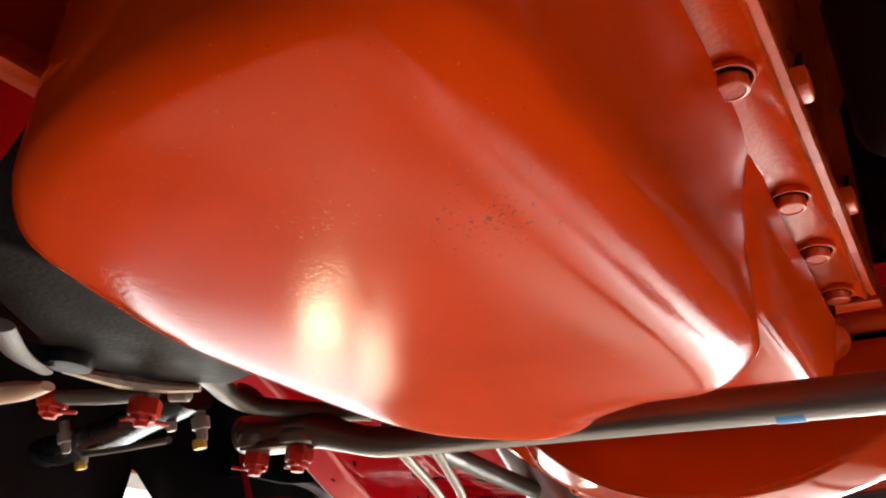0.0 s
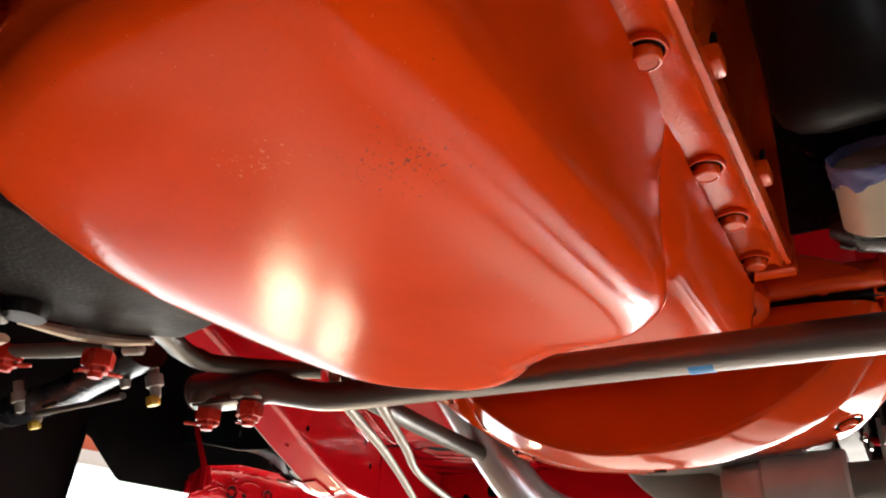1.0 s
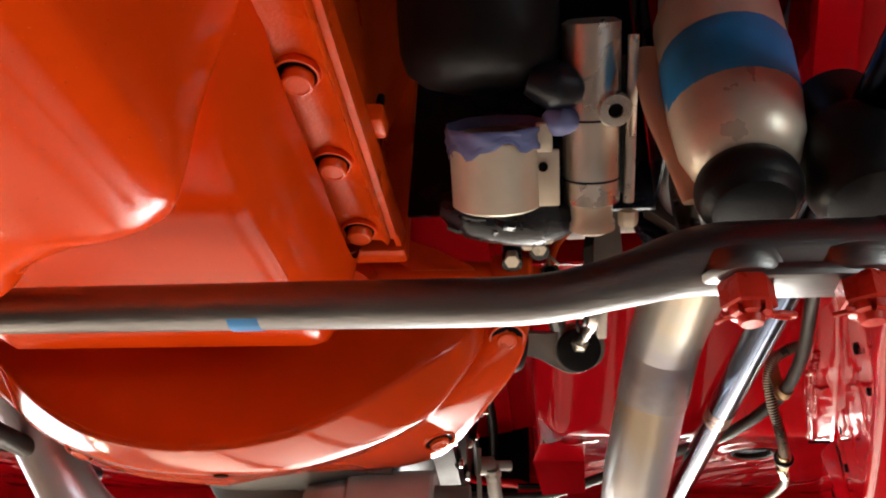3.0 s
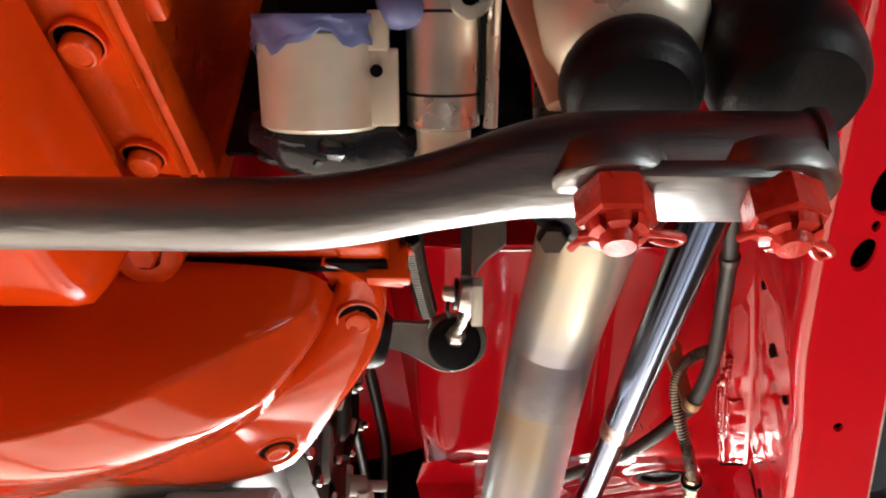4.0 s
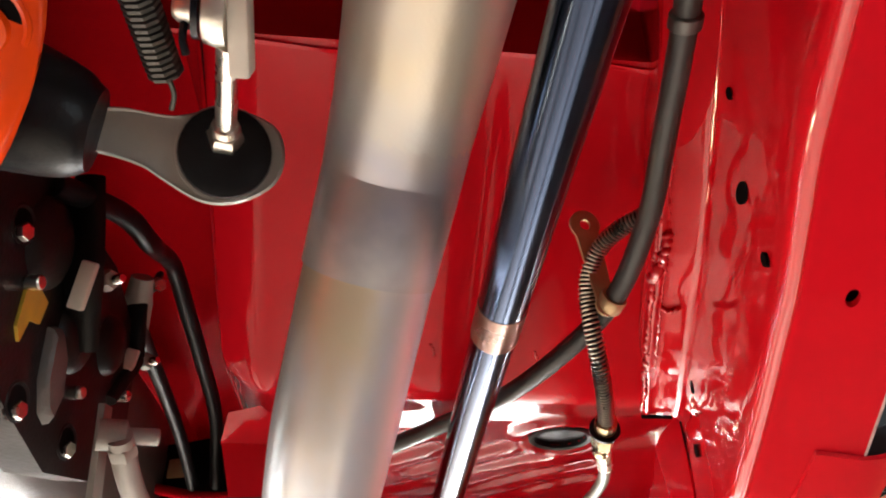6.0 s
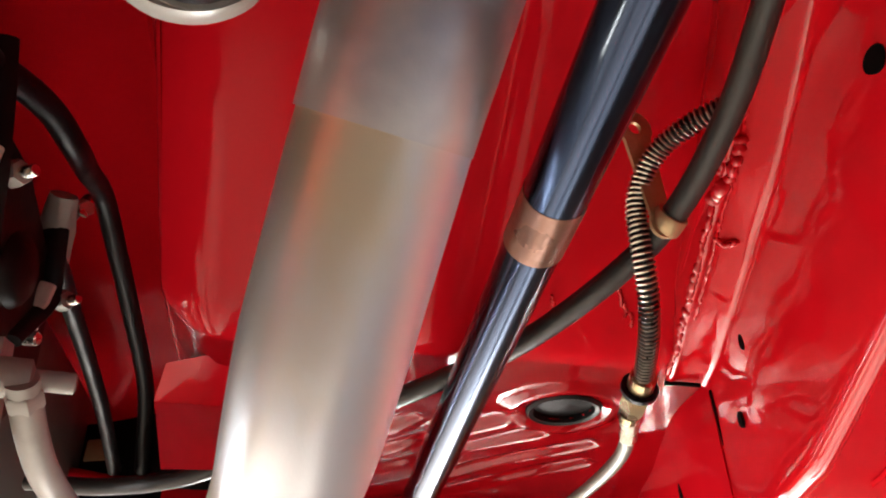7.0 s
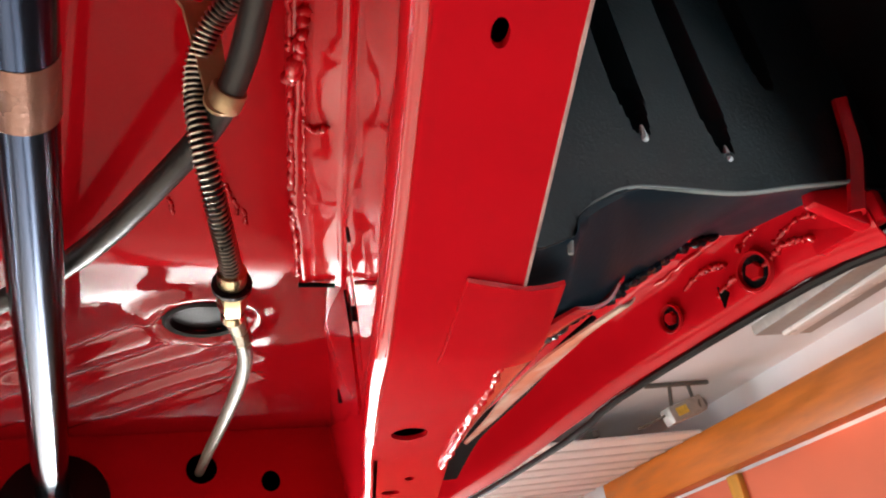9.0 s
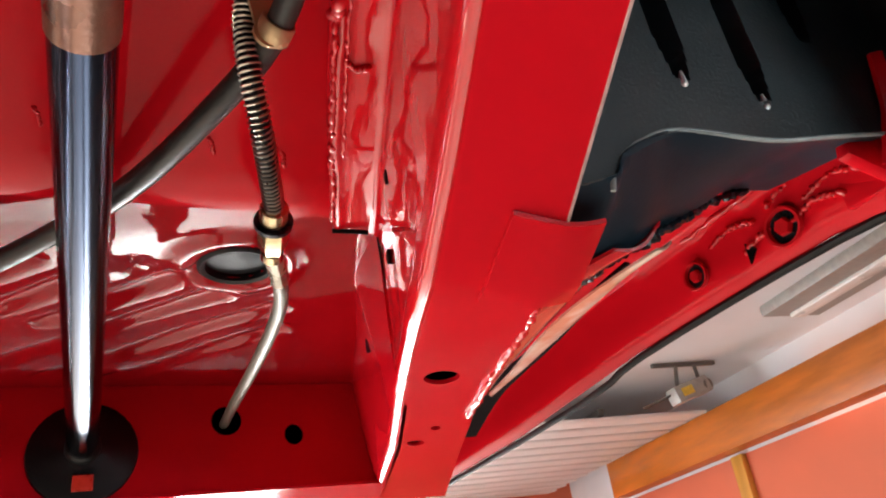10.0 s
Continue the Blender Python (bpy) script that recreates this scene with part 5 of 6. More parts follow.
def castle_nut():
    t = thing("castle_nut", "red painted castle nut with a bent cotter pin", "nut", group="red castle nuts")
    # hexagon, then a slotted crown, all one piece
    bm = turned([(0.0110, 0.0125), (0.0125, 0.0105), (0.0125, -0.0002), (0.0114, -0.0012), (0.0060, -0.0012)], None, 6)
    n = 48
    low = [-0.0012 if (k % 8) in (6, 7) else -0.0056 for k in range(n)]

    def at(k, r, z):
        a = 2 * math.pi * k / n
        return bm.verts.new((r * math.cos(a), r * math.sin(a), z))
    for k in range(n):
        z = low[k]
        a, b, c, d = at(k, 0.0060, z), at(k + 1, 0.0060, z), at(k + 1, 0.0091, z + 0.0008), at(k, 0.0091, z + 0.0008)
        bm.faces.new((a, b, c, d))
        e, f = at(k + 1, 0.0097, -0.0008), at(k, 0.0097, -0.0008)
        bm.faces.new((d, c, e, f))
        g, h = at(k + 1, 0.0060, -0.0008), at(k, 0.0060, -0.0008)
        bm.faces.new((a, b, g, h))
        if low[(k + 1) % n] != z:
            bm.faces.new((b, c, at(k + 1, 0.0091, -0.0008), at(k + 1, 0.0060, -0.0008)))
    bmesh.ops.remove_doubles(bm, verts=bm.verts, dist=0.00005)
    part("nut", bm, RED_NUT, t)
    part("stud", turned([(0.0058, 0.012), (0.0058, -0.0075), (0.0050, -0.0090), (0, -0.0092)], None, 18), RED_NUT, t)
    pin = sweep([(-0.012, 0.001, -0.0038), (-0.006, 0, -0.0036), (0.010, 0, -0.0036), (0.0150, 0.001, -0.0032), (0.0200, 0.0032, -0.0030), (0.0185, 0.0062, -0.0030), (0.0145, 0.0050, -0.0034), (0.010, 0.002, -0.0038)], 0.0014, 8, 4)
    sweep([(-0.006, 0.001, -0.0040), (-0.0112, 0.003, -0.0046), (-0.0135, 0.0075, -0.0046)], 0.0013, 8, 4, pin)
    part("cotter_pin", pin, RED_NUT, t)
    return t


first_nut = castle_nut()
first_nut.matrix_basis = pose(0.322, -0.004, 1.7215)
for k, (x, y, z, a) in enumerate(((0.373, -0.004, 1.7215, 25), (-0.315, 0.001, 1.7215, 150), (-0.368, 0.001, 1.7215, 200), (-0.337, -0.142, 1.730, 70), (-0.445, -0.155, 1.744, 20))):
    copy_thing(first_nut, pose(x, y, z, 0, 0, a))

# ---- exhaust ----
PIPE = [(0.359, 0.205, 1.886), (0.359, 0.235, 1.878), (0.3545, 0.285, 1.868), (0.350, 0.325, 1.860), (0.345, 0.360, 1.847), (0.340, 0.380, 1.828)]
PIPE2 = [(0.3395, 0.381, 1.826), (0.332, 0.412, 1.795), (0.322, 0.452, 1.752), (0.317, 0.477, 1.726), (0.313, 0.497, 1.712), (0.306, 0.530, 1.704), (0.296, 0.575, 1.701), (0.275, 0.66, 1.699), (0.235, 0.80, 1.690), (0.19, 1.0, 1.675), (0.17, 1.55, 1.6725)]


PIPE_FAR = [(-0.352, 0.30, 1.935), (-0.345, 0.335, 1.895), (-0.328, 0.365, 1.848), (-0.294, 0.42, 1.768), (-0.252, 0.465, 1.703), (-0.20, 0.52, 1.680), (-0.12, 0.62, 1.674), (-0.05, 0.75, 1.671), (-0.05, 1.6, 1.6705)]


def exhaust(side):
    t = thing("exhaust_pipe", "bare steel exhaust pipe with heat-tinted bend and black flange", "exhaust pipe", (side * 0.34, 0.38, 1.75), "exhaust pipes")
    def h(bm):
        return bm if side > 0 else mirrored(bm)
    if side < 0:
        part("bend", sweep(PIPE_FAR, [0.031, 0.031, 0.030, 0.0295, 0.0295, 0.029, 0.029, 0.029, 0.029], 30, 6), EXHAUST, t)
        part("flange", turned([(0.036, -0.004), (0.049, -0.003), (0.050, 0.006), (0.038, 0.020)], along((-0.352, 0.30, 1.935), (0.1, 0.55, -0.8)), 30), BLACK, t, "black painted collector flange")
        part("header", sweep([(-0.352, 0.30, 1.94), (-0.352, 0.22, 1.975), (-0.33, 0.14, 2.03), (-0.28, 0.10, 2.08), (-0.2335, 0.09, 2.10)], [0.035, 0.034, 0.03, 0.03, 0.028], 24, 6), SPRING, t)
        return t
    part("collector", h(sweep(PIPE, [0.0350, 0.0350, 0.0345, 0.0340, 0.0335, 0.0330], 32, 6)), COLLECTOR, t, "dull browned steel collector")
    part("heat_band", h(sweep([(0.3490, 0.331, 1.8583), (0.3475, 0.342, 1.8545), (0.3450, 0.360, 1.8470), (0.3425, 0.371, 1.8375), (0.340, 0.380, 1.828), (0.3375, 0.389, 1.8185), (0.3350, 0.3985, 1.8085)], [0.0337, 0.0339, 0.0339, 0.0338, 0.0336, 0.0333, 0.0331], 32, 4)), HEAT, t, "blue grey heat-tinted band")
    part("bend", h(sweep(PIPE2, [0.0322, 0.0325, 0.0322, 0.0305, 0.0285, 0.027, 0.027, 0.027, 0.027, 0.027, 0.027], 32, 6)), EXHAUST, t)
    d = (Vector(PIPE[1]) - Vector(PIPE[0])).normalized()
    fl = part("flange", h(turned([(0.036, -0.022), (0.050, -0.020), (0.0515, -0.004), (0.0495, 0.006), (0.0440, 0.012), (0.0385, 0.0145), (0.0345, 0.0145)], along((0.360, 0.205, 1.887), d), 30)), BLACK, t, "black painted collector flange")
    part("flange_plate", h(turned([(0.040, 0), (0.050, 0.001), (0.050, 0.011), (0.040, 0.012)], along((0.3605, 0.185, 1.8915), d) @ Matrix.Diagonal((1.15, 1.0, 1, 1)), 26)), BLACK, fl)
    low = (Vector((0, -0.35, -1)) - d * Vector((0, -0.35, -1)).dot(d)).normalized()
    wide = d.cross(low)
    tri_pts = [(0.060, 0.0), (0.055, 0.010), (0.010, 0.050), (-0.030, 0.052), (-0.045, 0.030), (-0.045, -0.030), (-0.030, -0.052), (0.010, -0.050), (0.055, -0.010)]
    base = Vector((0.361, 0.180, 1.893))
    part("collector_plate", h(loft([[base + low * a + wide * b + d * e for a, b in tri_pts] for e in (-0.006, 0.004)])), TAN_DARK, fl, "dark brown flange plate")
    part("plate_bolt", h(hex_head(0.0105, 0.012, along(base + low * 0.047 + d * 0.004, d))), TAN_DARK, fl)
    part("flange_bolt", h(hex_head(0.0095, 0.012, along((0.328, 0.200, 1.848), (0, -0.55, -0.83)))), TAN_DARK, fl, "dull steel bolt head")
    part("header", h(sweep([(0.361, 0.190, 1.891), (0.358, 0.14, 1.915), (0.349, 0.05, 1.97), (0.335, -0.06, 2.03), (0.26, -0.14, 2.08), (0.169, -0.17, 2.10)], [0.038, 0.038, 0.035, 0.033, 0.030, 0.028], 26, 6)), EXHAUST, t)
    return t


exhaust(1)
exhaust(-1)

# ---- steering shaft ----
shaft = thing("steering_shaft", "dark polished steel shaft running to a black boot", "steering shaft", (0.406, 0.6, 1.79))


def shaft_at(y):
    return Vector((0.4055 + 0.0016 * (y - 0.4), y, 1.8115 - 0.066 * (y - 0.36)))


part("upper_tube", sweep([shaft_at(-0.25), shaft_at(0.422)], 0.0132, 26, 1, smooth=False), CHROME, shaft)
part("band", sweep([shaft_at(0.421), shaft_at(0.452)], 0.0135, 26, 1, smooth=False), COPPER, shaft, "copper brown band")
part("lower_tube", sweep([shaft_at(0.451), shaft_at(BOX_Y + 0.02)], 0.0128, 26, 1, smooth=False), CHROME, shaft)
boot = part("boot", turned([(0.0130, -0.006), (0.0145, -0.004), (0.0150, 0.004), (0.022, 0.008), (0.036, 0.0115), (0.045, 0.017), (0.046, 0.021), (0.0, 0.021)], along(shaft_at(BOX_Y - 0.020), (0, 1, -0.05)), 32), RUBBER, shaft, "round black rubber boot")
part("tag", rbox(0.017, 0.003, 0.014, 0.001, pose(0.408, BOX_Y - 0.012, 1.744, 20, 0, 0)), RED_NUT, boot, "small orange red tag")

# ---- brake hose and pipes ----
hose = thing("brake_hose", "brake hose guarded by a coiled wire spring, with a brass union", "brake hose", (0.5, 0.55, 1.8))
HOSE_PTS = [(0.4945, 0.424, 1.8735), (0.4840, 0.440, 1.8745), (0.4757, 0.4566, 1.8720), (0.4705, 0.4690, 1.8625), (0.4692, 0.4775, 1.8485), (0.4722, 0.4850, 1.8285), (0.4780, 0.4975, 1.8130), (0.4855, 0.5180, 1.8025), (0.4935, 0.5440, 1.7965), (0.4960, 0.5540, 1.7945)]
part("rubber_core", sweep(HOSE_PTS, 0.0048, 12, 6), RUBBER, hose)


def coil(pts, r, wire, turns, n=9):
    path = smooth_path(pts, 40)
    acc = [0.0]
    for a, b in zip(path, path[1:]):
        acc.append(acc[-1] + (b - a).length)
    side, out = None, []
    total = acc[-1]
    steps = int(turns * n)
    xs = np.array([[*p] for p in path])
    for i in range(steps + 1):
        s = total * i / steps
        p = Vector([float(np.interp(s, acc, xs[:, k])) for k in range(3)])
        q = Vector([float(np.interp(min(total, s + 0.001), acc, xs[:, k])) for k in range(3)])
        o = Vector([float(np.interp(max(0, s - 0.001), acc, xs[:, k])) for k in range(3)])
        t = (q - o).normalized()
        side = (side if side is not None else t.orthogonal()).copy()
        side = (side - t * side.dot(t)).normalized()
        a = 2 * math.pi * i / n
        out.append(p + (side * math.cos(a) + t.cross(side) * math.sin(a)) * r)
    return sweep(out, wire, 5, 1, smooth=False)


part("guard_spring", coil(HOSE_PTS, 0.0053, 0.00062, 64), SPRING_BRIGHT, hose, "bright coiled guard spring")
u0, u1 = Vector((0.4960, 0.554, 1.7945)), Vector((0.5010, 0.585, 1.789))
ud = (u1 - u0).normalized()
part("union", turned([(0.0055, -0.004), (0.0075, -0.003), (0.0075, 0.006), (0.006, 0.007), (0.006, 0.010)], along(u0, ud), 18), BRASS, hose)
part("union_clip", turned([(0.0060, 0.007), (0.0105, 0.0072), (0.0105, 0.0098), (0.0060, 0.010)], along(u0, ud), 18), BLACK, hose)
part("union_nut", hex_head(0.0082, 0.021, along(u0 + ud * 0.010, ud)), BRASS, hose, "brass hexagon nut")
part("pipe_collar", turned([(0.0065, 0), (0.0065, 0.006), (0.0048, 0.008)], along(u1 + ud * 0.001, ud), 16), BRASS, hose)
pipe_pts = [u1, (0.5075, 0.604, 1.787), (0.5150, 0.630, 1.7845), (0.5190, 0.655, 1.7835), (0.5215, 0.70, 1.7838), (0.5240, 0.778, 1.787), (0.5265, 0.88, 1.793), (0.529, BOX_Y + 0.01, 1.797)]
part("pipe", sweep(pipe_pts, 0.0046, 14, 6), LINE, hose, "tinned steel brake pipe")
part("pipe_spring", coil([u1, (0.5075, 0.604, 1.787), (0.5120, 0.618, 1.7855)], 0.0052, 0.0008, 18), SPRING_BRIGHT, hose)

bracket = thing("hose_bracket", "tan plated bracket with two holes holding a hose", "bracket", (0.478, 0.465, 1.87))


def bracket_plate():
    a, b = Vector((0.479, 0.471, 1.838)), Vector((0.468, 0.461, 1.890))
    ax = (b - a).normalized()
    nrm = Vector((0.15, -1, -0.25)).normalized()
    nrm = (nrm - ax * nrm.dot(ax)).normalized()
    sd = ax.cross(nrm)
    L = (b - a).length
    outer = [(0.0072 * math.cos(a), 0.0072 * math.sin(a)) for a in np.linspace(radians(50), radians(310), 12)] + [(L * 0.5, -0.0068)] + [(L + 0.0100 * math.cos(a), 0.0100 * math.sin(a)) for a in np.linspace(radians(-130), radians(130), 12)] + [(L * 0.5, 0.0068)]
    return holed(outer, [ellipse(0, 0, 0.0034, 0.0034, 14), ellipse(L, 0, 0.0036, 0.0036, 14)], lambda u, v, d: a + ax * u + sd * v - nrm * d, 0.002)


part("plate", bracket_plate(), TAN, bracket)
part("lug", turned([(0.0078, -0.005), (0.0083, -0.004), (0.0083, 0.004), (0.0078, 0.005), (0.0066, 0.005), (0.0066, -0.005)], along((0.4818, 0.4715, 1.8405), (-0.22, 0.90, -0.30)), 20), TAN, bracket)
line = thing("rubber_hose", "dark rubber hose clipped across the red floor", "hose", (0.49, 0.42, 1.86))
part("sheath", sweep([(0.447, 0.13, 1.93), (0.462, 0.24, 1.905), (0.474, 0.30, 1.892), (0.483, 0.36, 1.878), (0.4875, 0.40, 1.864), (0.4875, 0.43, 1.8535), (0.4855, 0.456, 1.8455), (0.4800, 0.479, 1.838), (0.4715, 0.4975, 1.832), (0.4585, 0.520, 1.825), (0.441, 0.553, 1.8195), (0.424, 0.583, 1.8175), (0.404, 0.615, 1.8180), (0.370, 0.655, 1.8150), (0.325, 0.695, 1.8070), (0.275, 0.730, 1.7960), (0.2400, 0.752, 1.7895), (0.2150, 0.770, 1.7890), (0.1900, 0.793, 1.7925), (0.160, 0.807, 1.7945), (0.115, 0.82, 1.80)], 0.0064, 16, 6), HOSE, line)
part("hose_clip", turned([(0.0068, -0.004), (0.0080, -0.003), (0.0080, 0.003), (0.0068, 0.004)], along((0.474, 0.30, 1.892), (0.17, 1, -0.2)), 18), SPRING, line, "dark clip")

# ---- clutch linkage ----
fork = thing("clutch_fork", "cast clutch release arm with a black rubber bushing", "clutch fork", (0.26, 0.35, 1.84))
part("boot", sweep([(0.135, 0.325, 1.854), (0.172, 0.331, 1.846), (0.203, 0.338, 1.840), (0.214, 0.341, 1.839)], [0.032, 0.031, 0.025, 0.019], 18, 5), RUBBER, fork, "black rubber dust boot")
FA = Vector((0.22, -0.80, -0.55)).normalized()
ARM = smooth_path([(0.2030, 0.3430, 1.8540), (0.2200, 0.3450, 1.8575), (0.2420, 0.3500, 1.8590), (0.2640, 0.3520, 1.8680), (0.2860, 0.3580, 1.8640), (0.2920, 0.3660, 1.8520), (0.2880, 0.3725, 1.8390), (0.2730, 0.3760, 1.8300), (0.2560, 0.3740, 1.8275), (0.2400, 0.3670, 1.8325), (0.2280, 0.3605, 1.8370), (0.2130, 0.3550, 1.8385), (0.2000, 0.3540, 1.8390)], 4)
hub = sum(ARM, Vector()) / len(ARM)
part("arm", loft([[hub.lerp(p, f) + FA * e for p in ARM] for e, f in ((-0.014, 0.96), (-0.012, 1.0), (0.000, 1.0), (0.0025, 0.96), (0.0015, 0.90))]), LEVER_GREY, fork, "bare cast arm with a pale lower edge", angle=30)
part("eye", turned([(0.0200, -0.008), (0.0225, -0.006), (0.0228, 0.002), (0.0225, 0.004), (0.012, 0.004)], along((0.2645, 0.363, 1.8485), FA), 28), LEVER_GREY, fork)
part("bushing", turned([(0.006, 0.002), (0.0205, 0.003), (0.0215, 0.007), (0.0208, 0.011), (0.0170, 0.0125), (0.006, 0.0120)], along((0.2645, 0.363, 1.8485), FA), 30), RUBBER, fork, "black rubber bushing")
rod = thing("clutch_pushrod", "zinc plated threaded clutch rod with a yoke", "clutch rod", (0.272, 0.31, 1.84))
R0, R1 = Vector((0.2645, 0.363, 1.8485)), Vector((0.2775, 0.288, 1.842))
RA = (R1 - R0).normalized()
part("rod", sweep([R0, R0.lerp(R1, 0.5), R1], 0.0048, 16, 3), ZINC, rod)
part("rod_nut", hex_head(0.0085, 0.008, along(R0 + RA * 0.010, RA)), ZINC, rod)
part("jam_washer", turned([(0.0060, 0.0), (0.0070, 0.001), (0.0060, 0.004)], along(R0 + RA * 0.019, RA), 18), ZINC, rod)
part("yoke", turned([(0.006, -0.004), (0.0125, -0.004), (0.0135, 0.0), (0.0125, 0.004), (0.006, 0.004)], along((0.2745, 0.276, 1.846), (-1, -0.1, 0)), 24), ZINC, rod)
part("yoke_washer", turned([(0.004, 0), (0.0115, 0.0), (0.0115, 0.0025), (0.0, 0.0025)], along((0.2690, 0.276, 1.846), (-1, -0.1, 0)), 20), BLACK, rod)
part("pin_head", turned([(0.0055, 0), (0.0055, 0.006), (0.004, 0.008), (0, 0.008)], along((0.2665, 0.276, 1.846), (-1, -0.1, 0)), 16), ZINC, rod)
part("cotter", sweep([(0.264, 0.274, 1.847), (0.262, 0.282, 1.838), (0.263, 0.288, 1.834)], 0.0016, 8, 4), BLACK, rod)
part("clevis", rbox(0.008, 0.034, 0.014, 0.0012, pose(0.2830, 0.282, 1.843, -30, 0, 0)), WHITE_PAINT, rod, "bright plated clevis")
zbar = thing("clutch_cross_shaft", "off-white clutch cross shaft with a grey lever", "clutch shaft", (0.3, 0.26, 1.93))
part("shaft", sweep([(0.19, 0.275, 1.938), (0.30, 0.275, 1.938), (0.50, 0.275, 1.938)], 0.0125, 20, 2), WHITE_PAINT, zbar)
part("collar", turned([(0.016, 0), (0.017, 0.003), (0.017, 0.022), (0.016, 0.025)], along((0.255, 0.275, 1.938), (1, 0, 0)), 22), WHITE_PAINT, zbar)
def slanted(points, thick):
    """A plate cut to an outline (x, z) that leans back towards its foot."""
    return loft([[Vector((x, 0.255 + (1.941 - z) * 0.45 + e, z)) for x, z in points] for e in (0.0, thick)])


part("lever_web", slanted([(0.2800, 1.914), (0.2855, 1.9225), (0.3000, 1.937), (0.3025, 1.930), (0.3037, 1.914), (0.3046, 1.898), (0.3044, 1.891), (0.3015, 1.888), (0.2963, 1.8842), (0.2905, 1.8800), (0.2852, 1.8746), (0.2800, 1.8665), (0.2793, 1.8775), (0.2793, 1.903)], 0.004), LEVER_GREY, zbar, "light grey lever plate", angle=20)
part("lever", slanted([(0.2705, 1.907), (0.2790, 1.909), (0.2788, 1.8665), (0.2712, 1.874)], 0.012), SPRING, zbar, "dull grey lever shank", angle=20)
part("lever_edge", slanted([(0.2705, 1.9075), (0.2723, 1.918), (0.2769, 1.925), (0.2981, 1.939), (0.3004, 1.9375), (0.2855, 1.9232), (0.2798, 1.914), (0.2790, 1.9095)], 0.010), RUBBER, zbar, "black painted lever edge", angle=20)
spring = thing("return_spring", "dark coiled clutch return spring", "spring", (0.245, 0.27, 1.86))
SP = [(0.239, 0.222, 1.859), (0.240, 0.255, 1.858), (0.243, 0.29, 1.856), (0.246, 0.318, 1.853)]
part("coil", coil(SP, 0.0068, 0.0013, 32), SPRING, spring)
part("core", sweep(SP, 0.0050, 10, 3), CAVITY_SHADE, spring)
part("hook", sweep([(0.239, 0.224, 1.866), (0.2375, 0.214, 1.869), (0.240, 0.208, 1.864), (0.246, 0.21, 1.858)], 0.0012, 7, 4), ZINC, spring)
part("hook", sweep([(0.246, 0.318, 1.853), (0.248, 0.326, 1.850), (0.246, 0.333, 1.847)], 0.0012, 7, 4), SPRING, spring)

# ---- gearbox ----
gear = thing("gearbox", "silver cast gearbox case behind the clutch housing", "gearbox", (EX0, 0.6, 1.75))


def gear_case():
    loops = []
    for y, w, zb in ((0.38, 0.162, 1.735), (0.42, 0.160, 1.728), (0.50, 0.156, 1.730), (0.58, 0.145, 1.738), (0.66, 0.118, 1.750), (0.85, 0.095, 1.765), (1.3, 0.08, 1.79)):
        lp = []
        for k in range(64):
            a = 2 * math.pi * k / 64
            c, s = math.cos(a), math.sin(a)
            e = 0.62
            lp.append(Vector((EX0 + w * abs(c) ** e * (1 if c > 0 else -1), y, (zb + 0.13) + 0.13 * abs(s) ** e * (1 if s > 0 else -1))))
        loops.append(lp)
    return loft(loops)


part("case", gear_case(), CAST_ALU, gear, angle=60)
RIM = smooth_path([(-0.150, 0, 1.790), (-0.136, 0, 1.745), (-0.095, 0, 1.705), (-0.027, 0, 1.674), (0.064, 0, 1.656), (0.112, 0, 1.659)], 6)
# Added plate blocks daylight and keeps the gap behind the housing dark.
part("gap_plate", rbox(0.28, 0.004, 0.090, 0.0015, pose(-0.055, 0.405, 1.782)), SPRING, gear, "dark plate added to close the gap behind the housing")
part("lower_rim", sheet([[Vector((p.x * f + 0.012 * (1 - f), y, p.z + (1 - f) * 0.25)) for p in RIM] for y, f in ((0.44, 0.80), (0.455, 0.92), (0.47, 0.985), (0.485, 1.0), (0.492, 0.985), (0.50, 0.95), (0.60, 0.90))], 0.004), CAST_ALU, gear, angle=50)
starter = thing("shift_rod_housing", "silver turned cylinder with an open cup end under the gearbox", "housing", (0.06, 0.46, 1.735))
part("barrel", turned([(0.033, 0), (0.0355, 0.003), (0.0355, 0.082), (0.033, 0.085)], along((0.040, 0.428, 1.708), (1, 0.02, 0.03)), 34), CAST_BRIGHT, starter)
part("cup", turned([(0.010, 0.006), (0.020, -0.002), (0.024, -0.006), (0.0265, -0.004), (0.0345, 0.034), (0.033, 0.038)], along((0.004, 0.427, 1.707), (1, 0.02, 0.03)), 7), CAST_BRIGHT, starter, "faceted cast end")
part("sleeve", turned([(0.021, 0), (0.021, 0.035)], along((0.124, 0.430, 1.711), (1, 0.02, 0.03)), 24), CAST_ALU, starter)
part("lower_lip", rbox(0.10, 0.012, 0.010, 0.003, pose(0.078, 0.418, 1.672, 0, -2, 0)), CAST_BRIGHT, starter)
levers = thing("shift_levers", "cluster of bare steel shift levers, bolts and rods", "shift linkage", (0.14, 0.5, 1.8))
COVER_X = 0.136
part("side_cover", loft([[Vector((x, y, z)) for y, z in ((0.40, 1.806), (0.44, 1.783), (0.575, 1.757), (0.66, 1.776), (0.71, 1.83), (0.69, 1.90), (0.60, 1.925), (0.46, 1.91), (0.40, 1.87))] for x in (0.112, COVER_X - 0.003, COVER_X)]), SATIN_DARK, levers, "dark satin side cover")
for y, z, r in ((0.487, 1.872, 0.030), (0.560, 1.845, 0.026), (0.625, 1.870, 0.024)):
    part("cover_swell", turned([(r, -0.001), (r * 0.92, 0.004), (r * 0.7, 0.008), (0.0, 0.010)], along((COVER_X, y, z), (1, 0, 0)), 24), SATIN_DARK, levers)
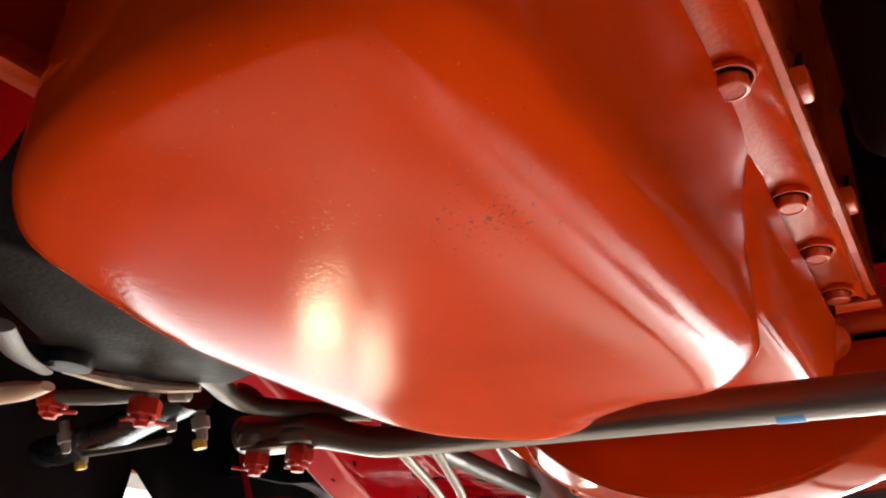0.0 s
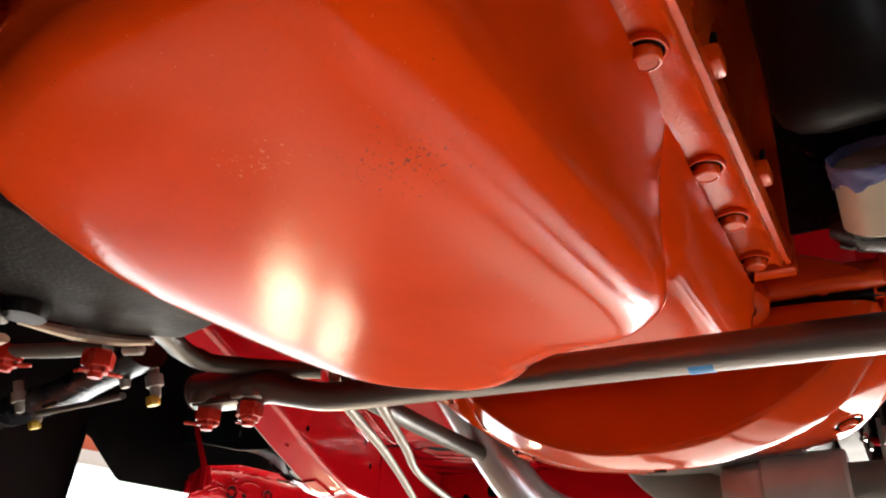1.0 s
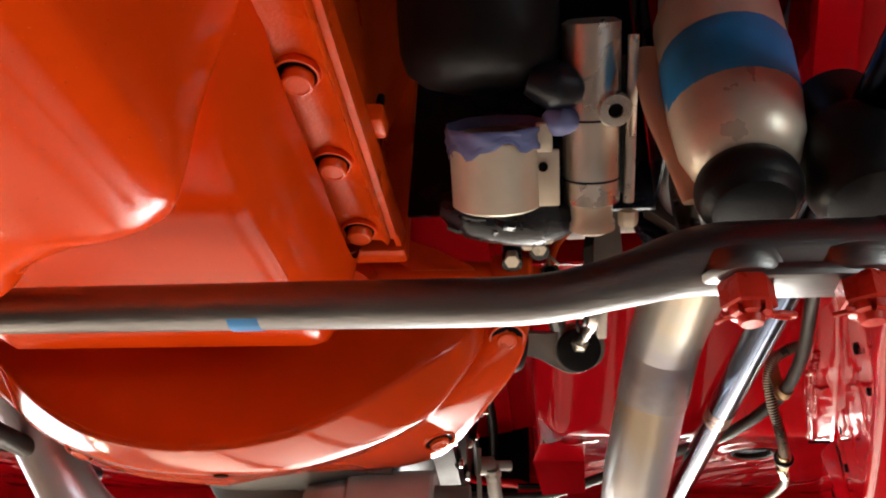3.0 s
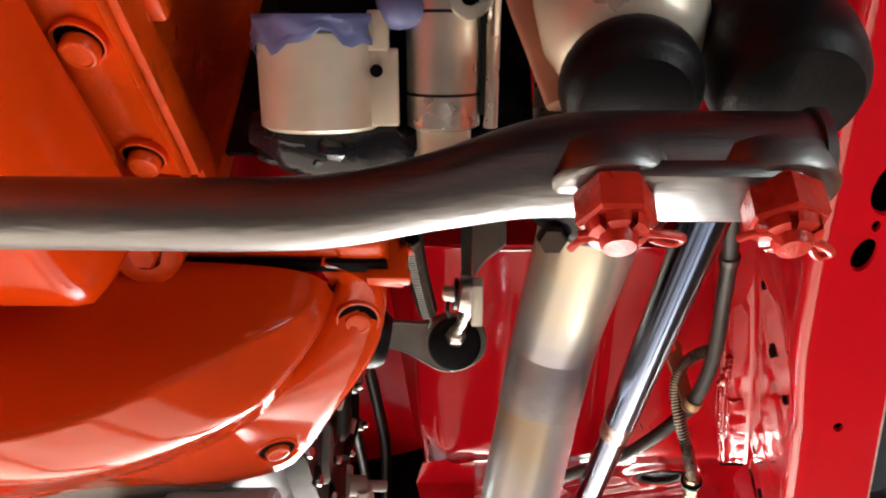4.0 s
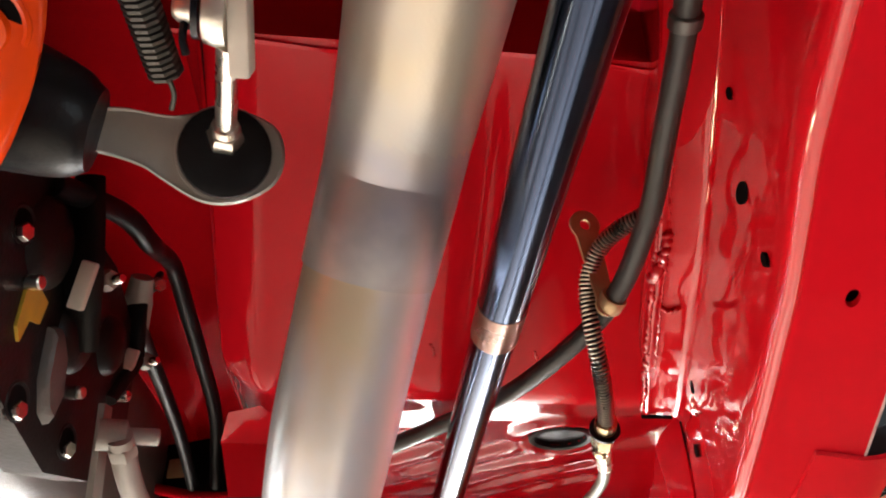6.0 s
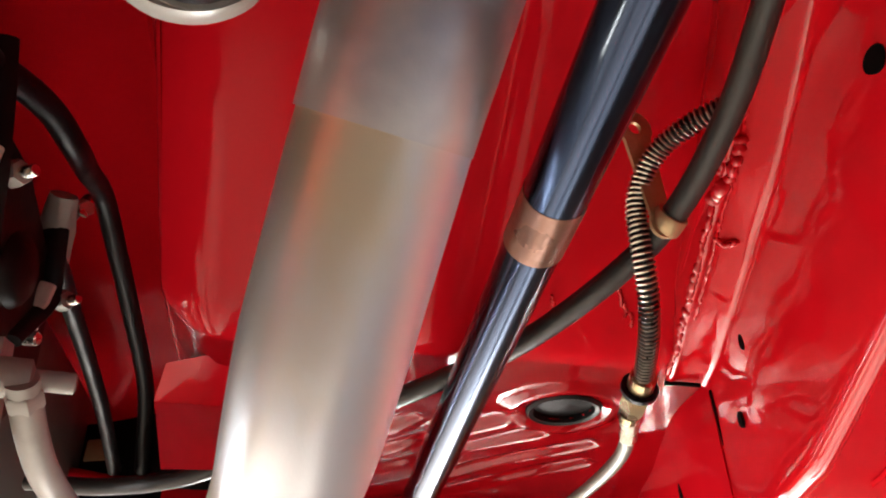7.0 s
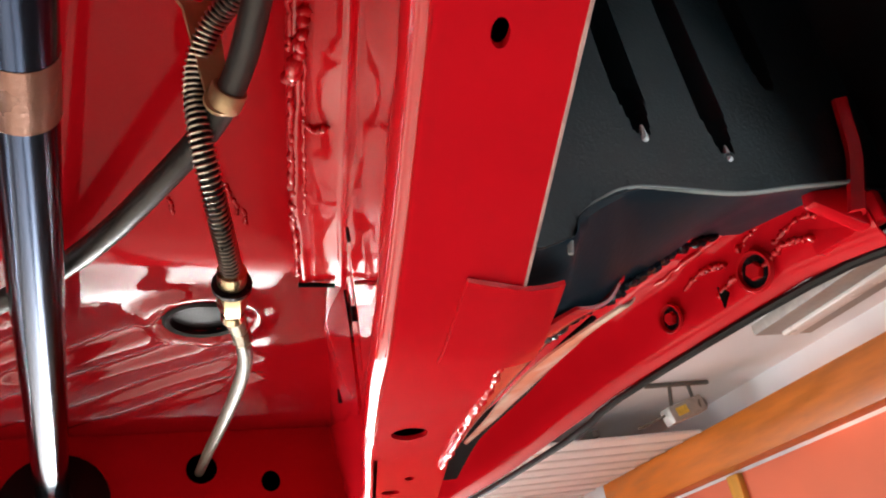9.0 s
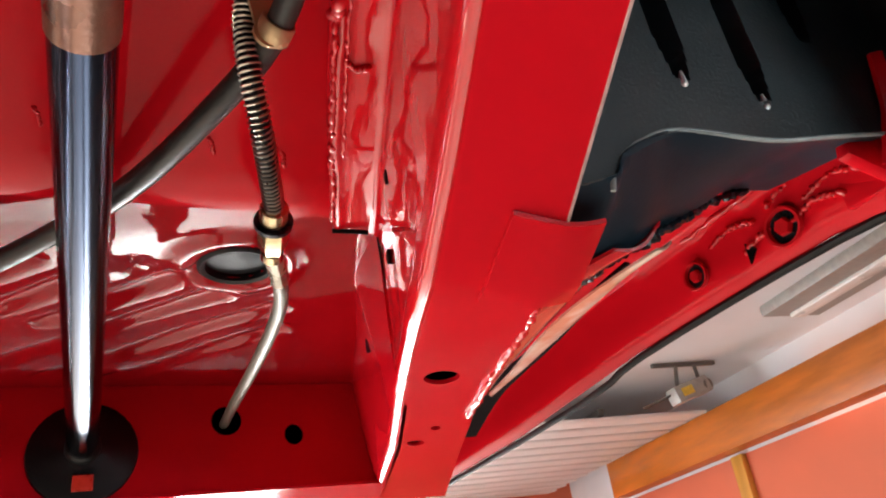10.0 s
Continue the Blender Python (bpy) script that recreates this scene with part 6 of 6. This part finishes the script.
for y, z in ((0.455, 1.789), (0.511, 1.779), (0.595, 1.784), (0.452, 1.862)):
    h = part("bolt_recess", turned([(0.0115, -0.001), (0.0125, 0.0012), (0.0110, 0.0022), (0.0095, 0.0010), (0.0, 0.0006)], along((COVER_X, y, z), (1, -0.15, 0)), 20), SATIN_DARK, levers)
    # Dark disc paints the shade in the bolt recess.
    part("recess_floor", turned([(0.0, 0.0012), (0.0092, 0.0012), (0.0092, 0.0)], along((COVER_X, y, z), (1, -0.15, 0)), 18), CAVITY_SHADE, h)
    part("bolt_head", hex_head(0.0058, 0.006, along((COVER_X, y + 0.001, z - 0.005), (1, -0.3, -0.1))), ZINC, h, "zinc plated bolt head")
part("cover_web", loft([[Vector((COVER_X - 0.002 + e, 0.539 + (y - 0.539) * f, 1.806 + (z - 1.806) * f)) for y, z in ((0.520, 1.832), (0.531, 1.838), (0.548, 1.826), (0.560, 1.800), (0.554, 1.780), (0.542, 1.783), (0.528, 1.800))] for e, f in ((0.0, 1.0), (0.006, 0.95), (0.009, 0.80))]), CAST_ALU, levers, "bare cast web")
part("paint_mark", loft([[Vector((x, y, z)) for y, z in ((0.478, 1.836), (0.492, 1.844), (0.508, 1.842), (0.506, 1.826), (0.493, 1.822), (0.489, 1.806), (0.481, 1.812))] for x in (COVER_X - 0.001, COVER_X + 0.002)]), YELLOW_ZINC, levers, "yellow paint mark")
for (x, y, z), turn in (((0.150, 0.520, 1.862), 28), ((0.138, 0.672, 1.872), 22)):
    part("spacer_clip", rbox(0.010, 0.008, 0.032, 0.0015, pose(x, y, z, turn, 10, 10)), WHITE_PAINT, levers, "cream plated clip")
    part("clip_bolt", hex_head(0.0075, 0.010, along((x + 0.004, y + 0.018, z + 0.014), (0.8, -0.5, -0.1))), LEVER_GREY, levers)
    part("clip_stud", turned([(0.0035, 0), (0.0035, 0.010), (0.0028, 0.011)], along((x + 0.011, y + 0.014, z + 0.013), (0.8, -0.5, -0.1)), 10), ZINC, levers)
part("lever_arm", sweep([(0.142, 0.500, 1.935), (0.146, 0.512, 1.900), (0.147, 0.526, 1.868), (0.146, 0.560, 1.835)], [0.010, 0.011, 0.013, 0.009], 12, 5, flat=0.5), SATIN_DARK, levers)
part("lever_arm", sweep([(0.138, 0.655, 1.935), (0.136, 0.668, 1.905), (0.134, 0.680, 1.880), (0.134, 0.650, 1.835)], [0.008, 0.011, 0.013, 0.010], 12, 5, flat=0.5), SATIN_DARK, levers)
for y, z in ((0.545, 1.893), (0.668, 1.846), (0.477, 1.838), (0.578, 1.812)):
    part("stud_end", turned([(0.0045, 0), (0.0045, 0.009), (0.0035, 0.010)], along((COVER_X + 0.001, y, z), (1, -0.2, -0.05)), 12), ZINC, levers)
part("plate_lever", loft([[Vector((x, y, z)) for y, z in ((0.598, 1.813), (0.614, 1.816), (0.646, 1.738), (0.626, 1.733))] for x in (0.150, 0.1545)]), LEVER_GREY, levers, "light grey flat lever")
part("trunnion", turned([(0.011, 0), (0.011, 0.018), (0.0060, 0.020), (0.0060, 0.040), (0.0045, 0.041)], along((0.153, 0.602, 1.792), (1, 0.35, 0.1)), 18), LEVER_GREY, levers)
part("shift_tube", sweep([(0.169, 0.600, 1.790), (0.170, 0.642, 1.771), (0.172, 0.690, 1.760), (0.178, 0.80, 1.752)], 0.0088, 18, 4), LEVER_GREY, levers)
part("tube_nut", hex_head(0.0105, 0.012, along((0.1690, 0.606, 1.787), (0.02, 0.9, -0.4))), LEVER_GREY, levers)
part("yellow_clip", rbox(0.030, 0.004, 0.026, 0.002, pose(0.082, 1.12, 1.925, 0, 0, -20)), TAN, levers, "pale yellow clip")
cable = thing("speedometer_cable", "black cable looping down beside the gearbox", "cable", (0.2, 0.5, 1.85))
part("sheath", sweep([(0.135, 0.47, 1.905), (0.150, 0.55, 1.940), (0.155, 0.60, 1.950), (0.144, 0.66, 1.979), (0.137, 0.73, 2.007), (0.139, 0.80, 1.997), (0.142, 0.88, 1.982), (0.145, 1.0, 1.955), (0.142, 1.09, 1.895)], 0.0085, 14, 6), RUBBER, cable)
cable2 = thing("wiring_sheath", "black sleeved wire dropping beside the gearbox", "cable", (0.19, 0.55, 1.83))
part("sheath", sweep([(0.136, 0.67, 1.911), (0.135, 0.69, 1.914), (0.123, 0.78, 1.926), (0.118, 0.86, 1.927), (0.116, 0.97, 1.915), (0.115, 1.08, 1.89)], 0.0072, 12, 6), RUBBER, cable2)
part("end_sleeve", sweep([(0.143, 0.640, 1.940), (0.137, 0.662, 1.927), (0.134, 0.685, 1.914)], [0.009, 0.012, 0.009], 12, 3, flat=0.6), LEVER_GREY, cable2, "pale metal sleeve")
part("sleeve_arm", sweep([(0.130, 0.660, 1.928), (0.142, 0.668, 1.945), (0.146, 0.672, 1.962)], [0.009, 0.010, 0.006], 10, 3, flat=0.5), SPRING, cable2)
part("arm_bolt", hex_head(0.0065, 0.008, along((0.148, 0.664, 1.948), (0.6, -0.6, -0.5))), ZINC, cable2)

# Added dark plate stands in for the tunnel's unlit far end; the lip is real.
baffle = thing("tunnel_shade", "black plate painting the unlit far end of the tunnel, above a red lip", "baffle", (0.12, 1.12, 1.88))
part("plate", sheet([[Vector((0.208, 1.06, z)), Vector((0.150, 1.11, z)), Vector((0.070, 1.16, z)), Vector((-0.024, 1.20, z))] for z in (1.845, 1.90, 1.972)], 0.003, toward=(0, 1, 0)), CAVITY_SHADE, baffle)
part("lip", sweep([(0.208, 1.00, 1.848), (0.186, 1.00, 1.856), (0.150, 1.04, 1.866), (0.107, 1.10, 1.884), (0.055, 1.14, 1.902)], 0.0075, 10, 5), RED, baffle, "red rolled lip")

# ---- starter motor, oil filter, engine mount ----
sm = thing("starter_motor", "tan and silver starter motor with a black solenoid", "starter motor", (0.25, 0.08, 1.90))
SD = (0.0, 0.75, -0.66)


def lilac_wrap():
    """Creased plastic round the top of the solenoid, hanging lower on one side."""
    m = along((0.2045, 0.0545, 1.871), SD)
    rows = []
    for i in range(7):
        row = []
        for k in range(40):
            a = 2 * math.pi * k / 39
            p = Vector((math.cos(a), math.sin(a), 0))
            low = 0.005 + 0.008 * max(0, -(m.to_3x3() @ p).x) ** 2 + 0.0035 * math.sin(a * 5 + 1) + 0.002 * math.sin(a * 11)
            r = 0.0312 + 0.0010 * math.sin(a * 9 + i) + (0.0006 if i % 2 else 0)
            row.append(m @ (p * r + Vector((0, 0, -0.006 + (low + 0.006) * i / 6))))
        rows.append(row)
    return sheet(rows, 0.0008)


part("body", turned([(0.014, 0), (0.0178, 0.002), (0.0178, 0.112), (0.014, 0.114)], along((0.2640, 0.005, 1.915), SD), 26), ZINC, sm)
for k in (0.058, 0.096):
    part("seam_ring", turned([(0.0181, 0), (0.0181, 0.0014)], along(Vector((0.2640, 0.005, 1.915)) + Vector(SD) * k, SD), 26), BLACK, sm)
part("nose", turned([(0.0135, -0.012), (0.0135, 0.0), (0.0150, 0.002), (0.0150, 0.007), (0.009, 0.010)], along((0.2640, 0.098, 1.833), SD), 20), PALE_TAN, sm)
part("solenoid", turned([(0.028, 0), (0.0300, 0.002), (0.0300, 0.045), (0.027, 0.047)], along((0.2045, 0.0545, 1.871), SD), 30), PALE_TAN, sm)
part("wrap", lilac_wrap(), LILAC, sm, "creased pale blue plastic wrap")
part("connector", sweep([(0.236, 0.036, 1.872), (0.243, 0.040, 1.868), (0.250, 0.040, 1.870), (0.254, 0.038, 1.874)], [0.004, 0.010, 0.009, 0.004], 14, 5), LILAC, sm, "pale blue plastic connector")
part("connector_hood", sweep([(0.226, 0.020, 1.885), (0.240, 0.024, 1.882), (0.251, 0.028, 1.884), (0.256, 0.028, 1.890)], [0.010, 0.015, 0.013, 0.006], 14, 5), BLACK, sm, "black connector hood")
part("strap", rbox(0.020, 0.036, 0.004, 0.001, pose(0.2335, 0.066, 1.8435, -40, 0, 0)), PALE_TAN, sm, "tan plated strap")
part("strap_end", rbox(0.010, 0.018, 0.005, 0.001, pose(0.2345, 0.046, 1.860, -40, 0, 0)), PALE_TAN, sm)
part("strap_hole", turned([(0.0, -0.001), (0.0030, -0.001), (0.0030, 0.002)], along((0.2335, 0.0585, 1.847), (0, -0.64, -0.77)), 12), CAVITY_SHADE, sm)
part("terminal", turned([(0.0045, 0.001), (0.0045, 0.008), (0.0095, 0.008), (0.0105, 0.006), (0.0105, -0.004)], along((0.2760, 0.036, 1.872), (0.1, -0.6, -0.8)), 20), ZINC, sm)
part("terminal_hole", turned([(0.0, 0.004), (0.0046, 0.004), (0.0046, 0.001)], along((0.2760, 0.036, 1.872), (0.1, -0.6, -0.8)), 14), CAVITY_SHADE, sm)
part("through_bolt", sweep([(0.2885, 0.010, 1.905), (0.287, 0.088, 1.838)], 0.0034, 10, 1, smooth=False), ZINC, sm)
part("bolt_end", hex_head(0.0065, 0.010, along((0.2868, 0.092, 1.834), SD)), PALE_TAN, sm)
# Black strip paints the dark gap between barrel and bolt.
part("slot_strip", rbox(0.005, 0.085, 0.004, 0.001, pose(0.2825, 0.052, 1.871, -41, 0, 0)), RUBBER, sm, "black strip painting the dark gap beside the barrel")
rnd_dark = random.Random(12)
part("lower_bracket", sweep([(0.165, 0.100, 1.848), (0.185, 0.103, 1.846), (0.205, 0.107, 1.843), (0.228, 0.106, 1.843), (0.246, 0.100, 1.846), (0.250, 0.096, 1.848)], [0.008, 0.020, 0.020, 0.023, 0.020, 0.008], 12, 4), BLACK, sm, "black clamp and wiring")
for k in range(9):
    x = rnd_dark.uniform(0.176, 0.246)
    part("wire_lump", sweep([(x - 0.010, 0.098 + rnd_dark.uniform(-0.01, 0.012), 1.838 + rnd_dark.uniform(-0.004, 0.010)), (x, 0.100 + rnd_dark.uniform(-0.01, 0.012), 1.830 + rnd_dark.uniform(-0.002, 0.008)), (x + 0.010, 0.104 + rnd_dark.uniform(-0.01, 0.012), 1.836 + rnd_dark.uniform(-0.004, 0.008))], rnd_dark.uniform(0.003, 0.006), 8, 4), BLACK, sm)
for x, y in ((0.236, 0.112), (0.222, 0.120)):
    part("bracket_bolt", hex_head(0.0050, 0.007, along((x, y, 1.830), (0, -0.5, -0.86))), PALE_TAN, sm, "pale bolt head")
filt = thing("oil_filter", "black painted oil filter beside the orange block", "oil filter", (0.19, -0.05, 1.97))
part("canister", turned([(0.020, -0.002), (0.036, 0.002), (0.046, 0.010), (0.050, 0.022), (0.050, 0.11), (0.046, 0.118), (0.030, 0.12)], along((0.197, 0.034, 1.892), (-0.02, -0.55, 0.83)), 36), RUBBER, filt)
part("base", turned([(0.030, 0), (0.054, 0.001), (0.054, 0.012), (0.040, 0.016)], along((0.195, -0.033, 1.993), (-0.02, -0.55, 0.83)), 30), BLACK, filt)
# Added black sheet keeps the bay behind the starter dark.
shield = thing("dark_backing", "black backing sheet added behind the starter motor", "heat shield", (0.24, 0.16, 1.9))
part("sheet", sheet([[Vector((x, 0.150 + 0.03 * (z - 1.85), z)) for x in (0.118, 0.20, 0.25, 0.30, 0.315)] for z in (1.872, 1.92, 2.0, 2.1, 2.25)], 0.003, toward=(0, 1, 0)), BLACK, shield)
part("side_fold", sheet([[Vector((0.3165, y, z)) for y in (0.10, 0.13, 0.157)] for z in (1.885, 1.95, 2.1, 2.25)], 0.002, toward=(1, 0, 0)), BLACK, shield)
mount = thing("engine_mount", "black rubber engine mount above the crossmember", "engine mount", (0.35, 0.0, 1.80))
for nm, p, d, r, h in (("left_pad", (0.337, 0.014, 1.795), (0.0, 0.22, 0.97), 0.0270, 0.011), ("right_pad", (0.394, 0.014, 1.808), (0.0, 0.2, 0.98), 0.0295, 0.024)):
    prof = [(r * 0.55, -h - 0.004), (r * 0.75, -h - 0.003)] + [(r * (0.80 + 0.20 * math.cos(a)), h * math.sin(a)) for a in np.linspace(-1.45, 1.45, 11)] + [(r * 0.72, h + 0.004), (r * 0.72, h + 0.03)]
    part(nm, turned(prof, along(p, d), 32), RUBBER, mount)
part("riser", sweep([(0.312, 0.03, 1.755), (0.310, 0.04, 1.80), (0.314, 0.05, 1.835), (0.326, 0.05, 1.842)], 0.007, 10, 4, flat=0.6), BLACK, mount, "black strap")
part("upper_shell", turned([(0.020, 0), (0.027, 0.004), (0.033, 0.018), (0.036, 0.045), (0.037, 0.12)], along((0.338, 0.014, 1.806), (0.02, 0.1, 0.99)), 26), PALE_TAN, mount, "pale tan shell")
part("side_strap", sweep([(0.3140, 0.030, 1.800), (0.3080, 0.030, 1.830), (0.3010, 0.030, 1.865), (0.2970, 0.030, 1.91)], [0.007, 0.008, 0.009, 0.009], 10, 4, flat=0.5), SHELL_TAN, mount, "tan painted strap")
part("paint_patch", turned([(0.0345, 0.030), (0.0356, 0.032), (0.0372, 0.070), (0.0365, 0.072)], along((0.338, 0.014, 1.818), (0.02, 0.1, 0.99)), 26), BLUE_TAPE, mount, "blue paint patch")

# ---- far side of the car ----
arm = thing("lower_control_arm", "black lower control arm with plated bolts", "suspension arm", (-0.55, 0.0, 1.76))
part("arm", sweep([(-0.40, -0.055, 1.775), (-0.50, -0.035, 1.768), (-0.62, 0.0, 1.768), (-0.82, 0.05, 1.775)], [0.020, 0.020, 0.022, 0.026], 14, 5, flat=0.7), BLACK, arm)
part("edge_strip", sweep([(-0.43, -0.050, 1.7385), (-0.53, -0.028, 1.743), (-0.64, -0.004, 1.7495)], 0.0035, 8, 4), CAST_ALU, arm, "bare steel lower edge")
for x, y, z, tip in ((-0.437, -0.010, 1.752, True), (-0.446, -0.040, 1.756, False), (-0.676, 0.016, 1.752, True), (-0.668, -0.012, 1.757, False)):
    b = part("bolt", turned([(0.0055, 0.03), (0.0055, 0.018), (0.0085, 0.017), (0.0085, 0.006), (0.0055, 0.005), (0.0050, -0.004), (0.004, -0.006)], pose(x, y, z, 14, -10, 0), 14), LEVER_GREY, arm, "pale plated bolt")
    if tip:
        part("bolt_tip", hex_head(0.0068, 0.009, pose(x + 0.001, y, z - 0.013, 14, -10, 0)), YELLOW_ZINC, b, "yellow plated bolt end")
box = thing("steering_gear", "dark rough steering gear casting beside the pan", "steering gear", (-0.26, -0.22, 1.77))
CASTING = [(-0.19, -0.345), (-0.255, -0.318), (-0.335, -0.225), (-0.352, -0.190), (-0.330, -0.138), (-0.285, -0.108), (-0.215, -0.125), (-0.175, -0.20)]
part("casting", loft([[Vector((-0.26 + (x + 0.26) * f, -0.22 + (y + 0.22) * f, z)) for x, y in CASTING] for z, f in ((1.7535, 0.90), (1.7560, 0.97), (1.7640, 1.0), (1.790, 1.0), (1.83, 0.92))]), DARK_CAST, box, angle=50)
part("lower_edge", sweep([(-0.352, -0.203, 1.750), (-0.341, -0.165, 1.750), (-0.322, -0.140, 1.750), (-0.300, -0.124, 1.751)], [0.003, 0.005, 0.0045, 0.003], 8, 4), PALE_TAN, box, "pale machined edge")
part("pitman_boss", turned([(0.016, 0.012), (0.017, 0.0), (0.015, -0.006), (0.0, -0.006)], pose(-0.325, -0.214, 1.750), 22), RUBBER, box, "black rubber boot")
link = thing("steering_link", "grey steel steering link curving past the pan", "steering link", (-0.33, -0.06, 1.765))
part("bar", sweep([(-0.375, -0.148, 1.762), (-0.322, -0.150, 1.765), (-0.305, -0.132, 1.766), (-0.318, -0.100, 1.766), (-0.337, -0.068, 1.766), (-0.343, -0.036, 1.765), (-0.320, -0.014, 1.764), (-0.285, 0.012, 1.764), (-0.262, 0.030, 1.765)], [0.010, 0.0105, 0.0105, 0.0105, 0.0105, 0.0105, 0.0105, 0.010, 0.009], 14, 6, flat=0.75), SPRING, link)
part("sleeve", sweep([(-0.455, -0.160, 1.752), (-0.40, -0.142, 1.751), (-0.350, -0.128, 1.751)], [0.008, 0.0088, 0.0075], 14, 4, flat=0.7), CAST_ALU, link, "bare steel adjusting sleeve")
part("sleeve_tip", turned([(0.003, 0), (0.005, 0.001), (0.005, 0.016), (0.003, 0.018)], along((-0.338, -0.122, 1.750), (1, 0.35, 0)), 12), LEVER_GREY, link)
part("strut", sweep([(-0.262, -0.292, 1.7375), (-0.31, -0.255, 1.739), (-0.338, -0.222, 1.741)], [0.009, 0.008, 0.006], 12, 4, flat=0.45), CAST_ALU, link, "bare steel flat arm")
part("idler_arm", sweep([(-0.47, -0.192, 1.748), (-0.43, -0.190, 1.747), (-0.392, -0.190, 1.746)], [0.013, 0.012, 0.006], 12, 4, flat=0.6), SHELL_TAN, link, "tan coated arm")
for pts in ([(-0.22, 0.0, 1.748), (-0.25, 0.05, 1.742), (-0.345, 0.24, 1.742), (-0.431, 0.404, 1.74), (-0.552, 0.657, 1.722), (-0.66, 0.95, 1.715)], [(-0.20, 0.02, 1.75), (-0.225, 0.07, 1.745), (-0.33, 0.27, 1.745), (-0.419, 0.44, 1.742), (-0.49, 0.68, 1.728), (-0.563, 0.95, 1.72)]):
    solo("brake_pipe", sweep(pts, 0.0052, 12, 6), LINE, "tinned brake pipe running along the red frame rail", "brake pipe", "brake pipes")
union = thing("pipe_union", "plated pipe union and black clip on the brake pipe", "pipe fitting", (-0.56, 0.67, 1.722))
part("nut", hex_head(0.0115, 0.016, along((-0.545, 0.640, 1.7235), (-0.42, 0.9, -0.05))), ZINC, union)
part("hose_end", sweep([(-0.553, 0.655, 1.7225), (-0.60, 0.775, 1.7195), (-0.64, 0.88, 1.7165)], 0.0105, 14, 4), HOSE, union, "dark rubber hose end")
part("clip", turned([(0.0108, -0.006), (0.0150, -0.005), (0.0150, 0.005), (0.0108, 0.006)], along((-0.606, 0.79, 1.719), (-0.42, 0.9, -0.03)), 18), BLACK, union, "black hose clip")
part("ferrule", turned([(0.0108, -0.02), (0.0128, -0.018), (0.0128, 0.018), (0.0108, 0.02)], along((-0.632, 0.86, 1.717), (-0.42, 0.9, -0.03)), 18), CAST_ALU, union, "bare steel ferrule")
tube = thing("drain_tube", "grey tube beside the exhaust pipe", "tube", (-0.29, 0.3, 1.757))
part("sheath", sweep([(-0.235, 0.03, 1.757), (-0.26, 0.12, 1.755), (-0.293, 0.35, 1.758), (-0.31, 0.55, 1.765)], 0.0105, 16, 5), HOSE, tube)
part("clamp", turned([(0.0108, -0.005), (0.0122, -0.004), (0.0122, 0.004), (0.0108, 0.005)], along((-0.25, 0.085, 1.7555), (-0.3, 1, 0)), 20), SPRING, tube, "dark steel clamp")


# ---- stands that hold the car up ----
def support_stand():
    t = thing("support_stand", "grey steel support stand under the raised car", "support stand", group="support stands")
    part("base_plate", rbox(0.44, 0.44, 0.02, 0.004, pose(0, 0, 0.01)), CAST_ALU, t)
    part("column", turned([(0.055, 0.018), (0.055, 0.9), (0.045, 0.902), (0.045, 1.66), (0.04, 1.662)], None, 20), SPRING, t)
    for k in range(4):
        part("gusset", loft([[pose(0, 0, 0, 0, 0, 90 * k + 45) @ Vector((r, y, z)) for r, z in ((0.05, 0.02), (0.19, 0.02), (0.05, 0.30))] for y in (-0.004, 0.004)]), SPRING, t)
    part("saddle", turned([(0.03, 1.655), (0.065, 1.665), (0.07, 1.690), (0.06, 1.700), (0.0, 1.700)], None, 20), RUBBER, t, "black rubber pad")
    return t


first_stand = support_stand()
first_stand.matrix_basis = pose(0.62, 2.95, 0)
for x, y, z in ((-0.66, 2.95, 0), (0.62, -1.33, 0.051), (-0.66, -1.33, 0.051)):
    copy_thing(first_stand, pose(x, y, 0) @ Matrix.Diagonal((1, 1, 1 + z / 1.7, 1)))

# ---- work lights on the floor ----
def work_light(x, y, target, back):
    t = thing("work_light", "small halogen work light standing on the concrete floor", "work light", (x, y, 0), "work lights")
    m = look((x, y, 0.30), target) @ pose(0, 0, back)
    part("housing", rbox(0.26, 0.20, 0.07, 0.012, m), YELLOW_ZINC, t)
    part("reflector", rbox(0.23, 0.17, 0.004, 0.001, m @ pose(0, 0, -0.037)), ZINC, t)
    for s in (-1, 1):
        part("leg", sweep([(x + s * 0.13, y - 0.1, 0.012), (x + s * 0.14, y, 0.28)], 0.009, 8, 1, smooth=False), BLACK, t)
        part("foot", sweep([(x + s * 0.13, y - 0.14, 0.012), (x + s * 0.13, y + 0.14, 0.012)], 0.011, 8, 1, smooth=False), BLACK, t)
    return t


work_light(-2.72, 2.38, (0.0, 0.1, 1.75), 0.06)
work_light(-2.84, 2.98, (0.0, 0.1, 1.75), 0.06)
